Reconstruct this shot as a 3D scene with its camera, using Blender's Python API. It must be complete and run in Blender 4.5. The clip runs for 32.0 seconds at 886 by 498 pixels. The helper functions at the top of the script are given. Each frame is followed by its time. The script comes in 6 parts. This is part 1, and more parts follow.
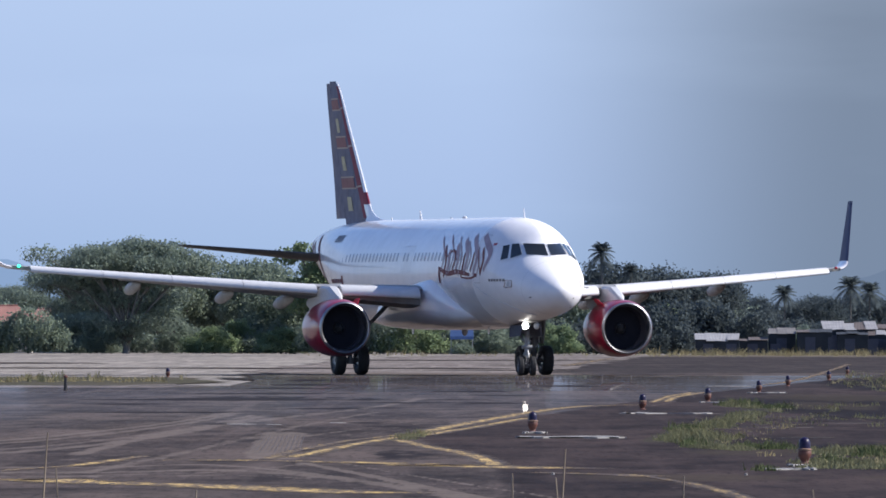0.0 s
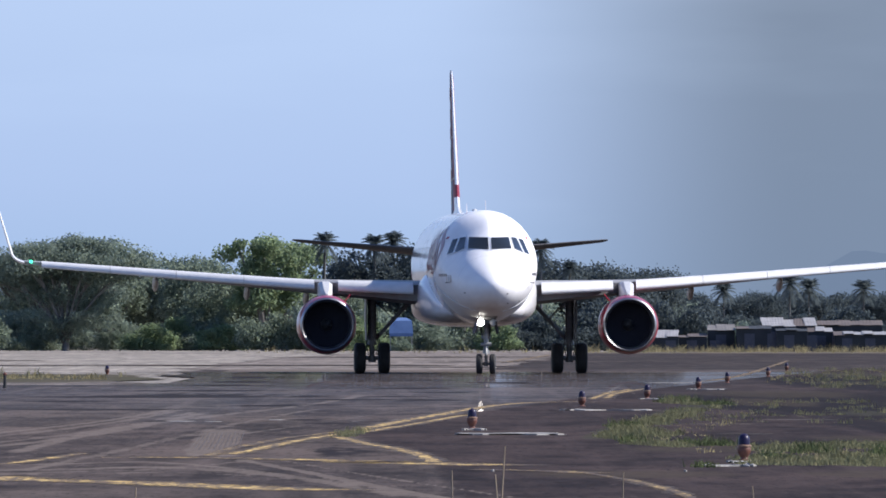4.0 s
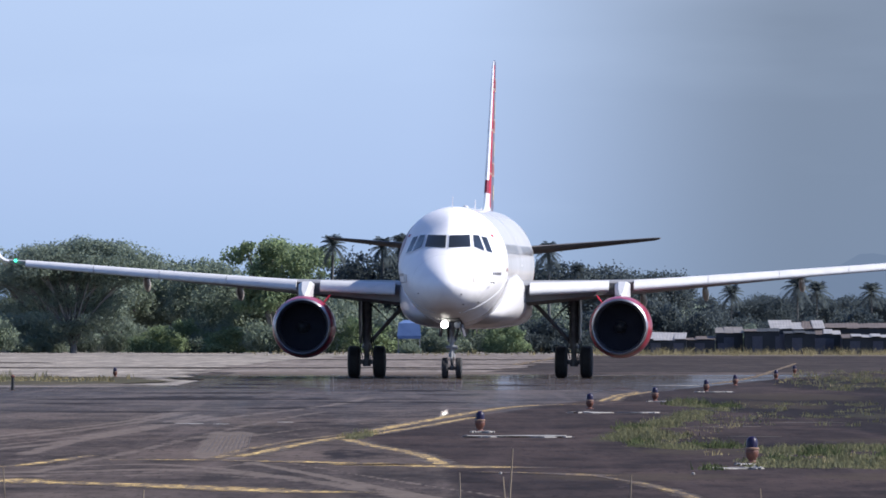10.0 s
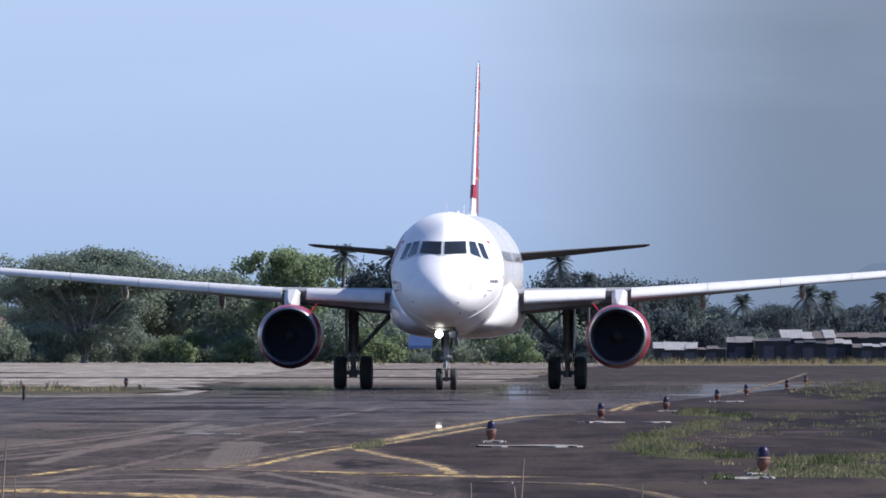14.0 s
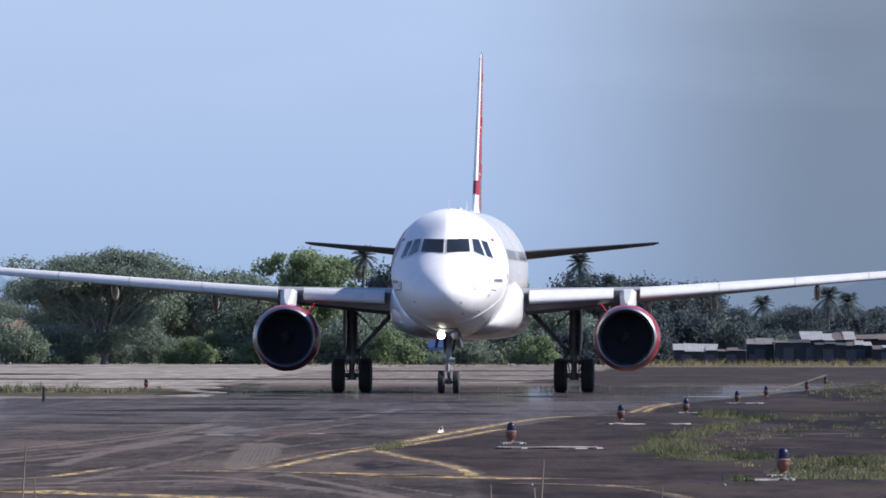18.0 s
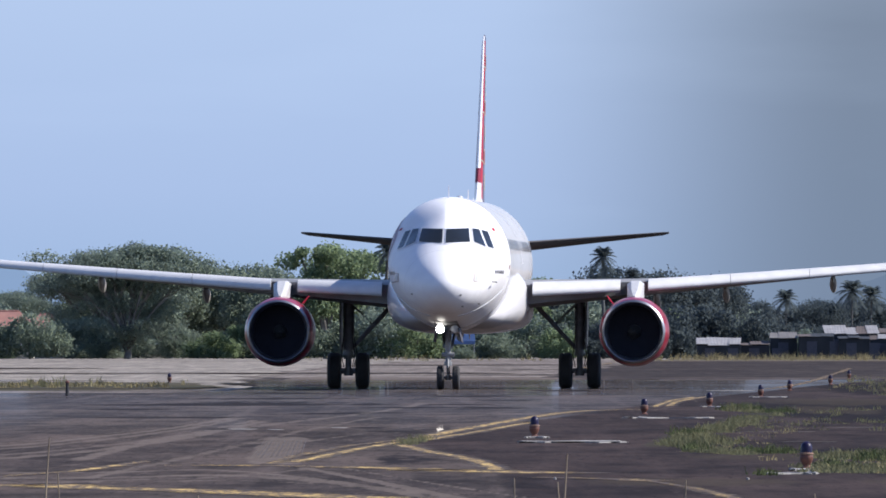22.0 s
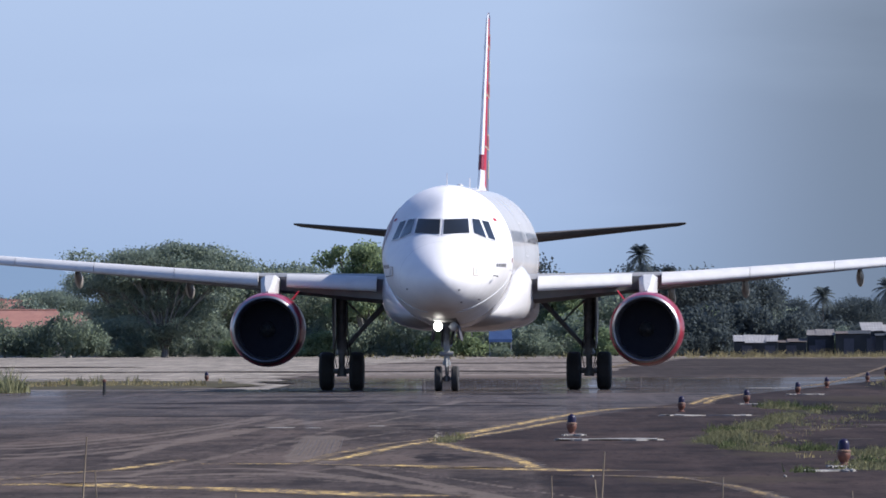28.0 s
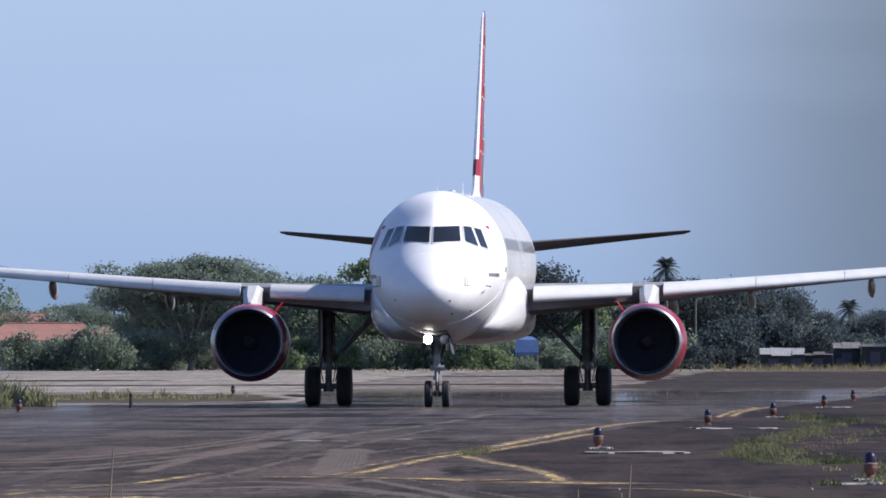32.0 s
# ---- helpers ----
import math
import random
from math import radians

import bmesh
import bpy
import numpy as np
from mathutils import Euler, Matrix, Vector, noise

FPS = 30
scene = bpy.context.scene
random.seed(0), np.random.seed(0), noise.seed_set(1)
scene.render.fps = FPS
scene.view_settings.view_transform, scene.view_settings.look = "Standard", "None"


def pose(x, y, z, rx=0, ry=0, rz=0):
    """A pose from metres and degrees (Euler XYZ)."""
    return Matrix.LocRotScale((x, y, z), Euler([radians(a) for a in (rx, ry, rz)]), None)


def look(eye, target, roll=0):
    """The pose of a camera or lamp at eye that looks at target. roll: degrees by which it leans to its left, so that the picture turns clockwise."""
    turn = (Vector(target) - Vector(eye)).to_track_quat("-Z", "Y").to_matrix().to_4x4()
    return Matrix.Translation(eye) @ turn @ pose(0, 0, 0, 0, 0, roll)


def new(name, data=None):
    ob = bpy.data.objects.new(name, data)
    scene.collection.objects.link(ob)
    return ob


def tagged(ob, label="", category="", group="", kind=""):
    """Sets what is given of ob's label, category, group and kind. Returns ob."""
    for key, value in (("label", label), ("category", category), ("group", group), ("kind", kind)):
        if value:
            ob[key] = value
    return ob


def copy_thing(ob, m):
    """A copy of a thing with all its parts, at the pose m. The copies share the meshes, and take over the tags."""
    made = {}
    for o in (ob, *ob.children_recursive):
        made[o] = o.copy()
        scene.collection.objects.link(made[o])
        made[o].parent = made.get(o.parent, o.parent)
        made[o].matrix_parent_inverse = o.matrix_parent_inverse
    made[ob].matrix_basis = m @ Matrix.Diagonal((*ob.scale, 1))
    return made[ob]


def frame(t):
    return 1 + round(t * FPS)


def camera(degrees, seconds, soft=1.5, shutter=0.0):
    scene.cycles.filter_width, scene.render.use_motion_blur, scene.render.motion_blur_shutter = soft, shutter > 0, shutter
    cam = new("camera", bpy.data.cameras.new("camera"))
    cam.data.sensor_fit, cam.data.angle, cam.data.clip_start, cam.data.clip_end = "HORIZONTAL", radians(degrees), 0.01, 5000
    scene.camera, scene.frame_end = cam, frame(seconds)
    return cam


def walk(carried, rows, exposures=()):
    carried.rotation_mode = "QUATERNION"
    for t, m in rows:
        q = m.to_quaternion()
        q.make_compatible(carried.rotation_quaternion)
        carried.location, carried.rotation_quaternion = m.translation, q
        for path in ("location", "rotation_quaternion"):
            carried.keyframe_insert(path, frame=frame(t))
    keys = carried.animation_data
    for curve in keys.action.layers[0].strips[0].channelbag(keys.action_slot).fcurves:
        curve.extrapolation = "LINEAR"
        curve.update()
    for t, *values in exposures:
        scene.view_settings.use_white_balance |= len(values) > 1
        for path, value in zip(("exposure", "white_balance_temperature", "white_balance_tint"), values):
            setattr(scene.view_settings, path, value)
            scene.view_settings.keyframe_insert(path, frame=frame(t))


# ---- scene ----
# ---- the camera on its tripod, and its slow pan ----
EYE_H = 1.65
PATH = [
    (0, 0.2910, 0.1262, 0.093), (0.5, 0.2709, 0.0788, 0.082), (1, 0.2810, 0.0334, 0.070), (1.5, 0.2888, 0.0096, 0.057),
    (2, 0.2870, 0.0004, 0.044), (2.5, 0.2845, -0.0208, 0.033), (3, 0.2923, -0.0447, 0.025), (3.5, 0.2903, -0.0718, 0.020),
    (4, 0.2805, -0.0837, 0.019), (4.5, 0.2715, -0.0894, 0.020), (6.5, 0.2622, -0.1189, 0.054), (7, 0.2601, -0.1160, 0.058),
    (7.5, 0.2701, -0.1041, 0.060), (8, 0.2880, -0.1041, 0.059), (8.5, 0.3007, -0.1010, 0.057), (9, 0.3028, -0.0891, 0.056),
    (9.5, 0.2978, -0.0682, 0.055), (10, 0.2891, -0.0561, 0.056), (10.5, 0.2888, -0.0563, 0.057), (11, 0.2946, -0.0592, 0.058),
    (11.5, 0.3036, -0.0682, 0.056), (12, 0.3008, -0.0568, 0.051), (12.5, 0.2957, -0.0473, 0.045), (13, 0.3017, -0.0266, 0.037),
    (13.5, 0.3197, -0.0267, 0.030), (14, 0.3226, -0.0180, 0.025), (14.5, 0.3196, -0.0118, 0.023), (16.5, 0.3427, -0.0027, 0.044),
    (17, 0.3258, 0.0212, 0.047), (17.5, 0.3222, 0.0363, 0.048), (18, 0.3280, 0.0511, 0.049), (18.5, 0.3341, 0.0452, 0.049),
    (19, 0.3157, 0.0478, 0.049), (19.5, 0.2997, 0.0632, 0.046), (20, 0.2922, 0.0840, 0.042), (20.5, 0.3023, 0.0929, 0.035),
    (21, 0.3192, 0.1106, 0.025), (21.5, 0.3135, 0.1225, 0.014), (22, 0.3076, 0.1313, 0.002), (22.5, 0.3138, 0.1311, -0.011),
    (23, 0.3287, 0.1315, -0.025), (23.5, 0.3324, 0.1370, -0.038), (24, 0.3126, 0.1549, -0.050), (24.5, 0.2767, 0.1788, -0.059),
    (25, 0.2524, 0.2233, -0.067), (25.5, 0.2576, 0.2558, -0.074), (27.5, 0.2802, 0.2619, -0.115), (28, 0.3010, 0.2584, -0.126),
    (28.5, 0.3192, 0.2628, -0.135), (29, 0.3218, 0.2855, -0.142), (29.5, 0.3188, 0.3004, -0.147), (30, 0.3307, 0.2975, -0.149),
    (30.5, 0.3241, 0.2973, -0.150), (31, 0.3224, 0.3032, -0.148), (31.5, 0.3339, 0.3286, -0.146), (32, 0.3464, 0.3494, -0.142)]
cam = camera(3.058, 32.0, soft=1.65)
walk(cam, [(t, pose(0, 0, EYE_H, 90 + up, 0, pan) @ pose(0, 0, 0, 0, 0, lean)) for t, up, pan, lean in PATH],
     [(0.0, 0.38), (4.0, 0.46), (12.0, 0.46), (17.0, 0.36), (23.0, 0.36), (32.0, 0.29)])

# ---- sky, sun and exposure ----
SUN_WAY = Vector((0.775, 0.02, 0.63)).normalized()
world = bpy.data.worlds.new("sky")
scene.world = world
world.use_nodes = True
wn = world.node_tree
wn.nodes.clear()
sky = wn.nodes.new("ShaderNodeTexSky")
sky.sky_type = "NISHITA"
sky.sun_disc = False
sky.sun_elevation = math.asin(SUN_WAY.z)
sky.sun_rotation = math.atan2(SUN_WAY.x, SUN_WAY.y)
sky.altitude = 10
sky.dust_density = 0.1
sky.ozone_density = 4.0
wbg = wn.nodes.new("ShaderNodeBackground")
wbg.inputs["Strength"].default_value = 0.125
wout = wn.nodes.new("ShaderNodeOutputWorld")
deep = wn.nodes.new("ShaderNodeMix")
deep.data_type = "RGBA"
deep.blend_type = "MULTIPLY"
deep.inputs[0].default_value = 1.0
deep.inputs[7].default_value = (0.93, 0.94, 1.12, 1)
wn.links.new(sky.outputs[0], deep.inputs[6])
wn.links.new(deep.outputs[2], wbg.inputs["Color"])
wn.links.new(wbg.outputs[0], wout.inputs["Surface"])
sun_data = bpy.data.lights.new("sun", "SUN")
sun_data.energy = 6.0
sun_data.angle = radians(0.53)
sun_data.color = (1.0, 0.96, 0.90)
sun = new("sun", sun_data)
sun.matrix_world = look(SUN_WAY * 300, (0, 0, 0))


# ---- materials ----
def nodes_of(name):
    m = bpy.data.materials.new(name)
    m.use_nodes = True
    nt = m.node_tree
    nt.nodes.clear()
    out = nt.nodes.new("ShaderNodeOutputMaterial")
    return m, nt, out


def noise_node(nt, scale, detail=5.0, rough=0.55, stretch=None, space="Object"):
    tc = nt.nodes.new("ShaderNodeTexCoord") if space == "Object" else nt.nodes.new("ShaderNodeNewGeometry")
    src = tc.outputs["Object"] if space == "Object" else tc.outputs["Position"]
    if stretch:
        mp = nt.nodes.new("ShaderNodeMapping")
        mp.inputs["Scale"].default_value = stretch
        nt.links.new(src, mp.inputs["Vector"])
        src = mp.outputs["Vector"]
    n = nt.nodes.new("ShaderNodeTexNoise")
    n.inputs["Scale"].default_value = scale
    n.inputs["Detail"].default_value = detail
    n.inputs["Roughness"].default_value = rough
    nt.links.new(src, n.inputs["Vector"])
    return n.outputs["Fac"]


def ramp_node(nt, fac, stops):
    r = nt.nodes.new("ShaderNodeValToRGB")
    el = r.color_ramp.elements
    while len(el) < len(stops):
        el.new(0.5)
    for e, (p, c) in zip(el, stops):
        e.position = p
        e.color = (*c, 1) if len(c) == 3 else c
    nt.links.new(fac, r.inputs["Fac"])
    return r.outputs["Color"]


def mix_node(nt, a, b, fac, how="MIX"):
    mx = nt.nodes.new("ShaderNodeMix")
    mx.data_type = "RGBA"
    mx.blend_type = how
    for key, v in ((6, a), (7, b), (0, fac)):
        if isinstance(v, (int, float)):
            mx.inputs[key].default_value = v
        elif isinstance(v, tuple):
            mx.inputs[key].default_value = (*v, 1)
        else:
            nt.links.new(v, mx.inputs[key])
    return mx.outputs[2]


def principled(nt, out, rough=0.5, metal=0.0, spec=0.5, coat=0.0):
    b = nt.nodes.new("ShaderNodeBsdfPrincipled")
    b.inputs["Roughness"].default_value = rough
    b.inputs["Metallic"].default_value = metal
    b.inputs["Specular IOR Level"].default_value = spec
    b.inputs["Coat Weight"].default_value = coat
    b.inputs["Coat Roughness"].default_value = 0.05
    nt.links.new(b.outputs[0], out.inputs["Surface"])
    return b


def bump_on(nt, b, height, strength, dist):
    bp = nt.nodes.new("ShaderNodeBump")
    bp.inputs["Strength"].default_value = strength
    bp.inputs["Distance"].default_value = dist
    nt.links.new(height, bp.inputs["Height"])
    nt.links.new(bp.outputs[0], b.inputs["Normal"])


def surface(name, dark, light, scale=4.0, rough=0.5, metal=0.0, spec=0.5, coat=0.0, bump=0.0, dirt=None, dirt_amount=0.3):
    """Two-scale mottled surface: fine grain between dark and light, with larger stains of dirt."""
    m, nt, out = nodes_of(name)
    b = principled(nt, out, rough, metal, spec, coat)
    fine = noise_node(nt, scale)
    col = ramp_node(nt, fine, [(0.3, dark), (0.7, light)])
    if dirt:
        big = noise_node(nt, scale * 0.17, 4.0)
        mask = ramp_node(nt, big, [(0.48, (0, 0, 0)), (0.72, (dirt_amount,) * 3)])
        col = mix_node(nt, col, dirt, mask)
    nt.links.new(col, b.inputs["Base Color"])
    if bump:
        bump_on(nt, b, noise_node(nt, scale * 3), bump, 0.01)
    return m


def glow(name, color, strength):
    m, nt, out = nodes_of(name)
    e = nt.nodes.new("ShaderNodeEmission")
    e.inputs["Color"].default_value = (*color, 1)
    e.inputs["Strength"].default_value = strength
    nt.links.new(e.outputs[0], out.inputs["Surface"])
    return m


def leaf_material(name, dark, light, through_light=0.25):
    m, nt, out = nodes_of(name)
    geo = nt.nodes.new("ShaderNodeNewGeometry")
    col = ramp_node(nt, geo.outputs["Random Per Island"], [(0.0, dark), (1.0, light)])
    big = noise_node(nt, 0.35, 2.0)
    col = mix_node(nt, col, tuple(c * 0.75 for c in dark), ramp_node(nt, big, [(0.42, (0, 0, 0)), (0.66, (0.4, 0.4, 0.4))]))
    d = nt.nodes.new("ShaderNodeBsdfPrincipled")
    d.inputs["Roughness"].default_value = 0.6
    d.inputs["Specular IOR Level"].default_value = 0.04
    tr = nt.nodes.new("ShaderNodeBsdfTranslucent")
    nt.links.new(col, d.inputs["Base Color"])
    nt.links.new(col, tr.inputs["Color"])
    # leaves of one spray lie much the same way
    spray = nt.nodes.new("ShaderNodeTexNoise")
    spray.inputs["Scale"].default_value = 1.1
    spray.inputs["Detail"].default_value = 2.0
    place = nt.nodes.new("ShaderNodeTexCoord")
    nt.links.new(place.outputs["Object"], spray.inputs["Vector"])
    turn = nt.nodes.new("ShaderNodeVectorMath")
    turn.operation = "MULTIPLY_ADD"
    turn.inputs[1].default_value = (5.0, 5.0, 4.0)
    turn.inputs[2].default_value = (-2.5, -2.7, -1.6)
    nt.links.new(spray.outputs["Color"], turn.inputs[0])
    both_ways = nt.nodes.new("ShaderNodeVectorMath")
    both_ways.operation = "ADD"
    nt.links.new(turn.outputs[0], both_ways.inputs[0])
    nt.links.new(geo.outputs["Normal"], both_ways.inputs[1])
    unit = nt.nodes.new("ShaderNodeVectorMath")
    unit.operation = "NORMALIZE"
    nt.links.new(both_ways.outputs[0], unit.inputs[0])
    nt.links.new(unit.outputs[0], d.inputs["Normal"])
    nt.links.new(unit.outputs[0], tr.inputs["Normal"])
    mx = nt.nodes.new("ShaderNodeMixShader")
    mx.inputs[0].default_value = through_light
    nt.links.new(d.outputs[0], mx.inputs[1])
    nt.links.new(tr.outputs[0], mx.inputs[2])
    nt.links.new(mx.outputs[0], out.inputs["Surface"])
    return m


def pavement_material(name, dark, light, warm, sheen, marks=()):
    """Worn tarmac: fine grain, drifting stains, rolled streaks, and glossy strips that imitate the heat mirage at a
    shallow angle.
    """
    m, nt, out = nodes_of(name)
    b = principled(nt, out, 0.9, 0.0, 0.05)
    fine = noise_node(nt, 1.0, 6.0, 0.85, (5.0, 0.24, 1), "World")
    col = ramp_node(nt, fine, [(0.36, dark), (0.64, light)])
    mid = noise_node(nt, 1.0, 5.0, 0.7, (1.1, 0.11, 1), "World")
    col = mix_node(nt, col, tuple(c * 0.55 for c in dark), ramp_node(nt, mid, [(0.46, (0, 0, 0)), (0.62, (0.7, 0.7, 0.7))]))
    drift = noise_node(nt, 1.0, 6.0, 0.65, (0.22, 0.030, 1), "World")
    col = mix_node(nt, col, warm, ramp_node(nt, drift, [(0.44, (0, 0, 0)), (0.62, (0.75, 0.75, 0.75))]))
    streak = noise_node(nt, 1.0, 5.0, 0.65, (0.95, 0.13, 1), "World")
    col = mix_node(nt, col, tuple(c * 0.42 for c in dark), ramp_node(nt, streak, [(0.49, (0, 0, 0)), (0.66, (0.75, 0.75, 0.75))]))
    flecks = noise_node(nt, 1.0, 4.0, 0.7, (5.0, 0.30, 1), "World")
    col = mix_node(nt, col, tuple(c * 1.9 for c in light), ramp_node(nt, flecks, [(0.60, (0, 0, 0)), (0.70, (0.55, 0.55, 0.55))]))
    grit = noise_node(nt, 1.0, 4.0, 0.75, (9.0, 0.42, 1), "World")
    col = mix_node(nt, col, tuple(c * 0.35 for c in dark), ramp_node(nt, grit, [(0.54, (0, 0, 0)), (0.64, (0.7, 0.7, 0.7))]))
    scars = noise_node(nt, 1.0, 5.0, 0.75, (0.30, 0.22, 1), "World")
    col = mix_node(nt, col, tuple(c * 0.30 for c in dark), ramp_node(nt, scars, [(0.60, (0, 0, 0)), (0.68, (0.75, 0.75, 0.75))]))
    lanes = noise_node(nt, 1.0, 4.0, 0.6, (1.6, 0.016, 1), "World")
    col = mix_node(nt, col, tuple(c * 1.5 for c in light), ramp_node(nt, lanes, [(0.54, (0, 0, 0)), (0.70, (0.5, 0.5, 0.5))]))
    matt = []
    for layer, tint, strength, grain, patchy in marks:
        # worn marks, painted mirage streaks, darker paving or weeds, as thick as the surface's layer of that name says
        amount = nt.nodes.new("ShaderNodeAttribute")
        amount.attribute_name = layer
        worn = noise_node(nt, 1.0, 6.0, 0.75, grain, "World")
        edge = nt.nodes.new("ShaderNodeMath")
        edge.operation = "MULTIPLY_ADD"
        edge.inputs[1].default_value = 1.0
        nt.links.new(amount.outputs["Fac"], edge.inputs[0])
        nt.links.new(worn, edge.inputs[2])
        mask = ramp_node(nt, edge.outputs[0], [(patchy[0], (0, 0, 0)), (patchy[1], (strength,) * 3)])
        if layer == "shoulder":
            col = mix_node(nt, col, tint, mask, "MULTIPLY")
            matt.append(mask)
        else:
            tone = ramp_node(nt, noise_node(nt, 1.0, 4.0, 0.7, (3.0, 0.5, 1), "World"), [(0.3, tuple(c * 0.65 for c in tint)), (0.7, tuple(c * 1.15 for c in tint))])
            col = mix_node(nt, col, tone, mask)
            if layer in ("dark", "weeds"):
                matt.append(mask)
    nt.links.new(col, b.inputs["Base Color"])
    g = nt.nodes.new("ShaderNodeBsdfGlossy")
    g.inputs["Roughness"].default_value = 0.012
    g.inputs["Color"].default_value = (0.92, 0.87, 0.84, 1)
    ripple = noise_node(nt, 1.0, 1.0, 0.5, (0.10, 0.14, 1), "World")
    bp = nt.nodes.new("ShaderNodeBump")
    bp.inputs["Strength"].default_value = 1.0
    bp.inputs["Distance"].default_value = 0.0010
    nt.links.new(ripple, bp.inputs["Height"])
    geo = nt.nodes.new("ShaderNodeNewGeometry")
    sep = nt.nodes.new("ShaderNodeSeparateXYZ")
    nt.links.new(geo.outputs["Position"], sep.inputs[0])
    reach = nt.nodes.new("ShaderNodeMapRange")
    reach.inputs["From Min"].default_value = 0
    reach.inputs["From Max"].default_value = 1000
    nt.links.new(sep.outputs["Y"], reach.inputs["Value"])
    # the hot air over the paving bends light upwards, the more the farther off, as if the mirror leaned a little towards the eye
    bend = ramp_node(nt, reach.outputs[0], [(0.36, (0, 0.0012, 0)), (0.46, (0, 0.0016, 0)), (0.54, (0, 0.0022, 0)), (0.64, (0, 0.0024, 0))])
    lean = nt.nodes.new("ShaderNodeVectorMath")
    lean.operation = "SUBTRACT"
    nt.links.new(bp.outputs[0], lean.inputs[0])
    nt.links.new(bend, lean.inputs[1])
    unit = nt.nodes.new("ShaderNodeVectorMath")
    unit.operation = "NORMALIZE"
    nt.links.new(lean.outputs[0], unit.inputs[0])
    nt.links.new(unit.outputs[0], g.inputs["Normal"])
    # mirror strips added by distance in place of the mirage
    mirage_bands = noise_node(nt, 1.0, 4.0, 0.6, (0.13, 0.070, 1), "World")
    hot = ramp_node(nt, mirage_bands, [(0.44, (0.50 * sheen,) * 3), (0.58, (sheen,) * 3)])
    where = ramp_node(nt, reach.outputs[0], [(0.26, (0.0, 0.0, 0.0)), (0.34, (0.12, 0.12, 0.12)), (0.42, (0.15, 0.15, 0.15)), (0.47, (0.24, 0.24, 0.24)), (0.51, (0.66, 0.66, 0.66)), (0.645, (0.84, 0.84, 0.84)), (0.67, (0.04, 0.04, 0.04))])
    fac = nt.nodes.new("ShaderNodeMath")
    fac.operation = "MULTIPLY"
    nt.links.new(hot, fac.inputs[0])
    nt.links.new(where, fac.inputs[1])
    keep = None
    for mask in matt:
        less = nt.nodes.new("ShaderNodeMath")
        less.operation = "MULTIPLY_ADD"
        less.inputs[1].default_value = -0.92
        less.inputs[2].default_value = 1.0
        nt.links.new(mask, less.inputs[0])
        if keep is None:
            keep = less.outputs[0]
        else:
            cut = nt.nodes.new("ShaderNodeMath")
            cut.operation = "MULTIPLY"
            nt.links.new(keep, cut.inputs[0])
            nt.links.new(less.outputs[0], cut.inputs[1])
            keep = cut.outputs[0]

    def kept(value):
        if keep is None:
            return value
        cut = nt.nodes.new("ShaderNodeMath")
        cut.operation = "MULTIPLY"
        nt.links.new(value, cut.inputs[0])
        nt.links.new(keep, cut.inputs[1])
        return cut.outputs[0]

    share = kept(fac.outputs[0])
    sheen_far = nt.nodes.new("ShaderNodeBsdfGlossy")
    sheen_far.inputs["Roughness"].default_value = 0.22
    sheen_far.inputs["Color"].default_value = (0.86, 0.79, 0.78, 1)
    mid_zone = ramp_node(nt, reach.outputs[0], [(0.29, (0, 0, 0)), (0.36, (0.06, 0.06, 0.06)), (0.45, (0.10, 0.10, 0.10)), (0.54, (0.05, 0.05, 0.05)), (0.66, (0.01, 0.01, 0.01))])
    slant = nt.nodes.new("ShaderNodeLayerWeight")
    slant.inputs["Blend"].default_value = 0.5
    steep = nt.nodes.new("ShaderNodeMath")
    steep.operation = "POWER"
    steep.inputs[1].default_value = 40.0
    nt.links.new(slant.outputs["Facing"], steep.inputs[0])
    only = nt.nodes.new("ShaderNodeMath")
    only.operation = "MULTIPLY"
    nt.links.new(share, only.inputs[0])
    nt.links.new(steep.outputs[0], only.inputs[1])
    broad = nt.nodes.new("ShaderNodeMath")
    broad.operation = "MULTIPLY"
    nt.links.new(kept(mid_zone), broad.inputs[0])
    nt.links.new(steep.outputs[0], broad.inputs[1])
    low = nt.nodes.new("ShaderNodeMixShader")
    nt.links.new(broad.outputs[0], low.inputs[0])
    nt.links.new(b.outputs[0], low.inputs[1])
    nt.links.new(sheen_far.outputs[0], low.inputs[2])
    mx = nt.nodes.new("ShaderNodeMixShader")
    nt.links.new(only.outputs[0], mx.inputs[0])
    nt.links.new(low.outputs[0], mx.inputs[1])
    nt.links.new(g.outputs[0], mx.inputs[2])
    nt.links.new(mx.outputs[0], out.inputs["Surface"])
    return m


def worn_paint(name, color, under, wear=0.5):
    """Line paint that has chipped away in places and shows the tarmac under it."""
    m, nt, out = nodes_of(name)
    b = principled(nt, out, 0.7, 0.0, 0.15)
    chips = noise_node(nt, 1.0, 6.0, 0.9, (4.2, 0.40, 1), "World")
    mask = ramp_node(nt, chips, [(wear - 0.05, (1, 1, 1)), (wear + 0.05, (0, 0, 0))])
    tone = ramp_node(nt, noise_node(nt, 0.6, 3.0, space="World"), [(0.3, tuple(c * 0.7 for c in color)), (0.7, color)])
    nt.links.new(mix_node(nt, under, tone, mask), b.inputs["Base Color"])
    return m


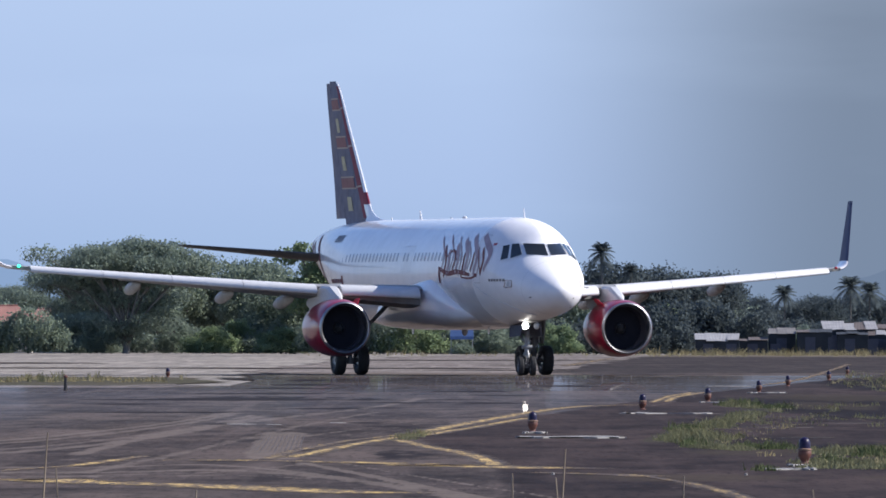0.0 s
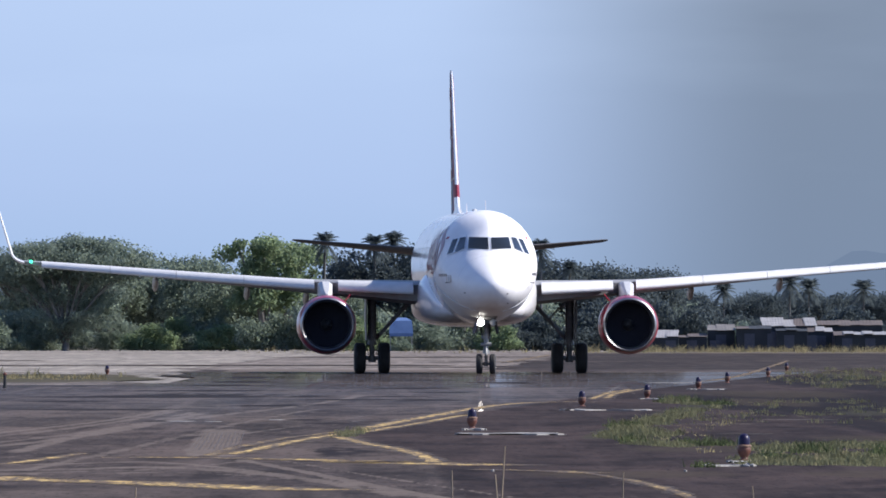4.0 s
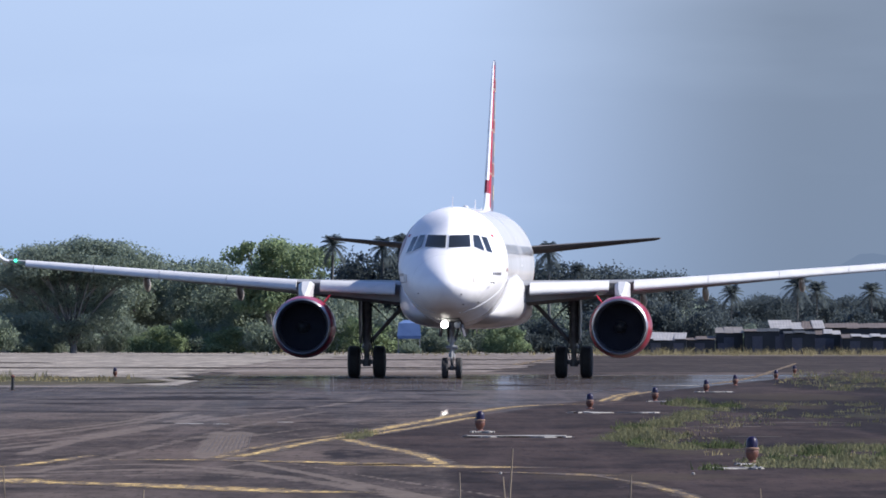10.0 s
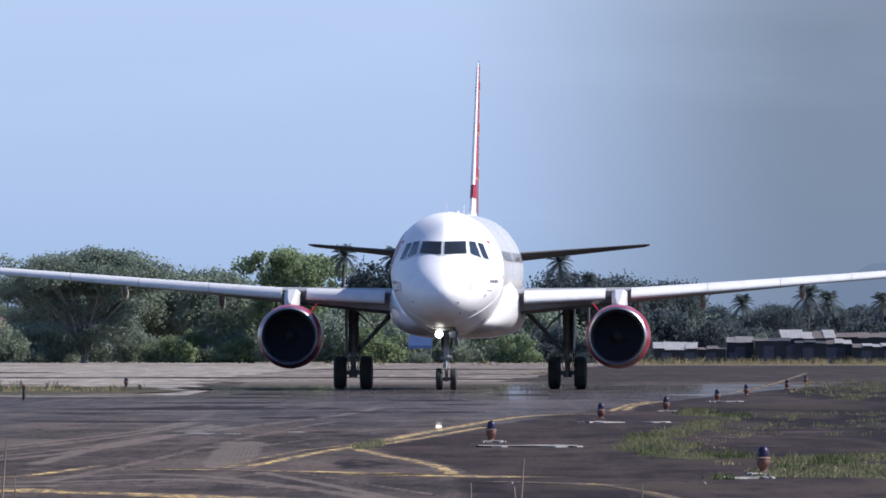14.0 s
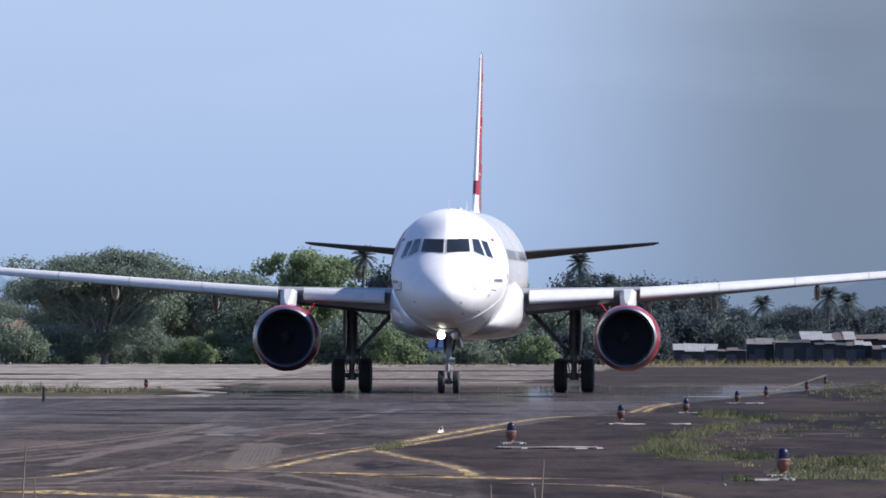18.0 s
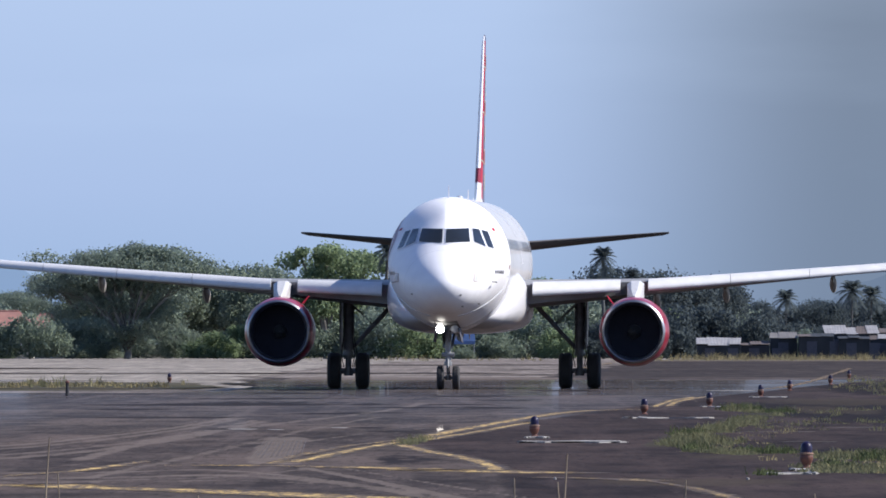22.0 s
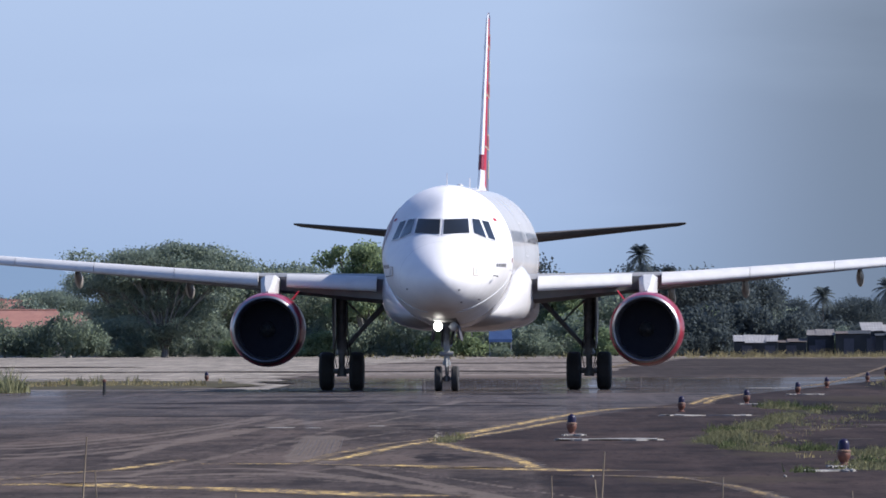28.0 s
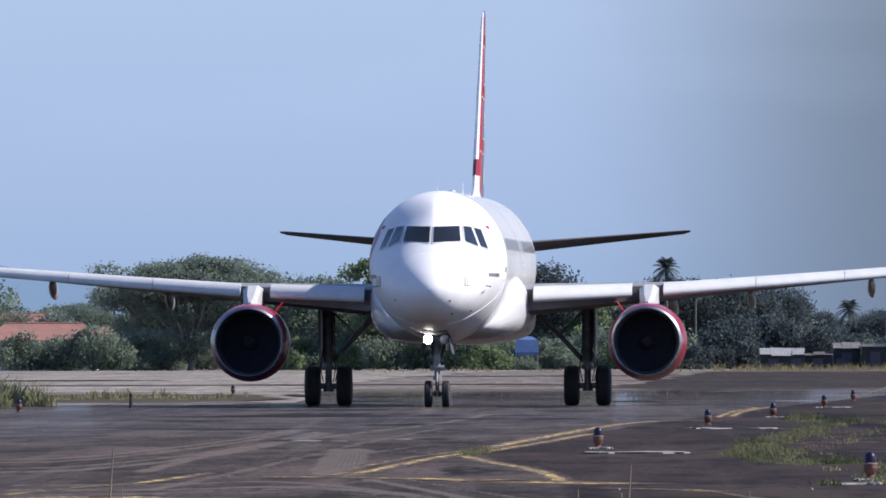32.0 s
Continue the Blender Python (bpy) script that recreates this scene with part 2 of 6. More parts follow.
M = {}
M["white"] = surface("aircraft_white_paint", (0.64, 0.625, 0.65), (0.71, 0.695, 0.715), 1.2, 0.26, 0, 0.5, 0.45, dirt=(0.47, 0.445, 0.455), dirt_amount=0.4)
M["radome"] = surface("radome_paint", (0.66, 0.645, 0.67), (0.72, 0.705, 0.725), 2.0, 0.50, 0, 0.4, 0.0, dirt=(0.48, 0.455, 0.45), dirt_amount=0.3)
M["wing_grey"] = surface("wing_grey_paint", (0.20, 0.20, 0.21), (0.27, 0.27, 0.275), 1.5, 0.5, 0, 0.3, 0.0, dirt=(0.15, 0.14, 0.135), dirt_amount=0.5)
# tailplane grey is darkened to carry the shade on its front and underside
M["tail_shade_grey"] = surface("tailplane_shade_grey", (0.075, 0.070, 0.069), (0.105, 0.098, 0.095), 1.5, 0.6, 0, 0.2, 0.0, dirt=(0.045, 0.04, 0.038), dirt_amount=0.5)
M["fairing"] = surface("flap_fairing_paint", (0.22, 0.20, 0.185), (0.30, 0.275, 0.25), 3.0, 0.5, dirt=(0.12, 0.105, 0.095), dirt_amount=0.6)
M["slat"] = surface("slat_pale_metal", (0.47, 0.47, 0.49), (0.55, 0.545, 0.56), 2.2, 0.55, 0.0, 0.25, 0.0, dirt=(0.45, 0.42, 0.40), dirt_amount=0.35)
M["lip"] = surface("polished_inlet_lip", (0.26, 0.26, 0.28), (0.36, 0.36, 0.38), 3.0, 0.42, 1.0)
M["red"] = surface("red_cowl_paint", (0.23, 0.010, 0.030), (0.30, 0.016, 0.042), 1.4, 0.28, 0, 0.4, 0.4, dirt=(0.17, 0.012, 0.03), dirt_amount=0.4)
M["red_mark"] = surface("red_mark_paint", (0.30, 0.010, 0.030), (0.37, 0.015, 0.040), 2.0, 0.5, 0, 0.2)
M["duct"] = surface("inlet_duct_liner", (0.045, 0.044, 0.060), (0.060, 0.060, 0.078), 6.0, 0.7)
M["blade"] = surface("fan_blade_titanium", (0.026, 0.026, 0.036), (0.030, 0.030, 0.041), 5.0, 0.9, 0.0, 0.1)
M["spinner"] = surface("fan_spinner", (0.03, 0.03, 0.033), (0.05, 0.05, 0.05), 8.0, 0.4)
M["steel"] = surface("gear_steel", (0.15, 0.155, 0.17), (0.23, 0.235, 0.25), 6.0, 0.5, 0.2, dirt=(0.07, 0.066, 0.07), dirt_amount=0.7)
M["gear_white"] = surface("nose_gear_paint", (0.17, 0.175, 0.19), (0.30, 0.305, 0.32), 6.0, 0.4, 0.1, dirt=(0.07, 0.065, 0.065), dirt_amount=0.7)
M["chrome"] = surface("oleo_chrome", (0.62, 0.62, 0.64), (0.72, 0.72, 0.73), 9.0, 0.15, 1.0)
M["rubber"] = surface("tyre_rubber", (0.024, 0.024, 0.027), (0.038, 0.037, 0.040), 14.0, 0.75, 0, 0.3, bump=0.3)
M["hub"] = surface("wheel_hub", (0.22, 0.22, 0.23), (0.32, 0.32, 0.33), 9.0, 0.4, 0.6, dirt=(0.05, 0.045, 0.04), dirt_amount=0.6)
M["glass"] = surface("cockpit_glass", (0.012, 0.014, 0.016), (0.02, 0.022, 0.024), 1.0, 0.06, 0, 0.5)
M["cabin_glass"] = surface("cabin_window_glass", (0.20, 0.22, 0.28), (0.27, 0.29, 0.35), 3.0, 0.12)
M["seal"] = surface("grey_panel_seal", (0.38, 0.38, 0.40), (0.46, 0.46, 0.48), 8.0, 0.5)
M["frame"] = surface("pale_window_frame", (0.58, 0.58, 0.60), (0.66, 0.66, 0.68), 6.0, 0.35)
M["slate"] = surface("fin_slate_pattern", (0.075, 0.078, 0.125), (0.135, 0.135, 0.190), 2.2, 0.55, 0, 0.15, 0.0, dirt=(0.20, 0.15, 0.14), dirt_amount=0.6)
M["brown_pale"] = surface("fin_pale_stripe", (0.30, 0.22, 0.18), (0.38, 0.29, 0.24), 3.0, 0.5, 0, 0.2)
M["rust"] = surface("fin_rust_band", (0.19, 0.075, 0.075), (0.25, 0.105, 0.10), 3.0, 0.55, 0, 0.15)
M["gold"] = surface("fin_gold_mark", (0.40, 0.34, 0.20), (0.48, 0.42, 0.27), 3.0, 0.55, 0, 0.15)
M["plum"] = surface("fin_plum_and_shaded_red", (0.15, 0.018, 0.035), (0.22, 0.030, 0.055), 3.0, 0.55, 0, 0.15)
M["brown_mark"] = surface("brown_lettering_paint", (0.150, 0.052, 0.056), (0.205, 0.076, 0.078), 3.0, 0.6, 0, 0.1)
M["pale_mark"] = surface("faded_plum_lettering_paint", (0.27, 0.19, 0.22), (0.36, 0.26, 0.29), 3.0, 0.5, 0, 0.2)
M["navy"] = surface("navy_sharklet_paint", (0.035, 0.042, 0.085), (0.055, 0.062, 0.115), 2.0, 0.6, 0, 0.2)
M["mark_grey"] = surface("grey_marking_paint", (0.08, 0.08, 0.10), (0.13, 0.13, 0.15), 5.0, 0.4)
M["lamp_on"] = glow("lit_taxi_lamp", (1.0, 0.97, 0.90), 36.0)
M["lamp_green"] = glow("green_wingtip_lamp", (0.05, 1.0, 0.55), 3.0)
M["beacon_on"] = glow("lit_red_beacon", (1.0, 0.06, 0.08), 9.0)
M["lamp_off"] = surface("unlit_lamp_glass", (0.5, 0.5, 0.5), (0.6, 0.6, 0.6), 9.0, 0.1)
M["beacon"] = surface("red_beacon_lens", (0.35, 0.02, 0.02), (0.45, 0.03, 0.03), 9.0, 0.12)

ASPHALT = ((0.0345, 0.0268, 0.0252), (0.0690, 0.0535, 0.0495), (0.108, 0.082, 0.072), 0.85)
M["asphalt"] = pavement_material("worn_asphalt", *ASPHALT)
M["asphalt_far"] = pavement_material("dark_far_asphalt", (0.0246, 0.0193, 0.0180), (0.0459, 0.0357, 0.0332), (0.0640, 0.0492, 0.0435), 0.25)
M["marked"] = pavement_material("marked_asphalt", *ASPHALT, marks=[
    ("shoulder", (0.56, 0.51, 0.525), 1.0, (1.1, 0.10, 1), (0.70, 1.30)),
    ("pale", (0.150, 0.120, 0.104), 0.66, (3.2, 0.17, 1), (0.88, 1.26)),
    ("dark", (0.014, 0.0108, 0.0115), 0.92, (1.5, 0.15, 1), (0.90, 1.24)),
    ("straw", (0.050, 0.038, 0.027), 0.6, (1.7, 0.13, 1), (0.85, 1.40)),
    ("weeds", (0.046, 0.042, 0.027), 0.62, (3.0, 0.20, 1), (0.95, 1.30))])
M["mark_brush"] = worn_paint("thin_brush_stroke", (0.062, 0.050, 0.044), (0.090, 0.073, 0.064), 0.50)
M["soil"] = pavement_material("dry_soil_and_straw", (0.172, 0.151, 0.133), (0.268, 0.236, 0.208), (0.322, 0.282, 0.246), 0.10)
M["runway"] = pavement_material("weathered_runway", (0.125, 0.104, 0.094), (0.182, 0.153, 0.138), (0.228, 0.192, 0.170), 0.25)
M["concrete"] = surface("pale_concrete", (0.17, 0.16, 0.155), (0.36, 0.345, 0.33), 7.0, 0.95, 0, 0.1, bump=0.5, dirt=(0.13, 0.115, 0.105), dirt_amount=0.8)
M["dust"] = surface("pale_dust", (0.075, 0.064, 0.058), (0.150, 0.132, 0.120), 5.0, 0.95, 0, 0.05, dirt=(0.06, 0.05, 0.045), dirt_amount=0.9)
M["yellow"] = worn_paint("worn_yellow_paint", (0.66, 0.45, 0.16), (0.100, 0.070, 0.045), 0.475)
M["yellow_old"] = worn_paint("faded_yellow_paint", (0.47, 0.32, 0.12), (0.065, 0.046, 0.036), 0.445)
M["line_stain"] = worn_paint("ochre_line_dust", (0.150, 0.110, 0.068), (0.062, 0.047, 0.040), 0.47)
M["green_strip"] = surface("green_verge", (0.040, 0.038, 0.024), (0.070, 0.062, 0.040), 0.8, 0.95, 0, 0.05, dirt=(0.085, 0.068, 0.056), dirt_amount=0.9)
M["dry_verge"] = surface("brown_verge", (0.088, 0.071, 0.056), (0.125, 0.100, 0.076), 0.6, 0.95, 0, 0.05, dirt=(0.075, 0.083, 0.042), dirt_amount=0.6)
M["grass"] = leaf_material("grass_blades", (0.1514, 0.1487, 0.0836), (0.2702, 0.2552, 0.1417), 0.6)
M["grass_dark"] = leaf_material("dark_grass_blades", (0.071, 0.087, 0.040), (0.132, 0.152, 0.071), 0.5)
M["tall_grass"] = leaf_material("tall_grass_blades", (0.223, 0.230, 0.128), (0.331, 0.324, 0.189), 0.55)
M["straw"] = leaf_material("dry_grass_blades", (0.230, 0.189, 0.101), (0.365, 0.311, 0.176), 0.4)
M["stalk"] = leaf_material("bleached_stalk", (0.24, 0.19, 0.145), (0.32, 0.26, 0.20), 0.4)
# tree leaf colours are lifted above real foliage to hold aerial haze
M["leaf_dark"] = leaf_material("dark_leaves", (0.223, 0.271, 0.234), (0.308, 0.361, 0.278), 0.62)
M["leaf_mid"] = leaf_material("mid_leaves", (0.206, 0.249, 0.204), (0.282, 0.332, 0.236), 0.62)
M["leaf_fresh"] = leaf_material("fresh_leaves", (0.212, 0.273, 0.168), (0.300, 0.368, 0.204), 0.62)
# distant haze painted in as a blue-grey leaf tint
M["leaf_hazed"] = leaf_material("haze_tinted_leaves", (0.093, 0.116, 0.126), (0.113, 0.136, 0.140), 0.62)
M["palm_bark"] = surface("palm_trunk", (0.060, 0.062, 0.064), (0.095, 0.096, 0.096), 3.0, 0.9)
M["bark"] = surface("grey_bark", (0.13, 0.12, 0.11), (0.21, 0.195, 0.18), 3.0, 0.9, bump=0.5)
M["roof_tile"] = surface("red_clay_roof", (0.22, 0.10, 0.085), (0.31, 0.15, 0.12), 1.2, 0.85, dirt=(0.16, 0.11, 0.10), dirt_amount=0.7)
M["wall_cream"] = surface("cream_plaster", (0.36, 0.335, 0.30), (0.46, 0.43, 0.385), 0.8, 0.9, dirt=(0.24, 0.22, 0.20), dirt_amount=0.7)
M["roof_rust"] = surface("rusted_sheet_roof", (0.06, 0.045, 0.04), (0.11, 0.085, 0.075), 1.4, 0.8)
M["roof_metal"] = surface("pale_sheet_roof", (0.18, 0.172, 0.176), (0.31, 0.295, 0.29), 1.4, 0.6, dirt=(0.14, 0.12, 0.11), dirt_amount=0.7)
M["roof_tan"] = surface("tan_sheet_roof", (0.10, 0.09, 0.085), (0.17, 0.155, 0.145), 1.4, 0.7, dirt=(0.08, 0.07, 0.065), dirt_amount=0.7)
M["wall_dark"] = surface("dark_shed_wall", (0.012, 0.014, 0.018), (0.026, 0.028, 0.033), 1.0, 0.8)
M["blue_tarp"] = surface("blue_tarpaulin", (0.055, 0.105, 0.24), (0.085, 0.15, 0.31), 1.5, 0.8)
M["edge_blue"] = surface("blue_lamp_glass", (0.008, 0.006, 0.028), (0.014, 0.010, 0.042), 20, 0.4, 0, 0.25)
M["edge_orange"] = surface("orange_lamp_body", (0.085, 0.030, 0.022), (0.135, 0.047, 0.030), 18, 0.6, dirt=(0.06, 0.03, 0.025), dirt_amount=0.8)
M["edge_band"] = surface("pale_lamp_collar", (0.17, 0.10, 0.07), (0.24, 0.145, 0.10), 18, 0.6)
M["feather"] = surface("dark_plumage", (0.02, 0.022, 0.026), (0.04, 0.042, 0.048), 30, 0.6)
M["feather_pale"] = surface("brown_plumage", (0.03, 0.027, 0.026), (0.05, 0.043, 0.038), 30, 0.7)


def sky_material():
    m, nt, out = nodes_of("hazy_sky")
    e = nt.nodes.new("ShaderNodeEmission")
    geo = nt.nodes.new("ShaderNodeNewGeometry")
    sep = nt.nodes.new("ShaderNodeSeparateXYZ")
    nt.links.new(geo.outputs["Position"], sep.inputs[0])
    across = nt.nodes.new("ShaderNodeMapRange")
    across.interpolation_type = "SMOOTHSTEP"
    across.inputs["From Min"].default_value = -6
    across.inputs["From Max"].default_value = 114
    nt.links.new(sep.outputs["X"], across.inputs["Value"])
    up = nt.nodes.new("ShaderNodeMapRange")
    up.inputs["From Min"].default_value = 0
    up.inputs["From Max"].default_value = 100
    nt.links.new(sep.outputs["Z"], up.inputs["Value"])
    clear = ramp_node(nt, up.outputs[0], [(0.0, (0.255, 0.367, 0.560)), (0.45, (0.318, 0.419, 0.630)), (1.0, (0.358, 0.463, 0.668))])
    dull = ramp_node(nt, up.outputs[0], [(0.0, (0.147, 0.199, 0.290)), (1.0, (0.165, 0.210, 0.290))])
    col = mix_node(nt, clear, dull, across.outputs[0])
    wisps = noise_node(nt, 1.0, 4.0, 0.5, (0.006, 0.006, 0.03), "World")
    col = mix_node(nt, col, (0.55, 0.68, 0.90), ramp_node(nt, wisps, [(0.52, (0, 0, 0)), (0.75, (0.07, 0.07, 0.07))]))
    nt.links.new(col, e.inputs["Color"])
    nt.links.new(e.outputs[0], out.inputs["Surface"])
    return m


M["sky"] = sky_material()
# the hills emit a flat blue that stands for the haze before them
M["hill"] = glow("glowing_haze_hill_blue", (0.200, 0.295, 0.470), 1.0)
M["hill_dull"] = glow("glowing_haze_hill_dull", (0.128, 0.176, 0.264), 1.0)


# ---- mesh helpers ----
def mesh_of(name, geo, material, smooth=40):
    me = bpy.data.meshes.new(name)
    v, f = geo
    me.from_pydata([tuple(p) for p in v], [], [tuple(q) for q in f])
    me.materials.append(material)
    if smooth:
        me.polygons.foreach_set("use_smooth", [True] * len(me.polygons))
        me.set_sharp_from_angle(angle=radians(smooth))
    me.update()
    return me


def part(name, geo, material, parent, label="", smooth=40):
    ob = new(name, geo if isinstance(geo, bpy.types.Mesh) else mesh_of(name, geo, material, smooth))
    ob.parent = parent
    if label:
        ob["label"] = label
    return ob


def piece(name, geo, material, label, category, group="", kind="", smooth=40):
    return tagged(new(name, mesh_of(name, geo, material, smooth)), label, category, group, kind)


def base(name, label, category, group="", m=None, kind=""):
    ob = tagged(new(name), label, category, group, kind)
    ob.empty_display_size = 0.3
    if m:
        ob.matrix_world = m
    return ob


def join(*geos):
    v, f = [], []
    for gv, gf in geos:
        n = len(v)
        v.extend(gv)
        f.extend([tuple(i + n for i in q) for q in gf])
    return v, f


def moved(geo, m):
    return [tuple(m @ Vector(p)) for p in geo[0]], geo[1]


def mirrored(geo):
    return [(-x, y, z) for x, y, z in geo[0]], [tuple(reversed(q)) for q in geo[1]]


def loft(rings, ends=(True, True), closed=True):
    n = len(rings[0])
    v = [p for r in rings for p in r]
    f = []
    for k in range(len(rings) - 1):
        for i in range(n if closed else n - 1):
            j = (i + 1) % n
            f.append((k * n + i, k * n + j, (k + 1) * n + j, (k + 1) * n + i))
    if closed and ends[0]:
        f.append(tuple(reversed(range(n))))
    if closed and ends[1]:
        f.append(tuple(range((len(rings) - 1) * n, len(rings) * n)))
    return v, f


def tube(points, radii, n=10):
    rings = []
    pts = [Vector(p) for p in points]
    if isinstance(radii, (int, float)):
        radii = [radii] * len(pts)
    for i, p in enumerate(pts):
        d = (pts[min(i + 1, len(pts) - 1)] - pts[max(i - 1, 0)]).normalized()
        a = d.orthogonal().normalized() if abs(d.z) < 0.95 else Vector((1, 0, 0)).cross(d).normalized()
        b = d.cross(a)
        rings.append([tuple(p + radii[i] * (a * math.cos(2 * math.pi * k / n) + b * math.sin(2 * math.pi * k / n))) for k in range(n)])
    return loft(rings)


def block(cx, cy, cz, sx, sy, sz, bevel=0.0):
    """A box by its centre and sizes, with its upright edges cut at the corners and a chamfered top."""
    b = min(bevel, sx * 0.3, sy * 0.3)
    if b <= 0:
        b = min(sx, sy) * 0.04
    hx, hy = sx / 2, sy / 2

    def ring(z, c):
        x, y = hx - c, hy - c
        return [(cx - x + b, cy - y, z), (cx + x - b, cy - y, z), (cx + x, cy - y + b, z), (cx + x, cy + y - b, z),
                (cx + x - b, cy + y, z), (cx - x + b, cy + y, z), (cx - x, cy + y - b, z), (cx - x, cy - y + b, z)]
    bz = min(b, sz * 0.3)
    return loft([ring(cz - sz / 2, bz * 0.5), ring(cz - sz / 2 + bz, 0), ring(cz + sz / 2 - bz, 0), ring(cz + sz / 2, bz)])


def turned(profile, centre=(0, 0, 0), axis="y", n=48, ends=(False, False)):
    """A surface of revolution. profile: (radius, distance along the axis)."""
    cx, cy, cz = centre
    rings = []
    for r, d in profile:
        ring = []
        for k in range(n):
            a = 2 * math.pi * k / n
            u, w = r * math.cos(a), r * math.sin(a)
            if axis == "y":
                ring.append((cx + u, cy + d, cz + w))
            elif axis == "x":
                ring.append((cx + d, cy + u, cz + w))
            else:
                ring.append((cx + u, cy + w, cz + d))
        rings.append(ring)
    return loft(rings, ends)


def sheet(points, z):
    """A level many-sided sheet from its outline on the ground, 3 cm deep."""
    n = len(points)
    v = [(x, y, z) for x, y in points] + [(x, y, z - 0.03) for x, y in points]
    f = [tuple(range(n))] + [(i, i + n, (i + 1) % n + n, (i + 1) % n) for i in range(n)]
    return v, f


def rough_sheet(points, z, step=8.0, wx=0.8, wy=9.0, seed=0):
    """A level sheet whose outline wanders like the torn edge of old paving."""
    out = []
    n = len(points)
    for i in range(n):
        a, b = Vector((*points[i], 0)), Vector((*points[(i + 1) % n], 0))
        k = max(1, int((b - a).length / step))
        for j in range(k):
            p = a.lerp(b, j / k)
            q = (p.x * 0.16, p.y * 0.05, seed * 7.3)
            out.append((p.x + wx * noise.noise(q) + 0.4 * wx * noise.noise((p.x, p.y * 0.3, seed)), p.y + wy * noise.noise((q[0] + 31, q[1], q[2])) + 0.4 * wy * noise.noise((p.x, p.y * 0.3, seed + 9))))
    v = [(x, y, z) for x, y in out]
    bm = bmesh.new()
    bm.faces.new([bm.verts.new(p) for p in v])
    bmesh.ops.triangulate(bm, faces=bm.faces[:])
    bm.verts.index_update()
    geo = [tuple(q.co) for q in bm.verts], [tuple(q.index for q in f.verts) for f in bm.faces]
    bm.free()
    return geo


def smooth_line(points, steps=8):
    """Points along a smooth curve through a few."""
    p = [Vector((*q, 0)) if len(q) == 2 else Vector(q) for q in points]
    out = []
    for i in range(len(p) - 1):
        a, b, c, d = p[max(i - 1, 0)], p[i], p[i + 1], p[min(i + 2, len(p) - 1)]
        for k in range(steps):
            t = k / steps
            out.append(0.5 * ((2 * b) + (c - a) * t + (2 * a - 5 * b + 4 * c - d) * t * t + (3 * b - a - 3 * c + d) * t ** 3))
    out.append(p[-1])
    return out


def ribbon(points, width, z, steps=8, ragged=0.0, seed=1):
    """A flat painted line along a curve on the ground."""
    rnd = random.Random(seed)
    line = smooth_line(points, steps)
    left, right = [], []
    for i, q in enumerate(line):
        d = line[min(i + 1, len(line) - 1)] - line[max(i - 1, 0)]
        s = Vector((-d.y, d.x, 0)).normalized() * width / 2
        left.append(q + s * (1 + rnd.uniform(-ragged, ragged)))
        right.append(q - s * (1 + rnd.uniform(-ragged, ragged)))
    n = len(line)
    v = [(p.x, p.y, z) for p in left] + [(p.x, p.y, z) for p in right]
    return v, [(i, i + n, i + n + 1, i + 1) for i in range(n - 1)]


def layered(geo, layers, name, material, label, category):
    """A ground sheet that carries named layers of 0 to 1 at its points."""
    me = mesh_of(name, geo, material, 0)
    for layer, values in layers.items():
        me.attributes.new(layer, "FLOAT", "POINT").data.foreach_set("value", values)
    return tagged(new(name, me), label, category, "", "structure")


# ---- ground, pavements and backdrop ----
piece("ground", ([(-2600, -300, -0.04), (2600, -300, -0.04), (2600, 4990, -0.04), (-2600, 4990, -0.04)], [(0, 1, 2, 3)]), M["soil"],
      "dry beige soil and straw of the airfield", "ground", kind="structure", smooth=0)
piece("pavement_1", rough_sheet([(-120, -60), (120, -60), (120, 620), (26, 700), (-9.8, 690), (-9.3, 610), (-6.5, 540), (-9, 500), (-40, 480), (-120, 470)], 0.0, 2.5, 1.3, 9.0, seed=1), M["asphalt"],
      "worn dark asphalt taxiway with streaks and stains", "taxiway", kind="structure", smooth=0)
piece("pavement_2", rough_sheet([(-9.5, 670), (26, 680), (46, 1000), (33, 1290), (-2, 1290), (-8.6, 1000), (-9.8, 800)], -0.015, 3.0, 1.6, 9.0, seed=2), M["runway"],
      "weathered grey asphalt runway surface in the distance", "runway", kind="structure", smooth=0)
piece("pavement_3", rough_sheet([(-120, 465), (-40, 475), (-7, 500), (-9.5, 540), (-120, 530)], -0.012, 1.5, 1.3, 5.0, seed=3), M["runway"],
      "pale weathered strip of pavement beside the taxiway", "pavement", kind="structure", smooth=0)
piece("verge_1", rough_sheet([(-40, 518), (-11, 524), (-8.0, 560), (-11.5, 622), (-50, 615)], -0.008, 1.0, 1.8, 8.0, seed=5), M["green_strip"],
      "green and brown grass verge beyond the taxiway", "verge", kind="structure", smooth=0)
piece("verge_3", rough_sheet([(14, 1120), (22, 1100), (33, 985), (140, 900), (170, 1310), (16, 1310), (12, 1200)], -0.010, 8.0, 2.0, 25.0, seed=7), M["dry_verge"],
      "brown dry grass beyond the taxiway", "verge", kind="structure", smooth=0)
piece("pavement_5", rough_sheet([(2, 640), (27, 640), (60, 1195), (12, 1195), (6, 900)], -0.006, 4.0, 1.8, 14.0, seed=14), M["asphalt_far"],
      "dark asphalt taxiway leading into the distance", "taxiway", kind="structure", smooth=0)
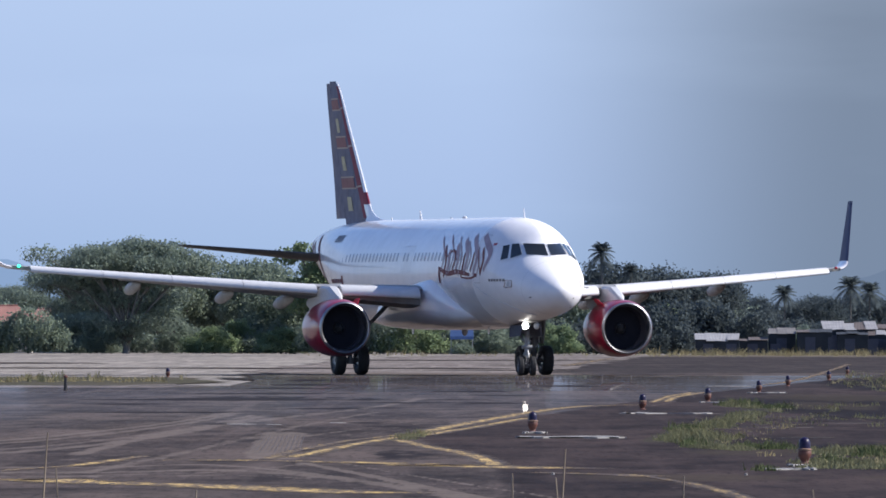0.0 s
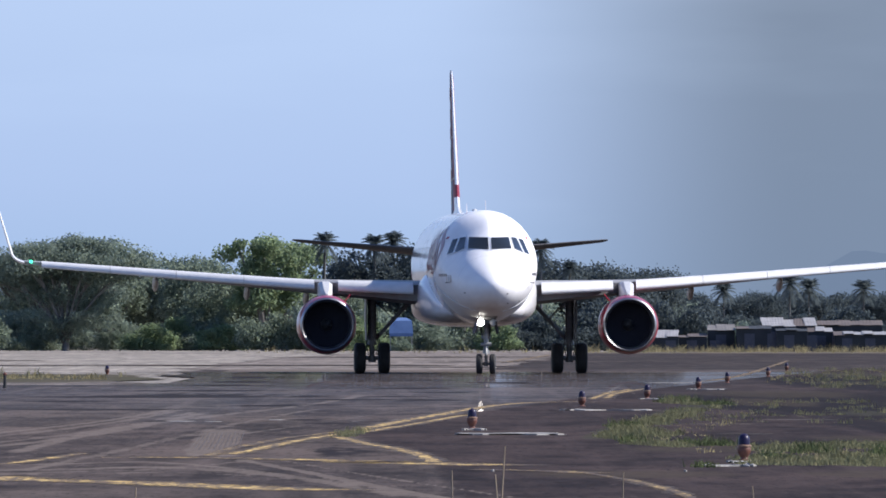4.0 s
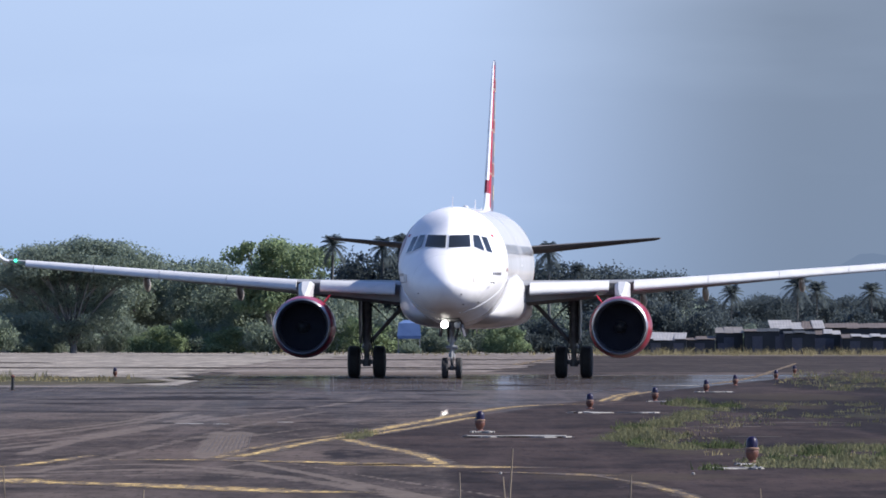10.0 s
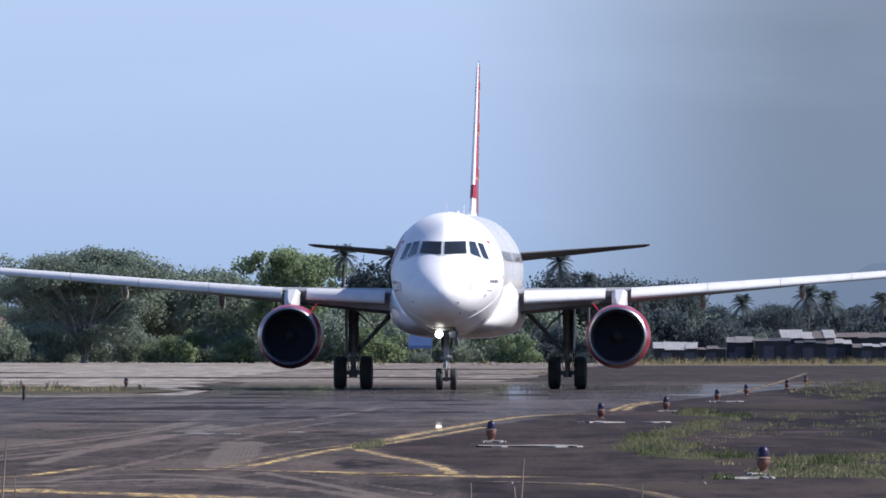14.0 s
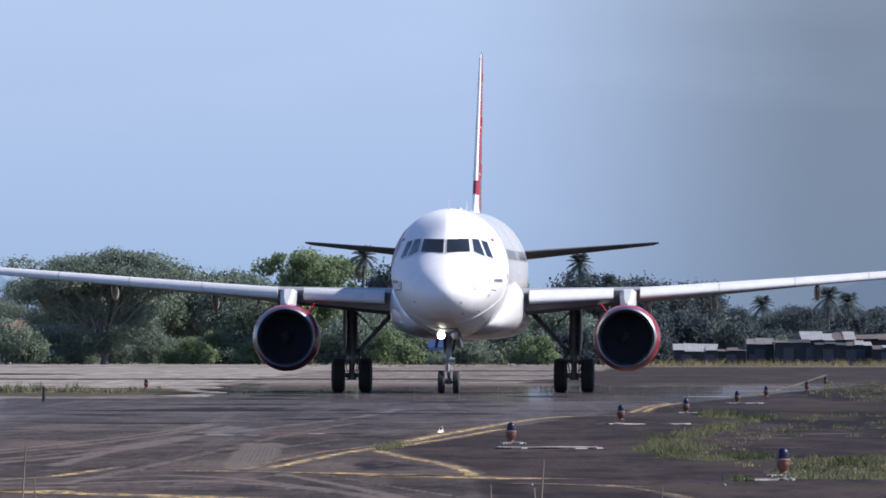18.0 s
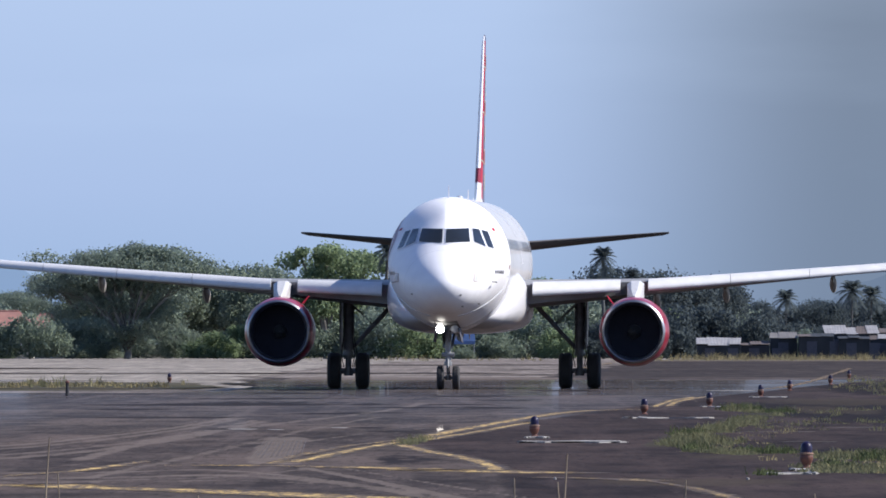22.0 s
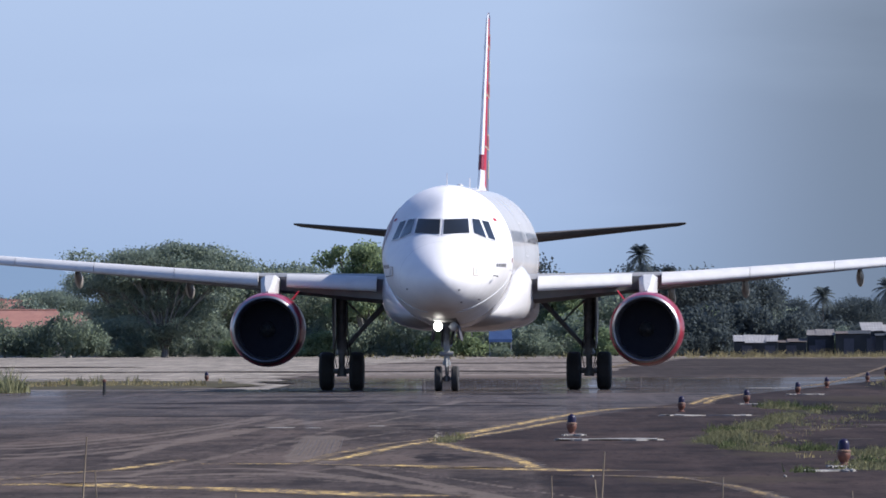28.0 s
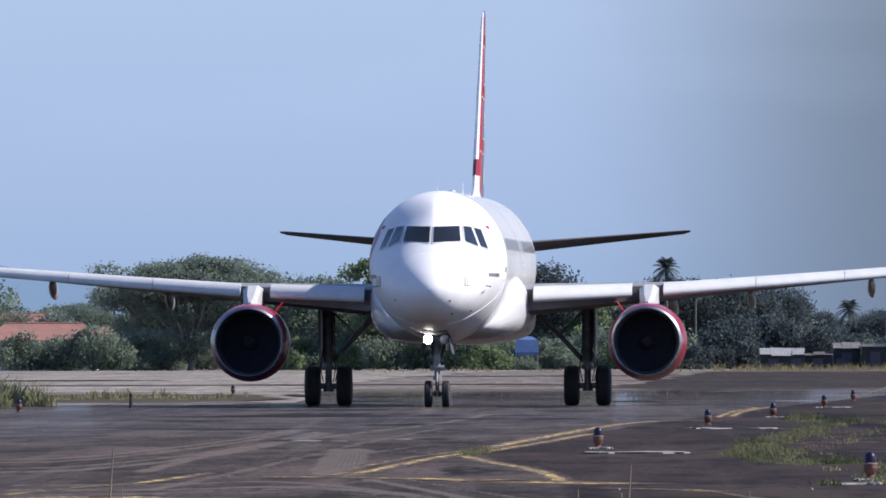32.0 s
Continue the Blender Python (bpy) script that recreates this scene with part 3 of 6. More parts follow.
# long strips of the dark asphalt colour laid across the field
for k, (x0, x1, y0, dy) in enumerate([(-26, 2, 775, 16), (-30, -14, 640, 9), (-12, 6, 655, 10), (-4, 8, 740, 14), (0, 16, 860, 18), (-40, -20, 900, 20), (-10, 10, 1010, 26), (-22, -9, 497, 4), (-13, -6.5, 512, 6)]):
    piece("stain", rough_sheet([(x0, y0), (x1, y0 + dy * 0.4), (x1 - 2, y0 + dy), (x0 + 3, y0 + dy * 0.8)], -0.002 + 0.0004 * k, 1.5, 0.8, dy * 0.7, seed=40 + k), M["asphalt"],
          "long dark streak across the airfield", "stain", "dark stains", kind="structure", smooth=0)
piece("verge_4", rough_sheet([(-90, 1200), (-14, 1215), (40, 1225), (160, 1225), (180, 1330), (-120, 1330)], -0.022, 8.0, 3.0, 12.0, seed=8), M["soil"],
      "strip of dry soil under the trees", "verge", kind="structure", smooth=0)

arc = [(-2300 + 4600 * k / 40) for k in range(41)]
piece("backdrop", loft([[(x, math.sqrt(max(4850 ** 2 - x * x, 1)), -20) for x in arc], [(x, math.sqrt(max(4850 ** 2 - x * x, 1)), 620) for x in arc]], closed=False),
      M["sky"], "pale blue hazy sky dulling to grey-blue", "sky", kind="structure")


def ridge(name, x0, x1, y, heights, material, label):
    n = 60
    v = []
    for k in range(n + 1):
        t = k / n
        u = t * (len(heights) - 1)
        i = min(int(u), len(heights) - 2)
        w = u - i
        w = w * w * (3 - 2 * w)
        h = heights[i] * (1 - w) + heights[i + 1] * w + noise.noise((t * 23, y, 0)) * 1.4 + noise.noise((t * 61, y, 3)) * 0.6
        x = x0 + (x1 - x0) * t
        v += [(x, y, -1), (x, y, max(h, 0)), (x, y + 60, -1)]
    f = []
    for k in range(n):
        a = 3 * k
        f += [(a, a + 3, a + 4, a + 1), (a + 1, a + 4, a + 5, a + 2)]
    return piece(name, (v, f), material, label, "hill", kind="structure")


ridge("backdrop_hill_1", -300, -84, 4600, [10, 20, 25, 27, 26, 25.5, 25.5, 22, 9, 0], M["hill"], "far wooded hill glowing in flat haze blue")
ridge("backdrop_hill_2", 84, 324, 4600, [0, 17, 23.5, 22, 24, 23, 25, 24, 22, 20, 16, 10, 0], M["hill_dull"], "far hill glowing in flat dull haze blue")

# ---- painted lines and tyre marks on the taxiway ----
LINES = [
    ("taxi_line", "yellow", 0.85, [(-5.52, 184.5), (-5.0, 186.2), (-4.2, 182.2), (-3.3, 179.8), (-2.66, 177.3), (-2.0, 174.2), (-1.35, 171.5), (-0.9, 170.8)]),
    ("taxi_line", "yellow_old", 0.20, [(-6.6, 184.0), (-6.0, 191.6), (-5.5, 200.5), (-5.0, 205.3), (-4.8, 210.0), (-4.62, 217.5), (-4.46, 221.9)]),
    ("taxi_line", "yellow", 0.14, [(-5.02, 205.2), (-4.86, 209.6), (-4.66, 215.5)]),
    ("taxi_line", "yellow_old", 0.9, [(-4.1, 214.6), (-3.4, 214.6), (-2.6, 213.8), (-1.74, 212.0), (-1.0, 209.2), (-0.29, 206.2)]),
    ("taxi_line", "yellow", 0.75, [(-3.45, 214.9), (-3.2, 214.6), (-2.9, 214.3)]),
    ("taxi_line", "yellow", 0.60, [(-1.85, 212.0), (-1.5, 211.2), (-1.1, 209.4)]),
    ("taxi_line", "yellow", 0.95, [(-0.75, 207.8), (-0.29, 206.1), (0.3, 204.3), (0.88, 202.2)]),
    ("taxi_line", "yellow_old", 0.45, [(0.62, 196.3), (1.06, 195.3), (1.6, 193.7), (1.95, 191.2)]),
    ("taxi_line", "yellow_old", 0.11, [(1.95, 191.2), (2.26, 183.6), (2.45, 177.0), (2.59, 170.6), (2.68, 162.0), (2.75, 150)]),
    ("taxi_line", "yellow", 0.10, [(2.25, 184.4), (2.34, 181.0), (2.46, 177.0), (2.58, 171.9), (2.65, 166.0)]),
    ("taxi_line", "yellow_old", 0.17, [(-2.76, 216.0), (-2.6, 230.4), (-2.37, 240.0), (-2.07, 252.0), (-1.69, 260.5), (-1.36, 267.4)]),
    ("taxi_line", "yellow", 0.18, [(-2.50, 220.0), (-2.30, 227.0), (-2.07, 236.8), (-1.80, 247.0), (-1.55, 255.2), (-1.26, 263.0)]),
    ("taxi_line", "yellow", 0.22, [(-1.1, 271), (-0.93, 276.8), (-0.41, 296.9), (0.48, 327.0), (1.05, 345.7), (1.72, 363.9), (2.35, 375.2), (2.86, 378.6)]),
    ("taxi_line", "yellow", 0.15, [(-0.90, 268), (-0.39, 283.0), (0.05, 295), (0.45, 308.3), (0.9, 322)]),
    ("taxi_line", "yellow_old", 0.45, [(2.86, 379), (3.3, 382), (3.75, 384)]),
    ("taxi_line", "yellow", 0.17, [(-1.24, 256.0), (-0.84, 243.2), (-0.32, 230.5), (-0.03, 221.0), (0.21, 207.0)]),
    ("taxi_line", "yellow", 0.13, [(4.14, 398), (4.62, 420), (5.04, 438), (5.9, 462)]),
    ("taxi_line", "yellow", 0.13, [(4.55, 402), (4.95, 424), (5.45, 442), (6.5, 470)]),
    ("taxi_line", "yellow_old", 0.24, [(9.2, 536), (10.92, 580), (13.47, 664), (20.0, 900)]),
    ("taxi_line", "yellow_old", 0.5, [(4.4, 848), (4.9, 878), (6.6, 980), (8.9, 1118)]),
]
for k, (nm, mat, wide, pts) in enumerate(LINES):
    if mat == "yellow":
        piece("line_stain", ribbon(pts, wide * 2.1 if wide < 0.5 else wide * 1.5, 0.0045 + 0.0002 * (k % 3), 40, 0.7, 300 + k), M["line_stain"], "ochre dust worn off a painted line", "line stain", "stains beside the lines", kind="structure", smooth=0)
    piece(nm, ribbon(pts, wide, 0.006 + 0.001 * (k % 3), 40, 0.55, k), M[mat],
          "worn yellow painted line on dark asphalt" if mat == "yellow" else "faded yellow painted line on dark asphalt", "taxiway line", "painted taxiway lines", kind="structure", smooth=0)

# the taxiway and its darker shoulder, with tyre tracks, painted mirage streaks and weeds in one surface
gy = np.concatenate([np.arange(150, 400, 1.0), np.arange(400, 700, 4.0)])
gu = np.concatenate([np.linspace(0, 0.55, 230), np.linspace(0.56, 1, 60)])
west = np.interp(gy, [150, 455, 485, 700], [-14.0, -14.0, -7.8, -7.8])
GX = west[:, None] + (np.interp(gu, [0, 0.55, 1], [0, 0.47, 1]))[None, :] * (30 - west)[:, None]
GY = np.repeat(gy[:, None], len(gu), 1)
rim_in = np.clip(np.minimum((GX - west[:, None]) / 1.5, (700 - GY) / 40), 0, 1)


def near_curve(points, wide):
    """How near each point of the sheet lies to a curve, 1 on it; lengthways distances count a tenth."""
    line = np.array([(p.x, p.y) for p in smooth_line(points, 22)])
    best = np.full(GX.shape, 1e9)
    for px, py in line:
        best = np.minimum(best, (GX - px) ** 2 + (0.10 * (GY - py)) ** 2)
    return np.clip(1.25 - np.sqrt(best) / wide, 0, 1)


def in_spot(x, y, w, d):
    r = np.sqrt(((GX - x) / (w / 2)) ** 2 + ((GY - y) / (d / 2)) ** 2)
    return np.clip(1.3 - r, 0, 1)


LAYER = {k: np.zeros(GX.shape) for k in ("shoulder", "pale", "dark", "straw", "weeds")}
# the shoulder starts along a bent edge
edge_x = np.interp(GY, [150, 205, 228, 268, 312, 396, 470, 560, 700], [0.6, 0.3, -0.2, -1.1, 0.4, 3.6, 6.8, 11.0, 18.0])
LAYER["shoulder"] = np.clip(0.5 + (GX - edge_x) / 0.6, 0, 1)
mark_rnd = random.Random(77)


def between(a, b, s):
    return [(p[0] * (1 - s) + q[0] * s, p[1] * (1 - s) + q[1] * s) for p, q in zip(a, b)]


SWEEPS = [  # outermost and innermost curve of each fan of tracks, how many, widths
    ([(-9.0, 262), (-7.65, 266), (-6.75, 290), (-5.9, 323), (-5.5, 354)], [(-7.0, 198), (-5.75, 200), (-4.67, 216), (-4.05, 246), (-3.5, 309)], 20, 0.12, 0.34),
    ([(-6.5, 206), (-4.8, 207), (-3.5, 211), (-2.03, 196), (-0.8, 175)], [(-6.0, 188), (-4.2, 188), (-2.6, 190), (-0.9, 178), (0.2, 160)], 10, 0.12, 0.30),
    ([(-3.2, 262), (-1.9, 300), (0.2, 372), (2.9, 470), (5.0, 560)], [(-2.0, 262), (-0.6, 310), (1.6, 384), (4.6, 480), (8.4, 590)], 12, 0.10, 0.17),
    ([(2.5, 372), (3.6, 395), (3.9, 425), (3.4, 452), (2.3, 470)], [(4.0, 380), (5.0, 410), (5.7, 440), (5.0, 470), (3.6, 492)], 6, 0.09, 0.13),
]
for a, b, many, thin, thick in SWEEPS:
    for k in range(many):
        curve = between(a, b, (k + mark_rnd.uniform(0.1, 0.9)) / many)
        lay = "pale" if k % 2 else "dark"
        LAYER[lay] = np.maximum(LAYER[lay], near_curve(curve, mark_rnd.uniform(thin, thick)) * mark_rnd.uniform(0.45, 1.0) * (0.62 if k % 2 else 0.34))
# mirage reflections painted as dark ragged streaks across the taxiway, and a pale swept patch
for x0, x1, y, d in [(-7.5, -4.8, 577, 26), (-7.7, -4.4, 495, 18), (-8.1, -3.4, 418, 14), (-9.0, -2.4, 452, 14), (-3.4, -1.9, 411, 12), (-9.4, -6.9, 383, 10), (-2.6, -1.6, 305, 7), (-6.5, -4.8, 344, 9), (-7.6, -4.0, 528, 20), (-2.0, 1.6, 470, 16), (1.0, 4.6, 520, 20), (-1.0, 1.2, 392, 11), (-4.4, -2.2, 362, 9)]:
    LAYER["dark"] = np.maximum(LAYER["dark"], 0.6 * in_spot((x0 + x1) / 2, y, (x1 - x0) * 1.3, d * 1.6))
for x0, x1, y, d in [(-9.8, -3.1, 409, 9), (-2.8, -0.6, 393, 6), (-2.5, -1.7, 366, 4), (-2.2, -1.6, 338, 3.5), (-2.05, -1.0, 293, 3), (-8.7, -5.4, 344, 4), (-7.8, -4.3, 493, 8), (-5.0, -4.45, 300, 3), (-8.1, -4.9, 417, 6), (-1.5, 0.4, 412, 6), (-0.4, 1.4, 440, 6), (-1.1, -0.5, 206.5, 2)]:
    LAYER["dark"] = np.maximum(LAYER["dark"], in_spot((x0 + x1) / 2, y, (x1 - x0) * 1.2, d * 1.5))
# pale lanes worn by wheels
for curve, wide, much in [([(-2.23, 210.4), (-1.17, 189.9), (-0.24, 171), (0.24, 163)], 0.13, 0.8), ([(-1.98, 215), (-0.65, 189.9), (0.26, 174.8), (0.9, 164)], 0.10, 0.6),
                          ([(-5.44, 225), (-5.09, 276), (-4.15, 312), (-2.29, 372), (-1.45, 420)], 0.32, 0.55), ([(-4.58, 197.5), (-3.94, 236), (-3.2, 293), (-2.2, 345)], 0.26, 0.5), ([(-2.08, 211), (-2.97, 197.5), (-3.89, 193.5), (-4.79, 189.7)], 0.14, 0.5)]:
    LAYER["pale"] = np.maximum(LAYER["pale"], much * near_curve(curve, wide))
# bare dark asphalt between the lines
LAYER["dark"] = np.maximum(LAYER["dark"], 0.55 * in_spot(-1.05, 226, 1.6, 32))
LAYER["pale"] = np.maximum(LAYER["pale"], 1.0 * near_curve([(-2.72, 220), (-2.86, 228), (-3.02, 246), (-3.16, 272)], 0.42))
# darker stretches of paving, mostly on the right
for x, y, w, d, much in [(9.5, 380, 9, 150, 0.9), (16, 520, 13, 220, 0.9), (-5.5, 425, 9, 44, 0.45), (11, 290, 10, 110, 0.85), (6.5, 240, 7, 40, 0.6)]:
    LAYER["dark"] = np.maximum(LAYER["dark"], much * in_spot(x, y, w, d))
# weeds and straw in the joints of the shoulder
for lay, much, spots in (("weeds", 1.0, [(7.2, 208, 6.4, 24), (5.6, 214, 3.4, 16), (8.8, 230, 3.4, 10)]),
                         ("weeds", 0.6, [(9.0, 330, 3.0, 40), (11.5, 372, 4.0, 40), (13.5, 520, 5.0, 60), (18, 560, 8, 80), (16, 620, 6, 60), (22, 640, 8, 80)]),
                         ("straw", 0.7, [(4.0, 232, 3.2, 20), (7.6, 250, 4.6, 30), (10.0, 300, 5.0, 50), (9.4, 430, 5.4, 70), (6.0, 190, 4.6, 16), (2.4, 190, 3.8, 14), (12.5, 300, 5, 60), (16, 480, 7, 90), (8, 380, 3, 60), (19, 600, 8, 90)])):
    for x, y, w, d in spots:
        LAYER[lay] = np.maximum(LAYER[lay], much * in_spot(x, y, w, d))
LAYER["weeds"] = np.maximum(LAYER["weeds"], near_curve([(2.8, 254), (3.5, 282), (4.3, 308), (5.4, 342), (6.5, 372)], 0.42))
# the paving turns paler farther down the taxiway
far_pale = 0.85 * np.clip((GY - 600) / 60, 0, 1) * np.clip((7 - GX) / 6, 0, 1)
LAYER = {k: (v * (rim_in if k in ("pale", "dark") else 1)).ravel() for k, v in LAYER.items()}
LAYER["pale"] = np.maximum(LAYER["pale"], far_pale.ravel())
nu = len(gu)
cells = (np.arange(len(gy) - 1)[:, None] * nu + np.arange(nu - 1)[None, :]).ravel()
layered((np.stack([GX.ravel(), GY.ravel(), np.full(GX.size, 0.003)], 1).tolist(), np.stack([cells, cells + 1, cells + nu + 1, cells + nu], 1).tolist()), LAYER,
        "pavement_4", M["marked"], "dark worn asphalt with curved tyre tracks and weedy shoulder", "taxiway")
# a comb of thin brushed strokes where the lines meet
for k in range(11):
    x = -3.16 + 0.066 * k
    piece("brush_mark", ribbon([(x, 228 + k * 0.3), (x - 0.17, 250), (x - 0.32, 266 + k * 0.2)], 0.010 + 0.004 * (k % 3), 0.006, 6, 0.3, 90 + k), M["mark_brush"],
          "thin dark brushed stroke on the swept patch", "brush mark", "brushed strokes", kind="structure", smooth=0)


# ---- the airliner ----
# stations along the fuselage: metres behind the nose, half width, underside, crown
STATIONS = np.array([
    (0.0, 0.00, 3.30, 3.30), (0.12, 0.36, 2.97, 3.60), (0.5, 0.76, 2.66, 3.95), (1.0, 1.07, 2.47, 4.26), (1.6, 1.33, 2.36, 4.58),
    (2.2, 1.52, 2.28, 5.02), (2.9, 1.68, 2.21, 5.50), (3.6, 1.80, 2.14, 5.83), (4.6, 1.90, 2.06, 6.06), (6.0, 1.96, 1.96, 6.17),
    (8.0, 1.975, 1.88, 6.20), (24.0, 1.975, 1.86, 6.20), (26.0, 1.95, 1.98, 6.20), (28.0, 1.83, 2.28, 6.19), (30.0, 1.62, 2.78, 6.15),
    (32.0, 1.34, 3.35, 6.07), (34.0, 1.00, 3.92, 5.93), (36.0, 0.58, 4.50, 5.72), (37.2, 0.26, 4.88, 5.48), (37.57, 0.10, 5.05, 5.28)])


def glide(xs, ys, q):
    """Shape-keeping cubic through the points."""
    h = np.diff(xs)
    d = np.diff(ys) / h
    m = np.zeros(len(xs))
    m[0], m[-1] = d[0], d[-1]
    for i in range(1, len(xs) - 1):
        m[i] = 0 if d[i - 1] * d[i] <= 0 else 2 * d[i - 1] * d[i] / (d[i - 1] + d[i])
    i = int(np.clip(np.searchsorted(xs, q) - 1, 0, len(h) - 1))
    t = (q - xs[i]) / h[i]
    return float((2 * t ** 3 - 3 * t ** 2 + 1) * ys[i] + (t ** 3 - 2 * t ** 2 + t) * h[i] * m[i] + (-2 * t ** 3 + 3 * t ** 2) * ys[i + 1] + (t ** 3 - t ** 2) * h[i] * m[i + 1])


ROOT_AFT = np.sqrt(STATIONS[:, 0])


def section(aft):
    """Half width, middle height and half height of the fuselage."""
    u = math.sqrt(max(aft, 0))
    w, lo, hi = (glide(ROOT_AFT, STATIONS[:, k], u) for k in (1, 2, 3))
    return w, (lo + hi) / 2, (hi - lo) / 2


def crown_power(aft):
    """How round the upper half of the section is: 2 for an ellipse, less where the cockpit roof is folded along its middle."""
    return 2.0 - 0.60 * math.exp(-((aft - 3.1) / 1.15) ** 2)


def side_point(aft, z, sign, lift=0.0):
    """The point of the fuselage's side at a station and height, lifted off the skin."""
    w, zc, h = section(aft)
    s = max(-0.999, min(0.999, (z - zc) / h))
    p = crown_power(aft) if s > 0 else 2.0
    c = (1 - abs(s) ** p) ** (1 / p)
    nx, nz = c ** (p - 1) / max(w, 0.01), math.copysign(abs(s) ** (p - 1), s) / max(h, 0.01)
    k = lift / math.hypot(nx, nz)
    return (sign * (w * c + nx * k), aft, zc + h * s + nz * k)


def front_point(lat, z, lift=0.0):
    """The point of the nose that lies at this width and height seen from ahead, lifted forwards."""
    lo, hi = 0.0, 7.0
    for _ in range(40):
        mid = (lo + hi) / 2
        w, zc, h = section(mid)
        p = crown_power(mid) if z > zc else 2.0
        if (abs(lat) / max(w, 1e-4)) ** p + (abs(z - zc) / max(h, 1e-4)) ** p > 1:
            lo = mid
        else:
            hi = mid
    w, zc, h = section(hi)
    n = Vector((lat / w ** 2, -0.35, (z - zc) / h ** 2)).normalized()
    return tuple(Vector((lat, hi, z)) + n * lift)


def ring_at(aft, n=72):
    w, zc, h = section(aft)
    out = []
    for k in range(n):
        si, co = math.sin(2 * math.pi * k / n), -math.cos(2 * math.pi * k / n)
        e = 2 / crown_power(aft) if co > 0 else 1.0
        out.append((w * math.copysign(abs(si) ** e, si), aft, zc + h * math.copysign(abs(co) ** e, co)))
    return out


def patch(corners, place, nu=6, nv=4, rounding=0.0):
    """A patch between four corners (a, b), laid on a surface by place(a, b)."""
    v, f = [], []
    for j in range(nv + 1):
        for i in range(nu + 1):
            u, w = i / nu, j / nv
            if rounding:
                u = 0.5 + (u - 0.5) * (1 - rounding * (2 * w - 1) ** 4)
            a = [(corners[0][k] * (1 - u) + corners[1][k] * u) * (1 - w) + (corners[3][k] * (1 - u) + corners[2][k] * u) * w for k in (0, 1)]
            v.append(place(*a))
    for j in range(nv):
        for i in range(nu):
            a = j * (nu + 1) + i
            f.append((a, a + 1, a + nu + 2, a + nu + 1))
    return v, f


def flat_pane(corners, sign, lift, nu=6, nv=5):
    """A pane over four corners (width, height) on the nose, flatter than the skin under it."""
    p = [Vector(front_point(sign * l, z, lift)) for l, z in corners]
    v, f = [], []
    for j in range(nv + 1):
        for i in range(nu + 1):
            u, w = i / nu, j / nv
            plane = (p[0] * (1 - u) + p[1] * u) * (1 - w) + (p[3] * (1 - u) + p[2] * u) * w
            skin = Vector(front_point(sign * ((corners[0][0] * (1 - u) + corners[1][0] * u) * (1 - w) + (corners[3][0] * (1 - u) + corners[2][0] * u) * w),
                                      (corners[0][1] * (1 - u) + corners[1][1] * u) * (1 - w) + (corners[3][1] * (1 - u) + corners[2][1] * u) * w, lift))
            v.append(tuple(plane * 0.4 + skin * 0.6))
    for j in range(nv):
        for i in range(nu):
            a = j * (nu + 1) + i
            f.append((a, a + 1, a + nu + 2, a + nu + 1))
    return v, f if sign > 0 else [tuple(reversed(q)) for q in f]


def stroke(points, width, sign, lift=0.012, steps=6):
    """A painted brush stroke on the fuselage's side along (station, height) points; width may taper."""
    line = smooth_line(points, steps)
    n = len(line)
    v = []
    for i, q in enumerate(line):
        d = line[min(i + 1, n - 1)] - line[max(i - 1, 0)]
        s = Vector((-d.y, d.x, 0)).normalized()
        w = width * (0.35 + 0.65 * math.sin(math.pi * (0.12 + 0.8 * i / n)))
        a, b = q + s * w / 2, q - s * w / 2
        v += [side_point(a.x, a.y, sign, lift), side_point(b.x, b.y, sign, lift)]
    return v, [(2 * i, 2 * i + 1, 2 * i + 3, 2 * i + 2) for i in range(n - 1)]


def foil(chord, thick, n=13):
    """A wing section from the trailing edge over the top to the leading edge and back below: (along, up)."""
    top, low = [], []
    for k in range(n):
        x = 0.5 * (1 - math.cos(math.pi * k / (n - 1)))
        y = 5 * thick * (0.2969 * math.sqrt(x) - 0.126 * x - 0.3516 * x * x + 0.2843 * x ** 3 - 0.1015 * x ** 4)
        top.append((x * chord, y * chord))
        low.append((x * chord, -y * 0.85 * chord))
    return top[::-1] + low[1:-1]


# wing plan: distance out, leading edge station, chord, height, thickness
WING = np.array([(1.6, 11.75, 7.1, 3.04, 0.150), (3.0, 12.45, 6.4, 3.12, 0.145), (6.4, 14.2, 4.75, 3.33, 0.120), (11.0, 16.6, 3.4, 3.72, 0.110), (17.1, 19.75, 1.65, 4.25, 0.105)])


def wing_at(lat):
    return [float(np.interp(lat, WING[:, 0], WING[:, k])) for k in (1, 2, 3, 4)]


def wing_slice(lat, a=0.0, b=1.0, dx=0.0, dz=0.0, fat=1.0, droop=0.0):
    """The part of the wing's section between two fractions of its chord, shifted."""
    le, c, z, t = wing_at(lat)
    pts = []
    m = 9
    for k in range(m):
        x = b + (a - b) * (0.5 - 0.5 * math.cos(math.pi * k / (m - 1)))
        y = 5 * t * (0.2969 * math.sqrt(max(x, 0)) - 0.126 * x - 0.3516 * x * x + 0.2843 * x ** 3 - 0.1036 * x ** 4)
        pts.append((x, y))
    for k in range(1, m):
        x = a + (b - a) * (0.5 - 0.5 * math.cos(math.pi * k / (m - 1)))
        y = -0.85 * 5 * t * (0.2969 * math.sqrt(max(x, 0)) - 0.126 * x - 0.3516 * x * x + 0.2843 * x ** 3 - 0.1036 * x ** 4)
        pts.append((x, y))
    twist = radians(1.5 - 0.12 * lat)
    out = []
    for x, y in pts:
        px, pz = x * c + dx, (y * fat) * c + dz - droop * (x - a) * c
        out.append((lat, le + px * math.cos(twist) , z + pz - px * math.sin(twist) * 0.6))
    return out


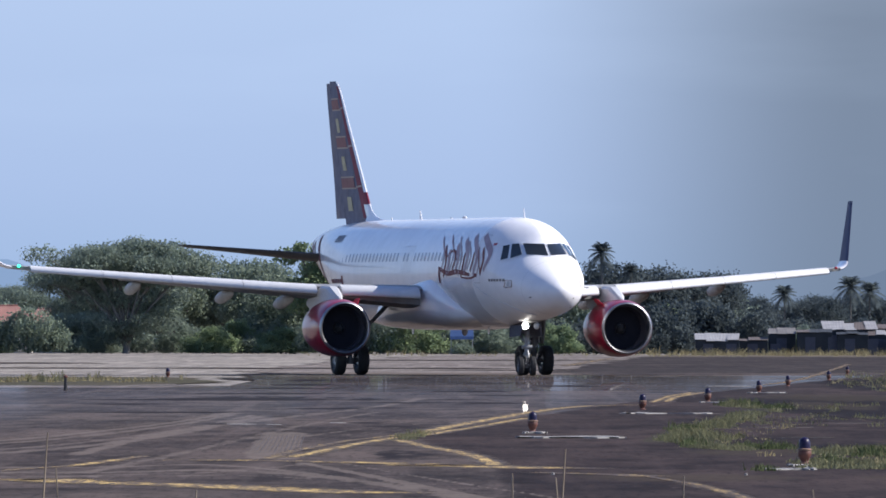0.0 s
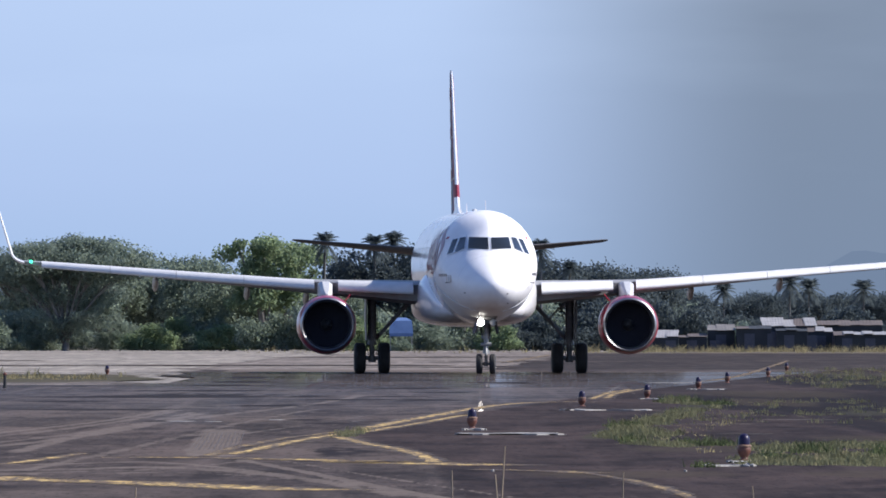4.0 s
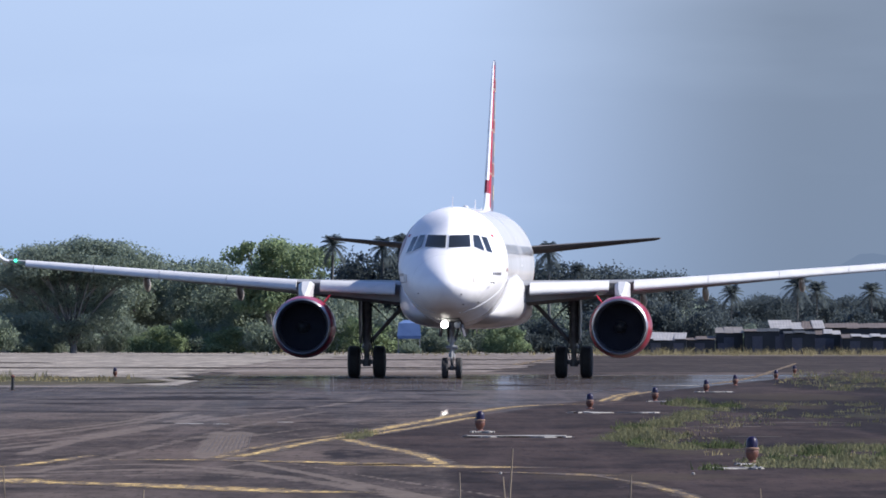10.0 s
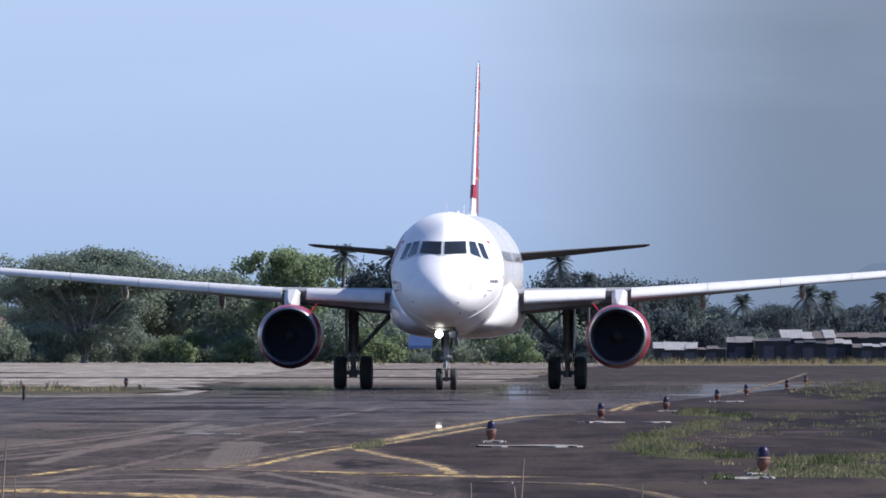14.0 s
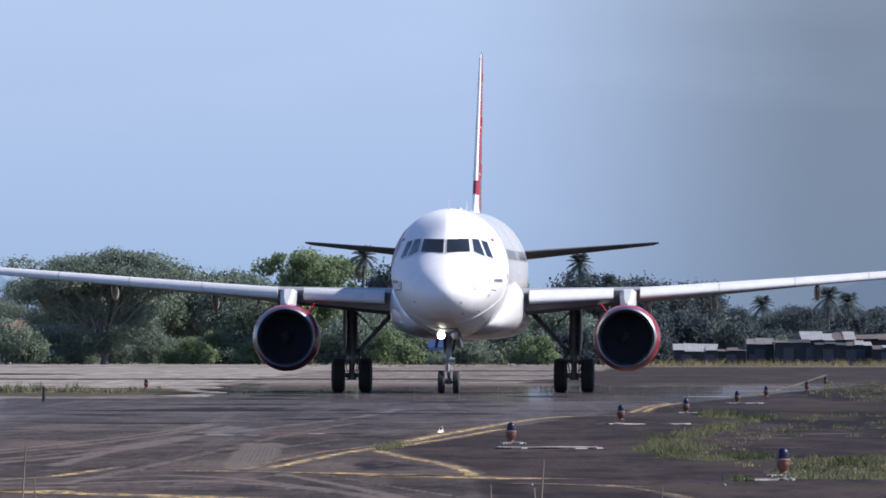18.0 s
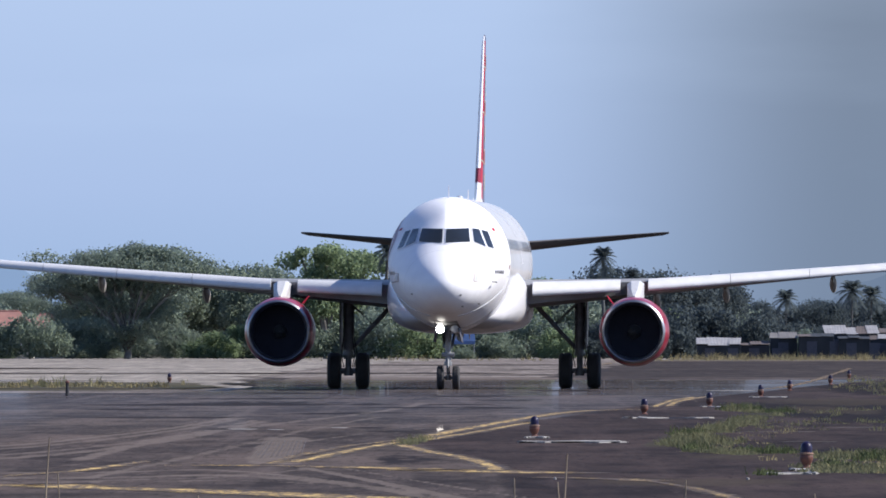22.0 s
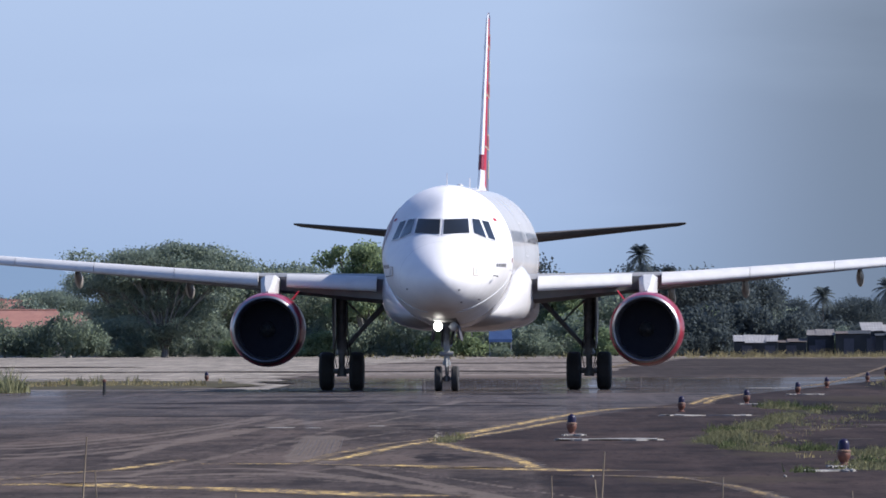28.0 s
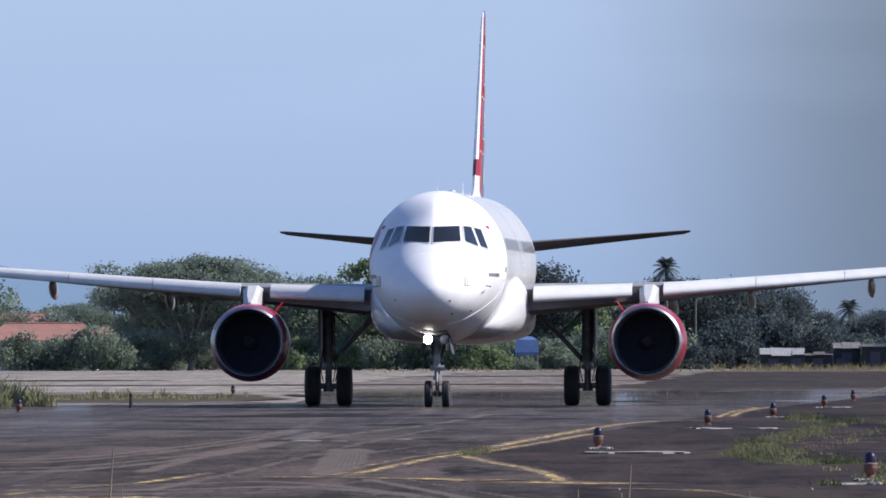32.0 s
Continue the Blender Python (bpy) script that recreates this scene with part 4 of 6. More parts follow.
def wing_piece(lats, **kw):
    return loft([wing_slice(l, **kw) for l in lats])


airliner = base("airliner", "white twin-engine airliner with red engine cowls taxiing on asphalt", "airliner")
SIDES = (-1, 1)


def both(geo, sign):
    return geo if sign > 0 else mirrored(geo)


BEACONS = []


def dome_part(a0, a1, up):
    """A slice of a small dome between two angles about its upright axis; 0 looks ahead."""
    prof = [(0.105, 0.0), (0.10, 0.06), (0.075, 0.12), (0.03, 0.145), (0.003, 0.15)]
    n = max(3, int((a1 - a0) / 15))
    v = [(r * math.sin(radians(a0 + (a1 - a0) * k / n)), -r * math.cos(radians(a0 + (a1 - a0) * k / n)), up * h) for k in range(n + 1) for r, h in prof]
    m = len(prof)
    return v, [(m * k + q, m * k + q + 1, m * k + m + q + 1, m * k + m + q) for k in range(n) for q in range(m - 1)]


def build_fuselage():
    a0 = [0.0015 + 1.36 * (k / 16) ** 2 for k in range(17)]
    part("radome", loft([ring_at(a) for a in a0], (True, False)), M["radome"], airliner, "white rounded nose cone", 60)
    a1 = [1.366 + 0.004] + [1.5 + 0.22 * k for k in range(24)] + [7.0, 8.0, 10, 12, 14, 16, 18, 20, 22, 24, 25, 26, 27, 28, 29, 30, 31, 32, 33, 34, 35, 36, 36.8, 37.3, 37.57]
    part("nose_section", loft([ring_at(a) for a in a1 if a < 6.2], (False, False)), M["radome"], airliner, "satin white nose section", 60)
    a1 = [max(a for a in a1 if a < 6.2)] + [a for a in a1 if a >= 6.2]
    part("fuselage", loft([ring_at(a) for a in a1], (False, True)), M["white"], airliner, "glossy white fuselage", 60)
    seam = loft([[tuple(Vector(p) * 1.0) for p in ring_at(1.360)], ring_at(1.370)], (False, False))
    seam = ([(x * 1.001, y, (z - 3.36) * 1.001 + 3.36) for x, y, z in seam[0]], seam[1])
    part("radome_joint", seam, M["seal"], airliner)
    # windscreen panes, seen from ahead: width and height of the corners
    panes = [
        ("windscreen", [(0.055, 4.655), (0.80, 4.70), (0.735, 5.13), (0.055, 5.10)]),
        ("side_windscreen", [(0.93, 4.70), (1.27, 4.56), (1.04, 5.11), (0.84, 5.13)]),
        ("side_window", [(1.33, 4.56), (1.52, 4.50), (1.30, 5.04), (1.11, 5.09)])]
    for sign in SIDES:
        for name, cs in panes:
            fr = [(c[0] + dx, c[1] + dz) for c, (dx, dz) in zip(cs, ((-0.03, -0.035), (0.035, -0.035), (0.035, 0.035), (-0.03, 0.035)))]
            fr = [(max(c[0], 0.004), c[1]) for c in fr]
            part("window_frame", flat_pane(fr, sign, 0.022), M["frame"], airliner)
            part(name, flat_pane(cs, sign, 0.034), M["glass"], airliner, "dark cockpit window pane")
        # cabin windows
        one = mesh_of("cabin_window", patch([(-0.115, 4.49), (0.115, 4.49), (0.115, 4.83), (-0.115, 4.83)],
                                            lambda a, z: tuple(Vector(side_point(15 + a, z, sign, 0.008)) - Vector((0, 15, 0))), 4, 5, 0.25), M["cabin_glass"])
        for k in range(40):
            a = 6.9 + 0.533 * k
            if abs(a - 15.3) < 0.4 or abs(a - 16.9) < 0.25:
                continue
            w = part("cabin_window", one, None, airliner)
            w.location = (0, a, 0) if a < 24.5 else (-sign * (1.975 - section(a)[0]), a, 0)
        # passenger doors and hatches: thin outlines
        for a, z0, z1, wd in ((5.05, 3.62, 5.48, 0.82), (28.6, 3.62, 5.40, 0.80), (15.35, 4.1, 5.1, 0.5), (16.2, 4.1, 5.1, 0.5), (9.0, 2.25, 3.35, 1.25)):
            if a == 9.0 and sign > 0:
                continue
            lines = []
            for (p, q) in (((a, z0), (a, z1)), ((a + wd, z0), (a + wd, z1)), ((a, z0), (a + wd, z0)), ((a, z1), (a + wd, z1))):
                up = p[0] == q[0]
                d = (0.014, 0) if up else (0, 0.014)
                lines.append(patch([(p[0] - d[0], p[1] - d[1]), (q[0] - d[0], q[1] - d[1]), (q[0] + d[0], q[1] + d[1]), (p[0] + d[0], p[1] + d[1])],
                                   lambda x, z: side_point(x, z, sign, 0.006), 10, 1))
            part("door" if z1 > 5.3 else "hatch", join(*lines), M["seal"], airliner, "thin grey outline of a closed door")
        # brushed brand lettering, as loose strokes only
        if sign < 0:
            for k in range(15):
                a = 10.7 - 0.44 * k
                low, high = 3.98 + 0.14 * math.sin(5.1 * k), 5.15 + 0.36 * math.sin(2.3 * k + 1.0)
                pts = [(a, low), (a - 0.28, (low + high) / 2), (a - 0.50 + 2.2 * max(0.0, high - 4.7), high)]
                part("brush_stroke", stroke(pts, 0.10 + 0.09 * (k % 3), sign), M["pale_mark"] if k % 3 != 1 else M["brown_mark"], airliner, "thin slanting plum livery stroke")
            for pts, wd in (([(11.0, 4.22), (9.6, 4.0), (8.2, 4.06), (6.4, 3.94)], 0.20), ([(10.9, 4.15), (10.8, 3.62)], 0.26), ([(10.1, 4.6), (9.2, 4.9), (8.4, 4.5)], 0.10), ([(7.6, 3.84), (6.4, 3.80), (5.4, 3.90)], 0.08), ([(5.6, 4.9), (5.1, 4.3), (4.9, 3.9)], 0.10)):
                part("brush_stroke", stroke(pts, wd, sign), M["brown_mark"], airliner, "dark brown brushed livery stroke")
        for pts, wd in (([(34.6, 5.3), (33.2, 4.5), (31.8, 3.6)], 0.50), ([(33.2, 5.6), (32.0, 4.9), (30.6, 3.9), (30.0, 3.2)], 0.30), ([(35.6, 5.4), (34.6, 4.6)], 0.36)):
            part("brush_stroke", stroke(pts, wd, sign), M["brown_mark"], airliner, "brown swept livery band on the tail cone")
        # small markings that cannot be read
        for a, z, ln, ht, mt in ((4.15, 5.12, 0.22, 0.09, "red_mark"), (27.6, 5.45, 1.5, 0.28, "mark_grey"), (2.5, 3.76, 1.5, 0.10, "mark_grey") if sign > 0 else (2.5, 3.72, 1.6, 0.10, "mark_grey"),
                                 (5.4, 3.92, 0.35, 0.14, "brown_mark"), (26.2, 3.75, 2.4, 0.16, "brown_mark"), (25.9, 3.75, 0.3, 0.42, "brown_mark")):
            n = 1 if ln < 0.6 else 6
            bars = [patch([(a + k * ln / n, z - ht / 2), (a + (k + 0.72 if n > 1 else 1) * ln / n, z - ht / 2), (a + (k + 0.72 if n > 1 else 1) * ln / n, z + ht / 2), (a + k * ln / n, z + ht / 2)],
                          lambda x, y: side_point(x, y, sign, 0.007), 3, 2) for k in range(n)]
            part("marking", join(*bars), M[mt], airliner, "small painted marking in plain bars")
        # static port placard and probes by the nose
        lat = 1.05 if sign > 0 else 1.52
        for grow, mt, up in ((0.018, "brown_pale", 0.010), (0.0, "radome", 0.014), (-0.025, "seal", 0.018)):
            part("placard", patch([(lat - 0.055 - grow, 3.46 - grow), (lat + 0.055 + grow, 3.46 - grow), (lat + 0.055 + grow, 3.70 + grow), (lat - 0.055 - grow, 3.70 + grow)],
                                  lambda l, z: front_point(sign * l, z, up), 3, 3), M[mt], airliner, "small outlined placard")
        # edge of the painted belly sweeping down under the nose
        line = [front_point(sign * l, z, 0.008) for l, z in ((1.90, 3.55), (1.72, 3.18), (1.42, 2.86), (1.05, 2.60), (0.70, 2.44), (0.42, 2.36))]
        part("belly_line", tube([tuple(p) for p in smooth_line(line, 5)], 0.013, 6), M["seal"], airliner, "thin grey line along the belly edge")
        for l, z in (((0.58, 3.02), (1.10, 2.74), (0.62, 2.66)) if sign > 0 else ((0.98, 3.05),)):
            part("vent", patch([(l - 0.03, z - 0.02), (l + 0.03, z - 0.02), (l + 0.03, z + 0.02), (l - 0.03, z + 0.02)], lambda a, b: front_point(sign * a, b, 0.008), 2, 2), M["mark_grey"], airliner)
        q = Vector(side_point(2.3, 3.45, sign, 0.0))
        part("pitot_probe", tube([q, q + Vector((sign * 0.12, -0.02, -0.02)), q + Vector((sign * 0.13, -0.28, -0.02))], 0.022, 6), M["steel"], airliner)
    # crown aerials and lumps
    for a, h, b in ((5.4, 0.42, 0.10), (14.2, 0.06, 0.7), (16.3, 0.07, 0.35), (21.0, 0.36, 0.30), (25.5, 0.12, 0.2)):
        z = section(a)[1] + section(a)[2] - 0.02
        part("aerial", loft([[(-0.02, a - b / 2, z), (0.02, a - b / 2, z), (0.02, a + b / 2, z), (-0.02, a + b / 2, z)],
                             [(-0.012, a - b * 0.05 + h * 0.25, z + h), (0.012, a - b * 0.05 + h * 0.25, z + h), (0.012, a + b * 0.35 + h * 0.25, z + h), (-0.012, a + b * 0.35 + h * 0.25, z + h)]]),
             M["white"], airliner, "", 0)
    for a in (10.5, 22.0):
        part("belly_aerial", loft([[(-0.02, a, 1.9), (0.02, a, 1.9), (0.02, a + 0.3, 1.9), (-0.02, a + 0.3, 1.9)], [(-0.01, a + 0.15, 1.62), (0.01, a + 0.15, 1.62), (0.01, a + 0.3, 1.62), (-0.01, a + 0.3, 1.62)]]), M["white"], airliner, "", 0)
    # rotating beacons on the belly and the crown: a dark hood with one lit side
    for z, up in ((1.70, -1.0), (6.20, 0.6)):
        part("beacon_base", turned([(0.004, 0.0), (0.12, 0.0), (0.13, 0.03), (0.12, 0.09)], (0.0, 14.3, z - (0.09 if up > 0 else 0.0)), "z", 18), M["seal"], airliner)
        hood = part("beacon", dome_part(50, 310, up), M["seal"], airliner, "rotating beacon under a grey hood")
        hood.location = (0.0, 14.3, z)
        part("lit_lens", dome_part(-50, 50, up), M["beacon_on"], hood, "glowing red beacon lens")
        BEACONS.append((hood, z))
    # belly fairing round the wing roots
    rings = []
    for a, wd, lo, hi in ((8.4, 1.05, 2.15, 2.70), (9.4, 1.66, 1.98, 3.15), (10.4, 1.95, 1.88, 3.70), (11.3, 2.16, 1.82, 4.10), (12.2, 2.28, 1.79, 4.22), (14.5, 2.32, 1.78, 4.0),
                          (17.5, 2.30, 1.78, 3.6), (19.5, 2.18, 1.80, 3.25), (21.0, 1.85, 1.88, 2.9), (22.2, 1.3, 2.0, 2.5)):
        ring = []
        for k in range(36):
            t = 2 * math.pi * k / 36
            c, s = math.cos(t), math.sin(t)
            e = 0.80 if s > 0 else 0.66
            ring.append((wd * math.copysign(abs(c) ** e, c), a, (lo + hi) / 2 + (hi - lo) / 2 * math.copysign(abs(s) ** e, s)))
        rings.append(ring)
    part("belly_fairing", loft(rings), M["white"], airliner, "white bulged fairing under the wing roots", 50)


def build_wing(sign):
    part("wing", both(wing_piece([1.6, 2.4, 3.0, 4.2, 5.4, 6.4, 8.0, 9.5, 11.0, 13.0, 15.0, 16.2, 17.1], a=0.055, b=0.80), sign), M["wing_grey"], airliner, "grey swept wing", 50)
    cuts = [(2.45, 5.25), (6.15, 8.785), (8.80, 11.335), (11.35, 13.835), (13.85, 16.45)]

    def slat_slice(lat):
        le, c, z, t = wing_at(lat)
        ln = 0.40 + 0.055 * c
        hi = 0.13 + 0.030 * c
        shape = [(1.0, 1.0), (0.75, 0.98), (0.5, 0.88), (0.28, 0.68), (0.12, 0.40), (0.03, 0.12), (0.0, -0.12), (0.03, -0.32), (0.12, -0.42), (0.22, -0.30), (0.35, 0.05), (0.55, 0.45), (0.78, 0.78), (0.98, 0.96)]
        return [(lat, le - 0.26 + ln * u, z - 0.10 + t * c * 0.16 + hi * w) for u, w in shape]
    for a, b in cuts:
        part("slat", both(loft([slat_slice(a + (b - a) * k / 3) for k in range(4)]), sign), M["slat"], airliner, "pale extended leading-edge slat", 50)
    for a, b, dr in ((2.3, 6.3, 0.16), (6.45, 12.6, 0.16), (12.7, 15.9, 0.0)):
        part("flap" if dr else "aileron", both(wing_piece([a + (b - a) * k / 4 for k in range(5)], a=0.80, b=0.998, dx=0.05 if dr else 0.012, dz=-0.03 if dr else 0, droop=dr), sign), M["wing_grey"], airliner, "", 50)
    for lat, ln in ((6.3, 3.3), (8.55, 3.1), (12.05, 2.7)):
        le, c, z, t = wing_at(lat)
        y0 = le + c * 0.58
        zb = z - 0.10 - t * c * 0.25
        rings = []
        for u, r in ((0, 0.015), (0.10, 0.08), (0.28, 0.13), (0.5, 0.16), (0.75, 0.14), (0.93, 0.07), (1.0, 0.012)):
            rings.append([(lat + r * 0.75 * math.cos(q * math.pi / 6), y0 + u * ln, zb - 0.06 - 0.26 * u + r * 1.7 * math.sin(q * math.pi / 6)) for q in range(12)])
        part("flap_track_fairing", both(loft(rings), sign), M["fairing"], airliner)
    # sharklet: sweeps up from the tip
    rings = []
    for k in range(11):
        u = k / 10
        ang = radians(4 + 70 * min(1, u / 0.45))
        if k == 0:
            x, z, le, ch = 17.0, 4.25, 19.72, 1.62
            x += 0.10
        else:
            step = 0.125 if u <= 0.45 else 0.42
            x += step * math.cos(ang) * (1.35 if u <= 0.45 else 1)
            z += step * math.sin(ang)
            le += 0.15 if u <= 0.45 else 0.29
            ch = 1.62 - 1.0 * u
        nx, nz = -math.sin(ang), math.cos(ang)
        rings.append([(x + nx * q, le + p, z + nz * q) for p, q in foil(ch, 0.09, 8)])
    part("sharklet_root", both(loft(rings[:5]), sign), M["white"], airliner, "white curved wingtip", 60)
    part("sharklet", both(loft(rings[4:]), sign), M["navy"] if sign > 0 else M["white"], airliner, "dark navy upturned wingtip fin" if sign > 0 else "white upturned wingtip fin", 60)
    part("wingtip_lamp", both(turned([(0.01, -0.10), (0.05, -0.06), (0.06, 0.04)], (16.85, 19.6, 4.29), "y", 10, (True, True)), sign), M["lamp_green"] if sign < 0 else M["beacon"], airliner,
         "small green wingtip lamp" if sign < 0 else "small red wingtip lamp")


def build_engine(sign):
    c = (sign * 5.75, 11.0, 1.86)

    def spun(profile, n=48):
        return turned([(r * 0.955, d) for r, d in profile], c, n=n)

    nacelle = part("nacelle", spun([(1.085, 0.085), (1.118, 0.18), (1.148, 0.34), (1.174, 0.6), (1.188, 1.1), (1.178, 1.8), (1.09, 2.6), (0.95, 3.25), (0.93, 3.26), (0.90, 2.9)]), M["red"], airliner, "glossy red engine cowl", 50)
    part("inlet_lip", spun([(0.905, 0.42), (0.925, 0.24), (0.95, 0.10), (0.98, 0.03), (1.015, 0.0), (1.05, 0.022), (1.085, 0.085)]), M["lip"], nacelle, "polished metal inlet lip", 60)
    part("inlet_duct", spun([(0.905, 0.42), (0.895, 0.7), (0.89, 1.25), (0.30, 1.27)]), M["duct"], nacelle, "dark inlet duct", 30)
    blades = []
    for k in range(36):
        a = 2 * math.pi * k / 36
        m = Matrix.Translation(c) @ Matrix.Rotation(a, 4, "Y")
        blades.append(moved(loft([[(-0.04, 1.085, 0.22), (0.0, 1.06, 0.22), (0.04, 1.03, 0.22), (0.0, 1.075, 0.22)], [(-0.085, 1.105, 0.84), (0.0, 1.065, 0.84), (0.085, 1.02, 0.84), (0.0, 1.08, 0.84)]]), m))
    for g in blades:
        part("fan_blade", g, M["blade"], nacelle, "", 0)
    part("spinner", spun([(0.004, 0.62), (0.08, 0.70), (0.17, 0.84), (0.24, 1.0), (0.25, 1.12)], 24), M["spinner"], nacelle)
    # pale swirl painted on the spinner
    sw = []
    for k in range(15):
        a = 4.2 * k / 14
        d = 0.74 + 0.24 * k / 14
        r = 0.10 + 0.135 * k / 14
        for e in (0.0, 0.022):
            sw.append((c[0] + (r + 0.012) * math.cos(a), c[1] + d - 0.012 + e, c[2] + (r + 0.012) * math.sin(a)))
    part("swirl", (sw, [(2 * k, 2 * k + 1, 2 * k + 3, 2 * k + 2) for k in range(14)]), M["seal"], nacelle, "", 0)
    part("core_nozzle", spun([(0.70, 2.9), (0.62, 3.4), (0.46, 4.35), (0.40, 4.35), (0.2, 4.2)]), M["steel"], nacelle)
    part("exhaust_plug", spun([(0.30, 4.0), (0.22, 4.5), (0.02, 5.0)]), M["steel"], nacelle)
    # strake on the inboard shoulder of the cowl
    a = radians(128 if sign > 0 else 52)
    px, pz = c[0] + 1.15 * math.cos(a), c[2] + 1.15 * math.sin(a)
    qx, qz = c[0] + 1.48 * math.cos(a), c[2] + 1.48 * math.sin(a)
    part("strake", loft([[(px, 11.9, pz), (px + 0.03, 11.9, pz), (px + 0.03, 12.9, pz), (px, 12.9, pz)], [(qx, 12.3, qz), (qx + 0.02, 12.3, qz), (qx + 0.02, 12.85, qz), (qx, 12.85, qz)]]), M["red_mark"], nacelle, "", 0)
    # pylon between cowl and wing
    rings = []
    for y, wd, lo, hi in ((11.75, 0.06, 2.95, 3.02), (12.2, 0.20, 2.9, 3.22), (13.0, 0.26, 2.85, 3.50), (14.0, 0.27, 2.75, 3.52), (15.2, 0.25, 2.5, 3.15), (16.6, 0.12, 2.75, 3.0)):
        x = sign * 5.75
        rings.append([(x - wd, y, lo), (x + wd, y, lo), (x + wd, y, hi - 0.1), (x + wd * 0.5, y, hi), (x - wd * 0.5, y, hi), (x - wd, y, hi - 0.1)])
    part("pylon", loft(rings), M["seal"], airliner, "pale engine pylon", 35)


def build_tail():
    fin_plan = [(6.0, 28.1, 6.1, 0.60), (6.6, 28.75, 5.6, 0.52), (8.0, 30.15, 4.55, 0.42), (10.0, 32.2, 3.2, 0.30), (11.6, 33.75, 2.2, 0.20), (11.84, 34.1, 1.85, 0.14), (11.90, 34.5, 1.3, 0.05)]

    def fin(frac0, frac1, z0, z1, lift=0.0, n=8):
        rings = []
        for k in range(n + 1):
            z = z0 + (z1 - z0) * k / n
            le, ch, th = (float(np.interp(z, [p[0] for p in fin_plan], [p[j] for p in fin_plan])) for j in (1, 2, 3))
            top, low = [], []
            for j in range(9):
                x = frac0 + (frac1 - frac0) * (0.5 - 0.5 * math.cos(math.pi * j / 8))
                y = th * 2.5 * (0.2969 * math.sqrt(max(x, 0)) - 0.126 * x - 0.3516 * x * x + 0.2843 * x ** 3 - 0.1036 * x ** 4) * 1.0 + lift
                top.append((y, le + x * ch - (lift if frac0 == 0 else 0), z))
                low.append((-y, le + x * ch - (lift if frac0 == 0 else 0), z))
            rings.append(top[::-1] + low[1:] if frac0 == 0 else top[::-1] + low)
        return loft(rings)

    part("fin", fin(0.0, 0.70, 6.0, 11.90), M["slate"], airliner, "slate-blue tail fin with rust bands and gold marks", 50)
    part("rudder", fin(0.705, 1.0, 6.3, 11.82), M["slate"], airliner, "slate-blue rudder", 50)
    part("fin_leading_edge", fin(0.0, 0.040, 7.35, 11.85, 0.012), M["white"], airliner, "white fin leading edge", 50)
    part("fin_leading_edge", fin(0.0, 0.05, 6.85, 7.348, 0.012), M["plum"], airliner, "red foot of the fin leading edge", 50)
    part("fin_fillet", fin(0.0, 0.10, 6.02, 6.848, 0.016), M["white"], airliner, "white fillet at the fin foot", 50)
    # low fillet rising along the crown into the fin
    rings = []
    for a, wd, up in ((26.6, 0.03, 0.01), (27.3, 0.05, 0.06), (28.0, 0.08, 0.18), (28.6, 0.10, 0.42), (29.0, 0.12, 0.70)):
        z = section(a)[1] + section(a)[2]
        rings.append([(-wd * 1.7, a, z - 0.08), (-wd * 0.8, a, z + up * 0.4), (-wd * 0.15, a, z + up), (wd * 0.15, a, z + up), (wd * 0.8, a, z + up * 0.4), (wd * 1.7, a, z - 0.08)])
    part("dorsal_fillet", loft(rings), M["white"], airliner, "white fillet along the crown before the fin", 50)
    for sgn in SIDES:
        def on_fin(y_frac, z, lift=0.014):
            le, ch, th = (float(np.interp(z, [p[0] for p in fin_plan], [p[j] for p in fin_plan])) for j in (1, 2, 3))
            x = y_frac
            y = th * 2.5 * (0.2969 * math.sqrt(max(x, 0)) - 0.126 * x - 0.3516 * x * x + 0.2843 * x ** 3 - 0.1036 * x ** 4)
            return (sgn * (y + lift), le + x * ch, z)
        # one red band; its left side takes a darker copy to imitate shade
        part("fin_band", patch([(0.045, 6.3), (0.17, 6.3), (0.15, 11.7), (0.045, 11.7)], on_fin, 4, 14), M["plum" if sgn < 0 else "red_mark"], airliner, "red band behind the fin leading edge, darkened on the shaded side")
        for z in (7.55, 9.2, 10.75):
            part("fin_band", patch([(0.24, z), (0.69, z - 0.03), (0.69, z + 0.37), (0.24, z + 0.40)], on_fin, 5, 2), M["rust"], airliner, "rust-red band across the fin")
            for dz in (-0.06, 0.40):
                part("fin_stripe", patch([(0.20, z + dz), (0.69, z + dz), (0.69, z + dz + 0.055), (0.20, z + dz + 0.055)], lambda a, b: on_fin(a, b, 0.018), 5, 1), M["brown_pale"], airliner, "thin pale stripe")
            part("fin_stripe", patch([(0.045, z + 0.02), (0.20, z - 0.02), (0.20, z + 0.05), (0.045, z + 0.09)], lambda a, b: on_fin(a, b, 0.020), 3, 1), M["brown_pale"], airliner, "thin pale stripe")
            part("fin_mark", patch([(0.42, z - 0.95), (0.56, z - 0.95), (0.56, z - 0.38), (0.42, z - 0.38)], on_fin, 3, 3), M["gold"], airliner, "gold mark on the fin")
        part("stabilizer", both(loft([[(lat, le + p, z + (q * 0.35 if q > 0 else q * 1.45) - 0.018 * p) for p, q in foil(ch, th, 10)] for lat, le, ch, z, th in
                                      ((0.5, 31.2, 4.3, 4.78, 0.11), (1.0, 31.55, 4.0, 4.82, 0.11), (3.5, 33.2, 2.75, 5.02, 0.105), (6.0, 34.85, 1.5, 5.22, 0.10), (6.22, 35.1, 1.2, 5.235, 0.06))]), sgn), M["tail_shade_grey"], airliner, "tailplane in grey darkened for its shaded face", 50)


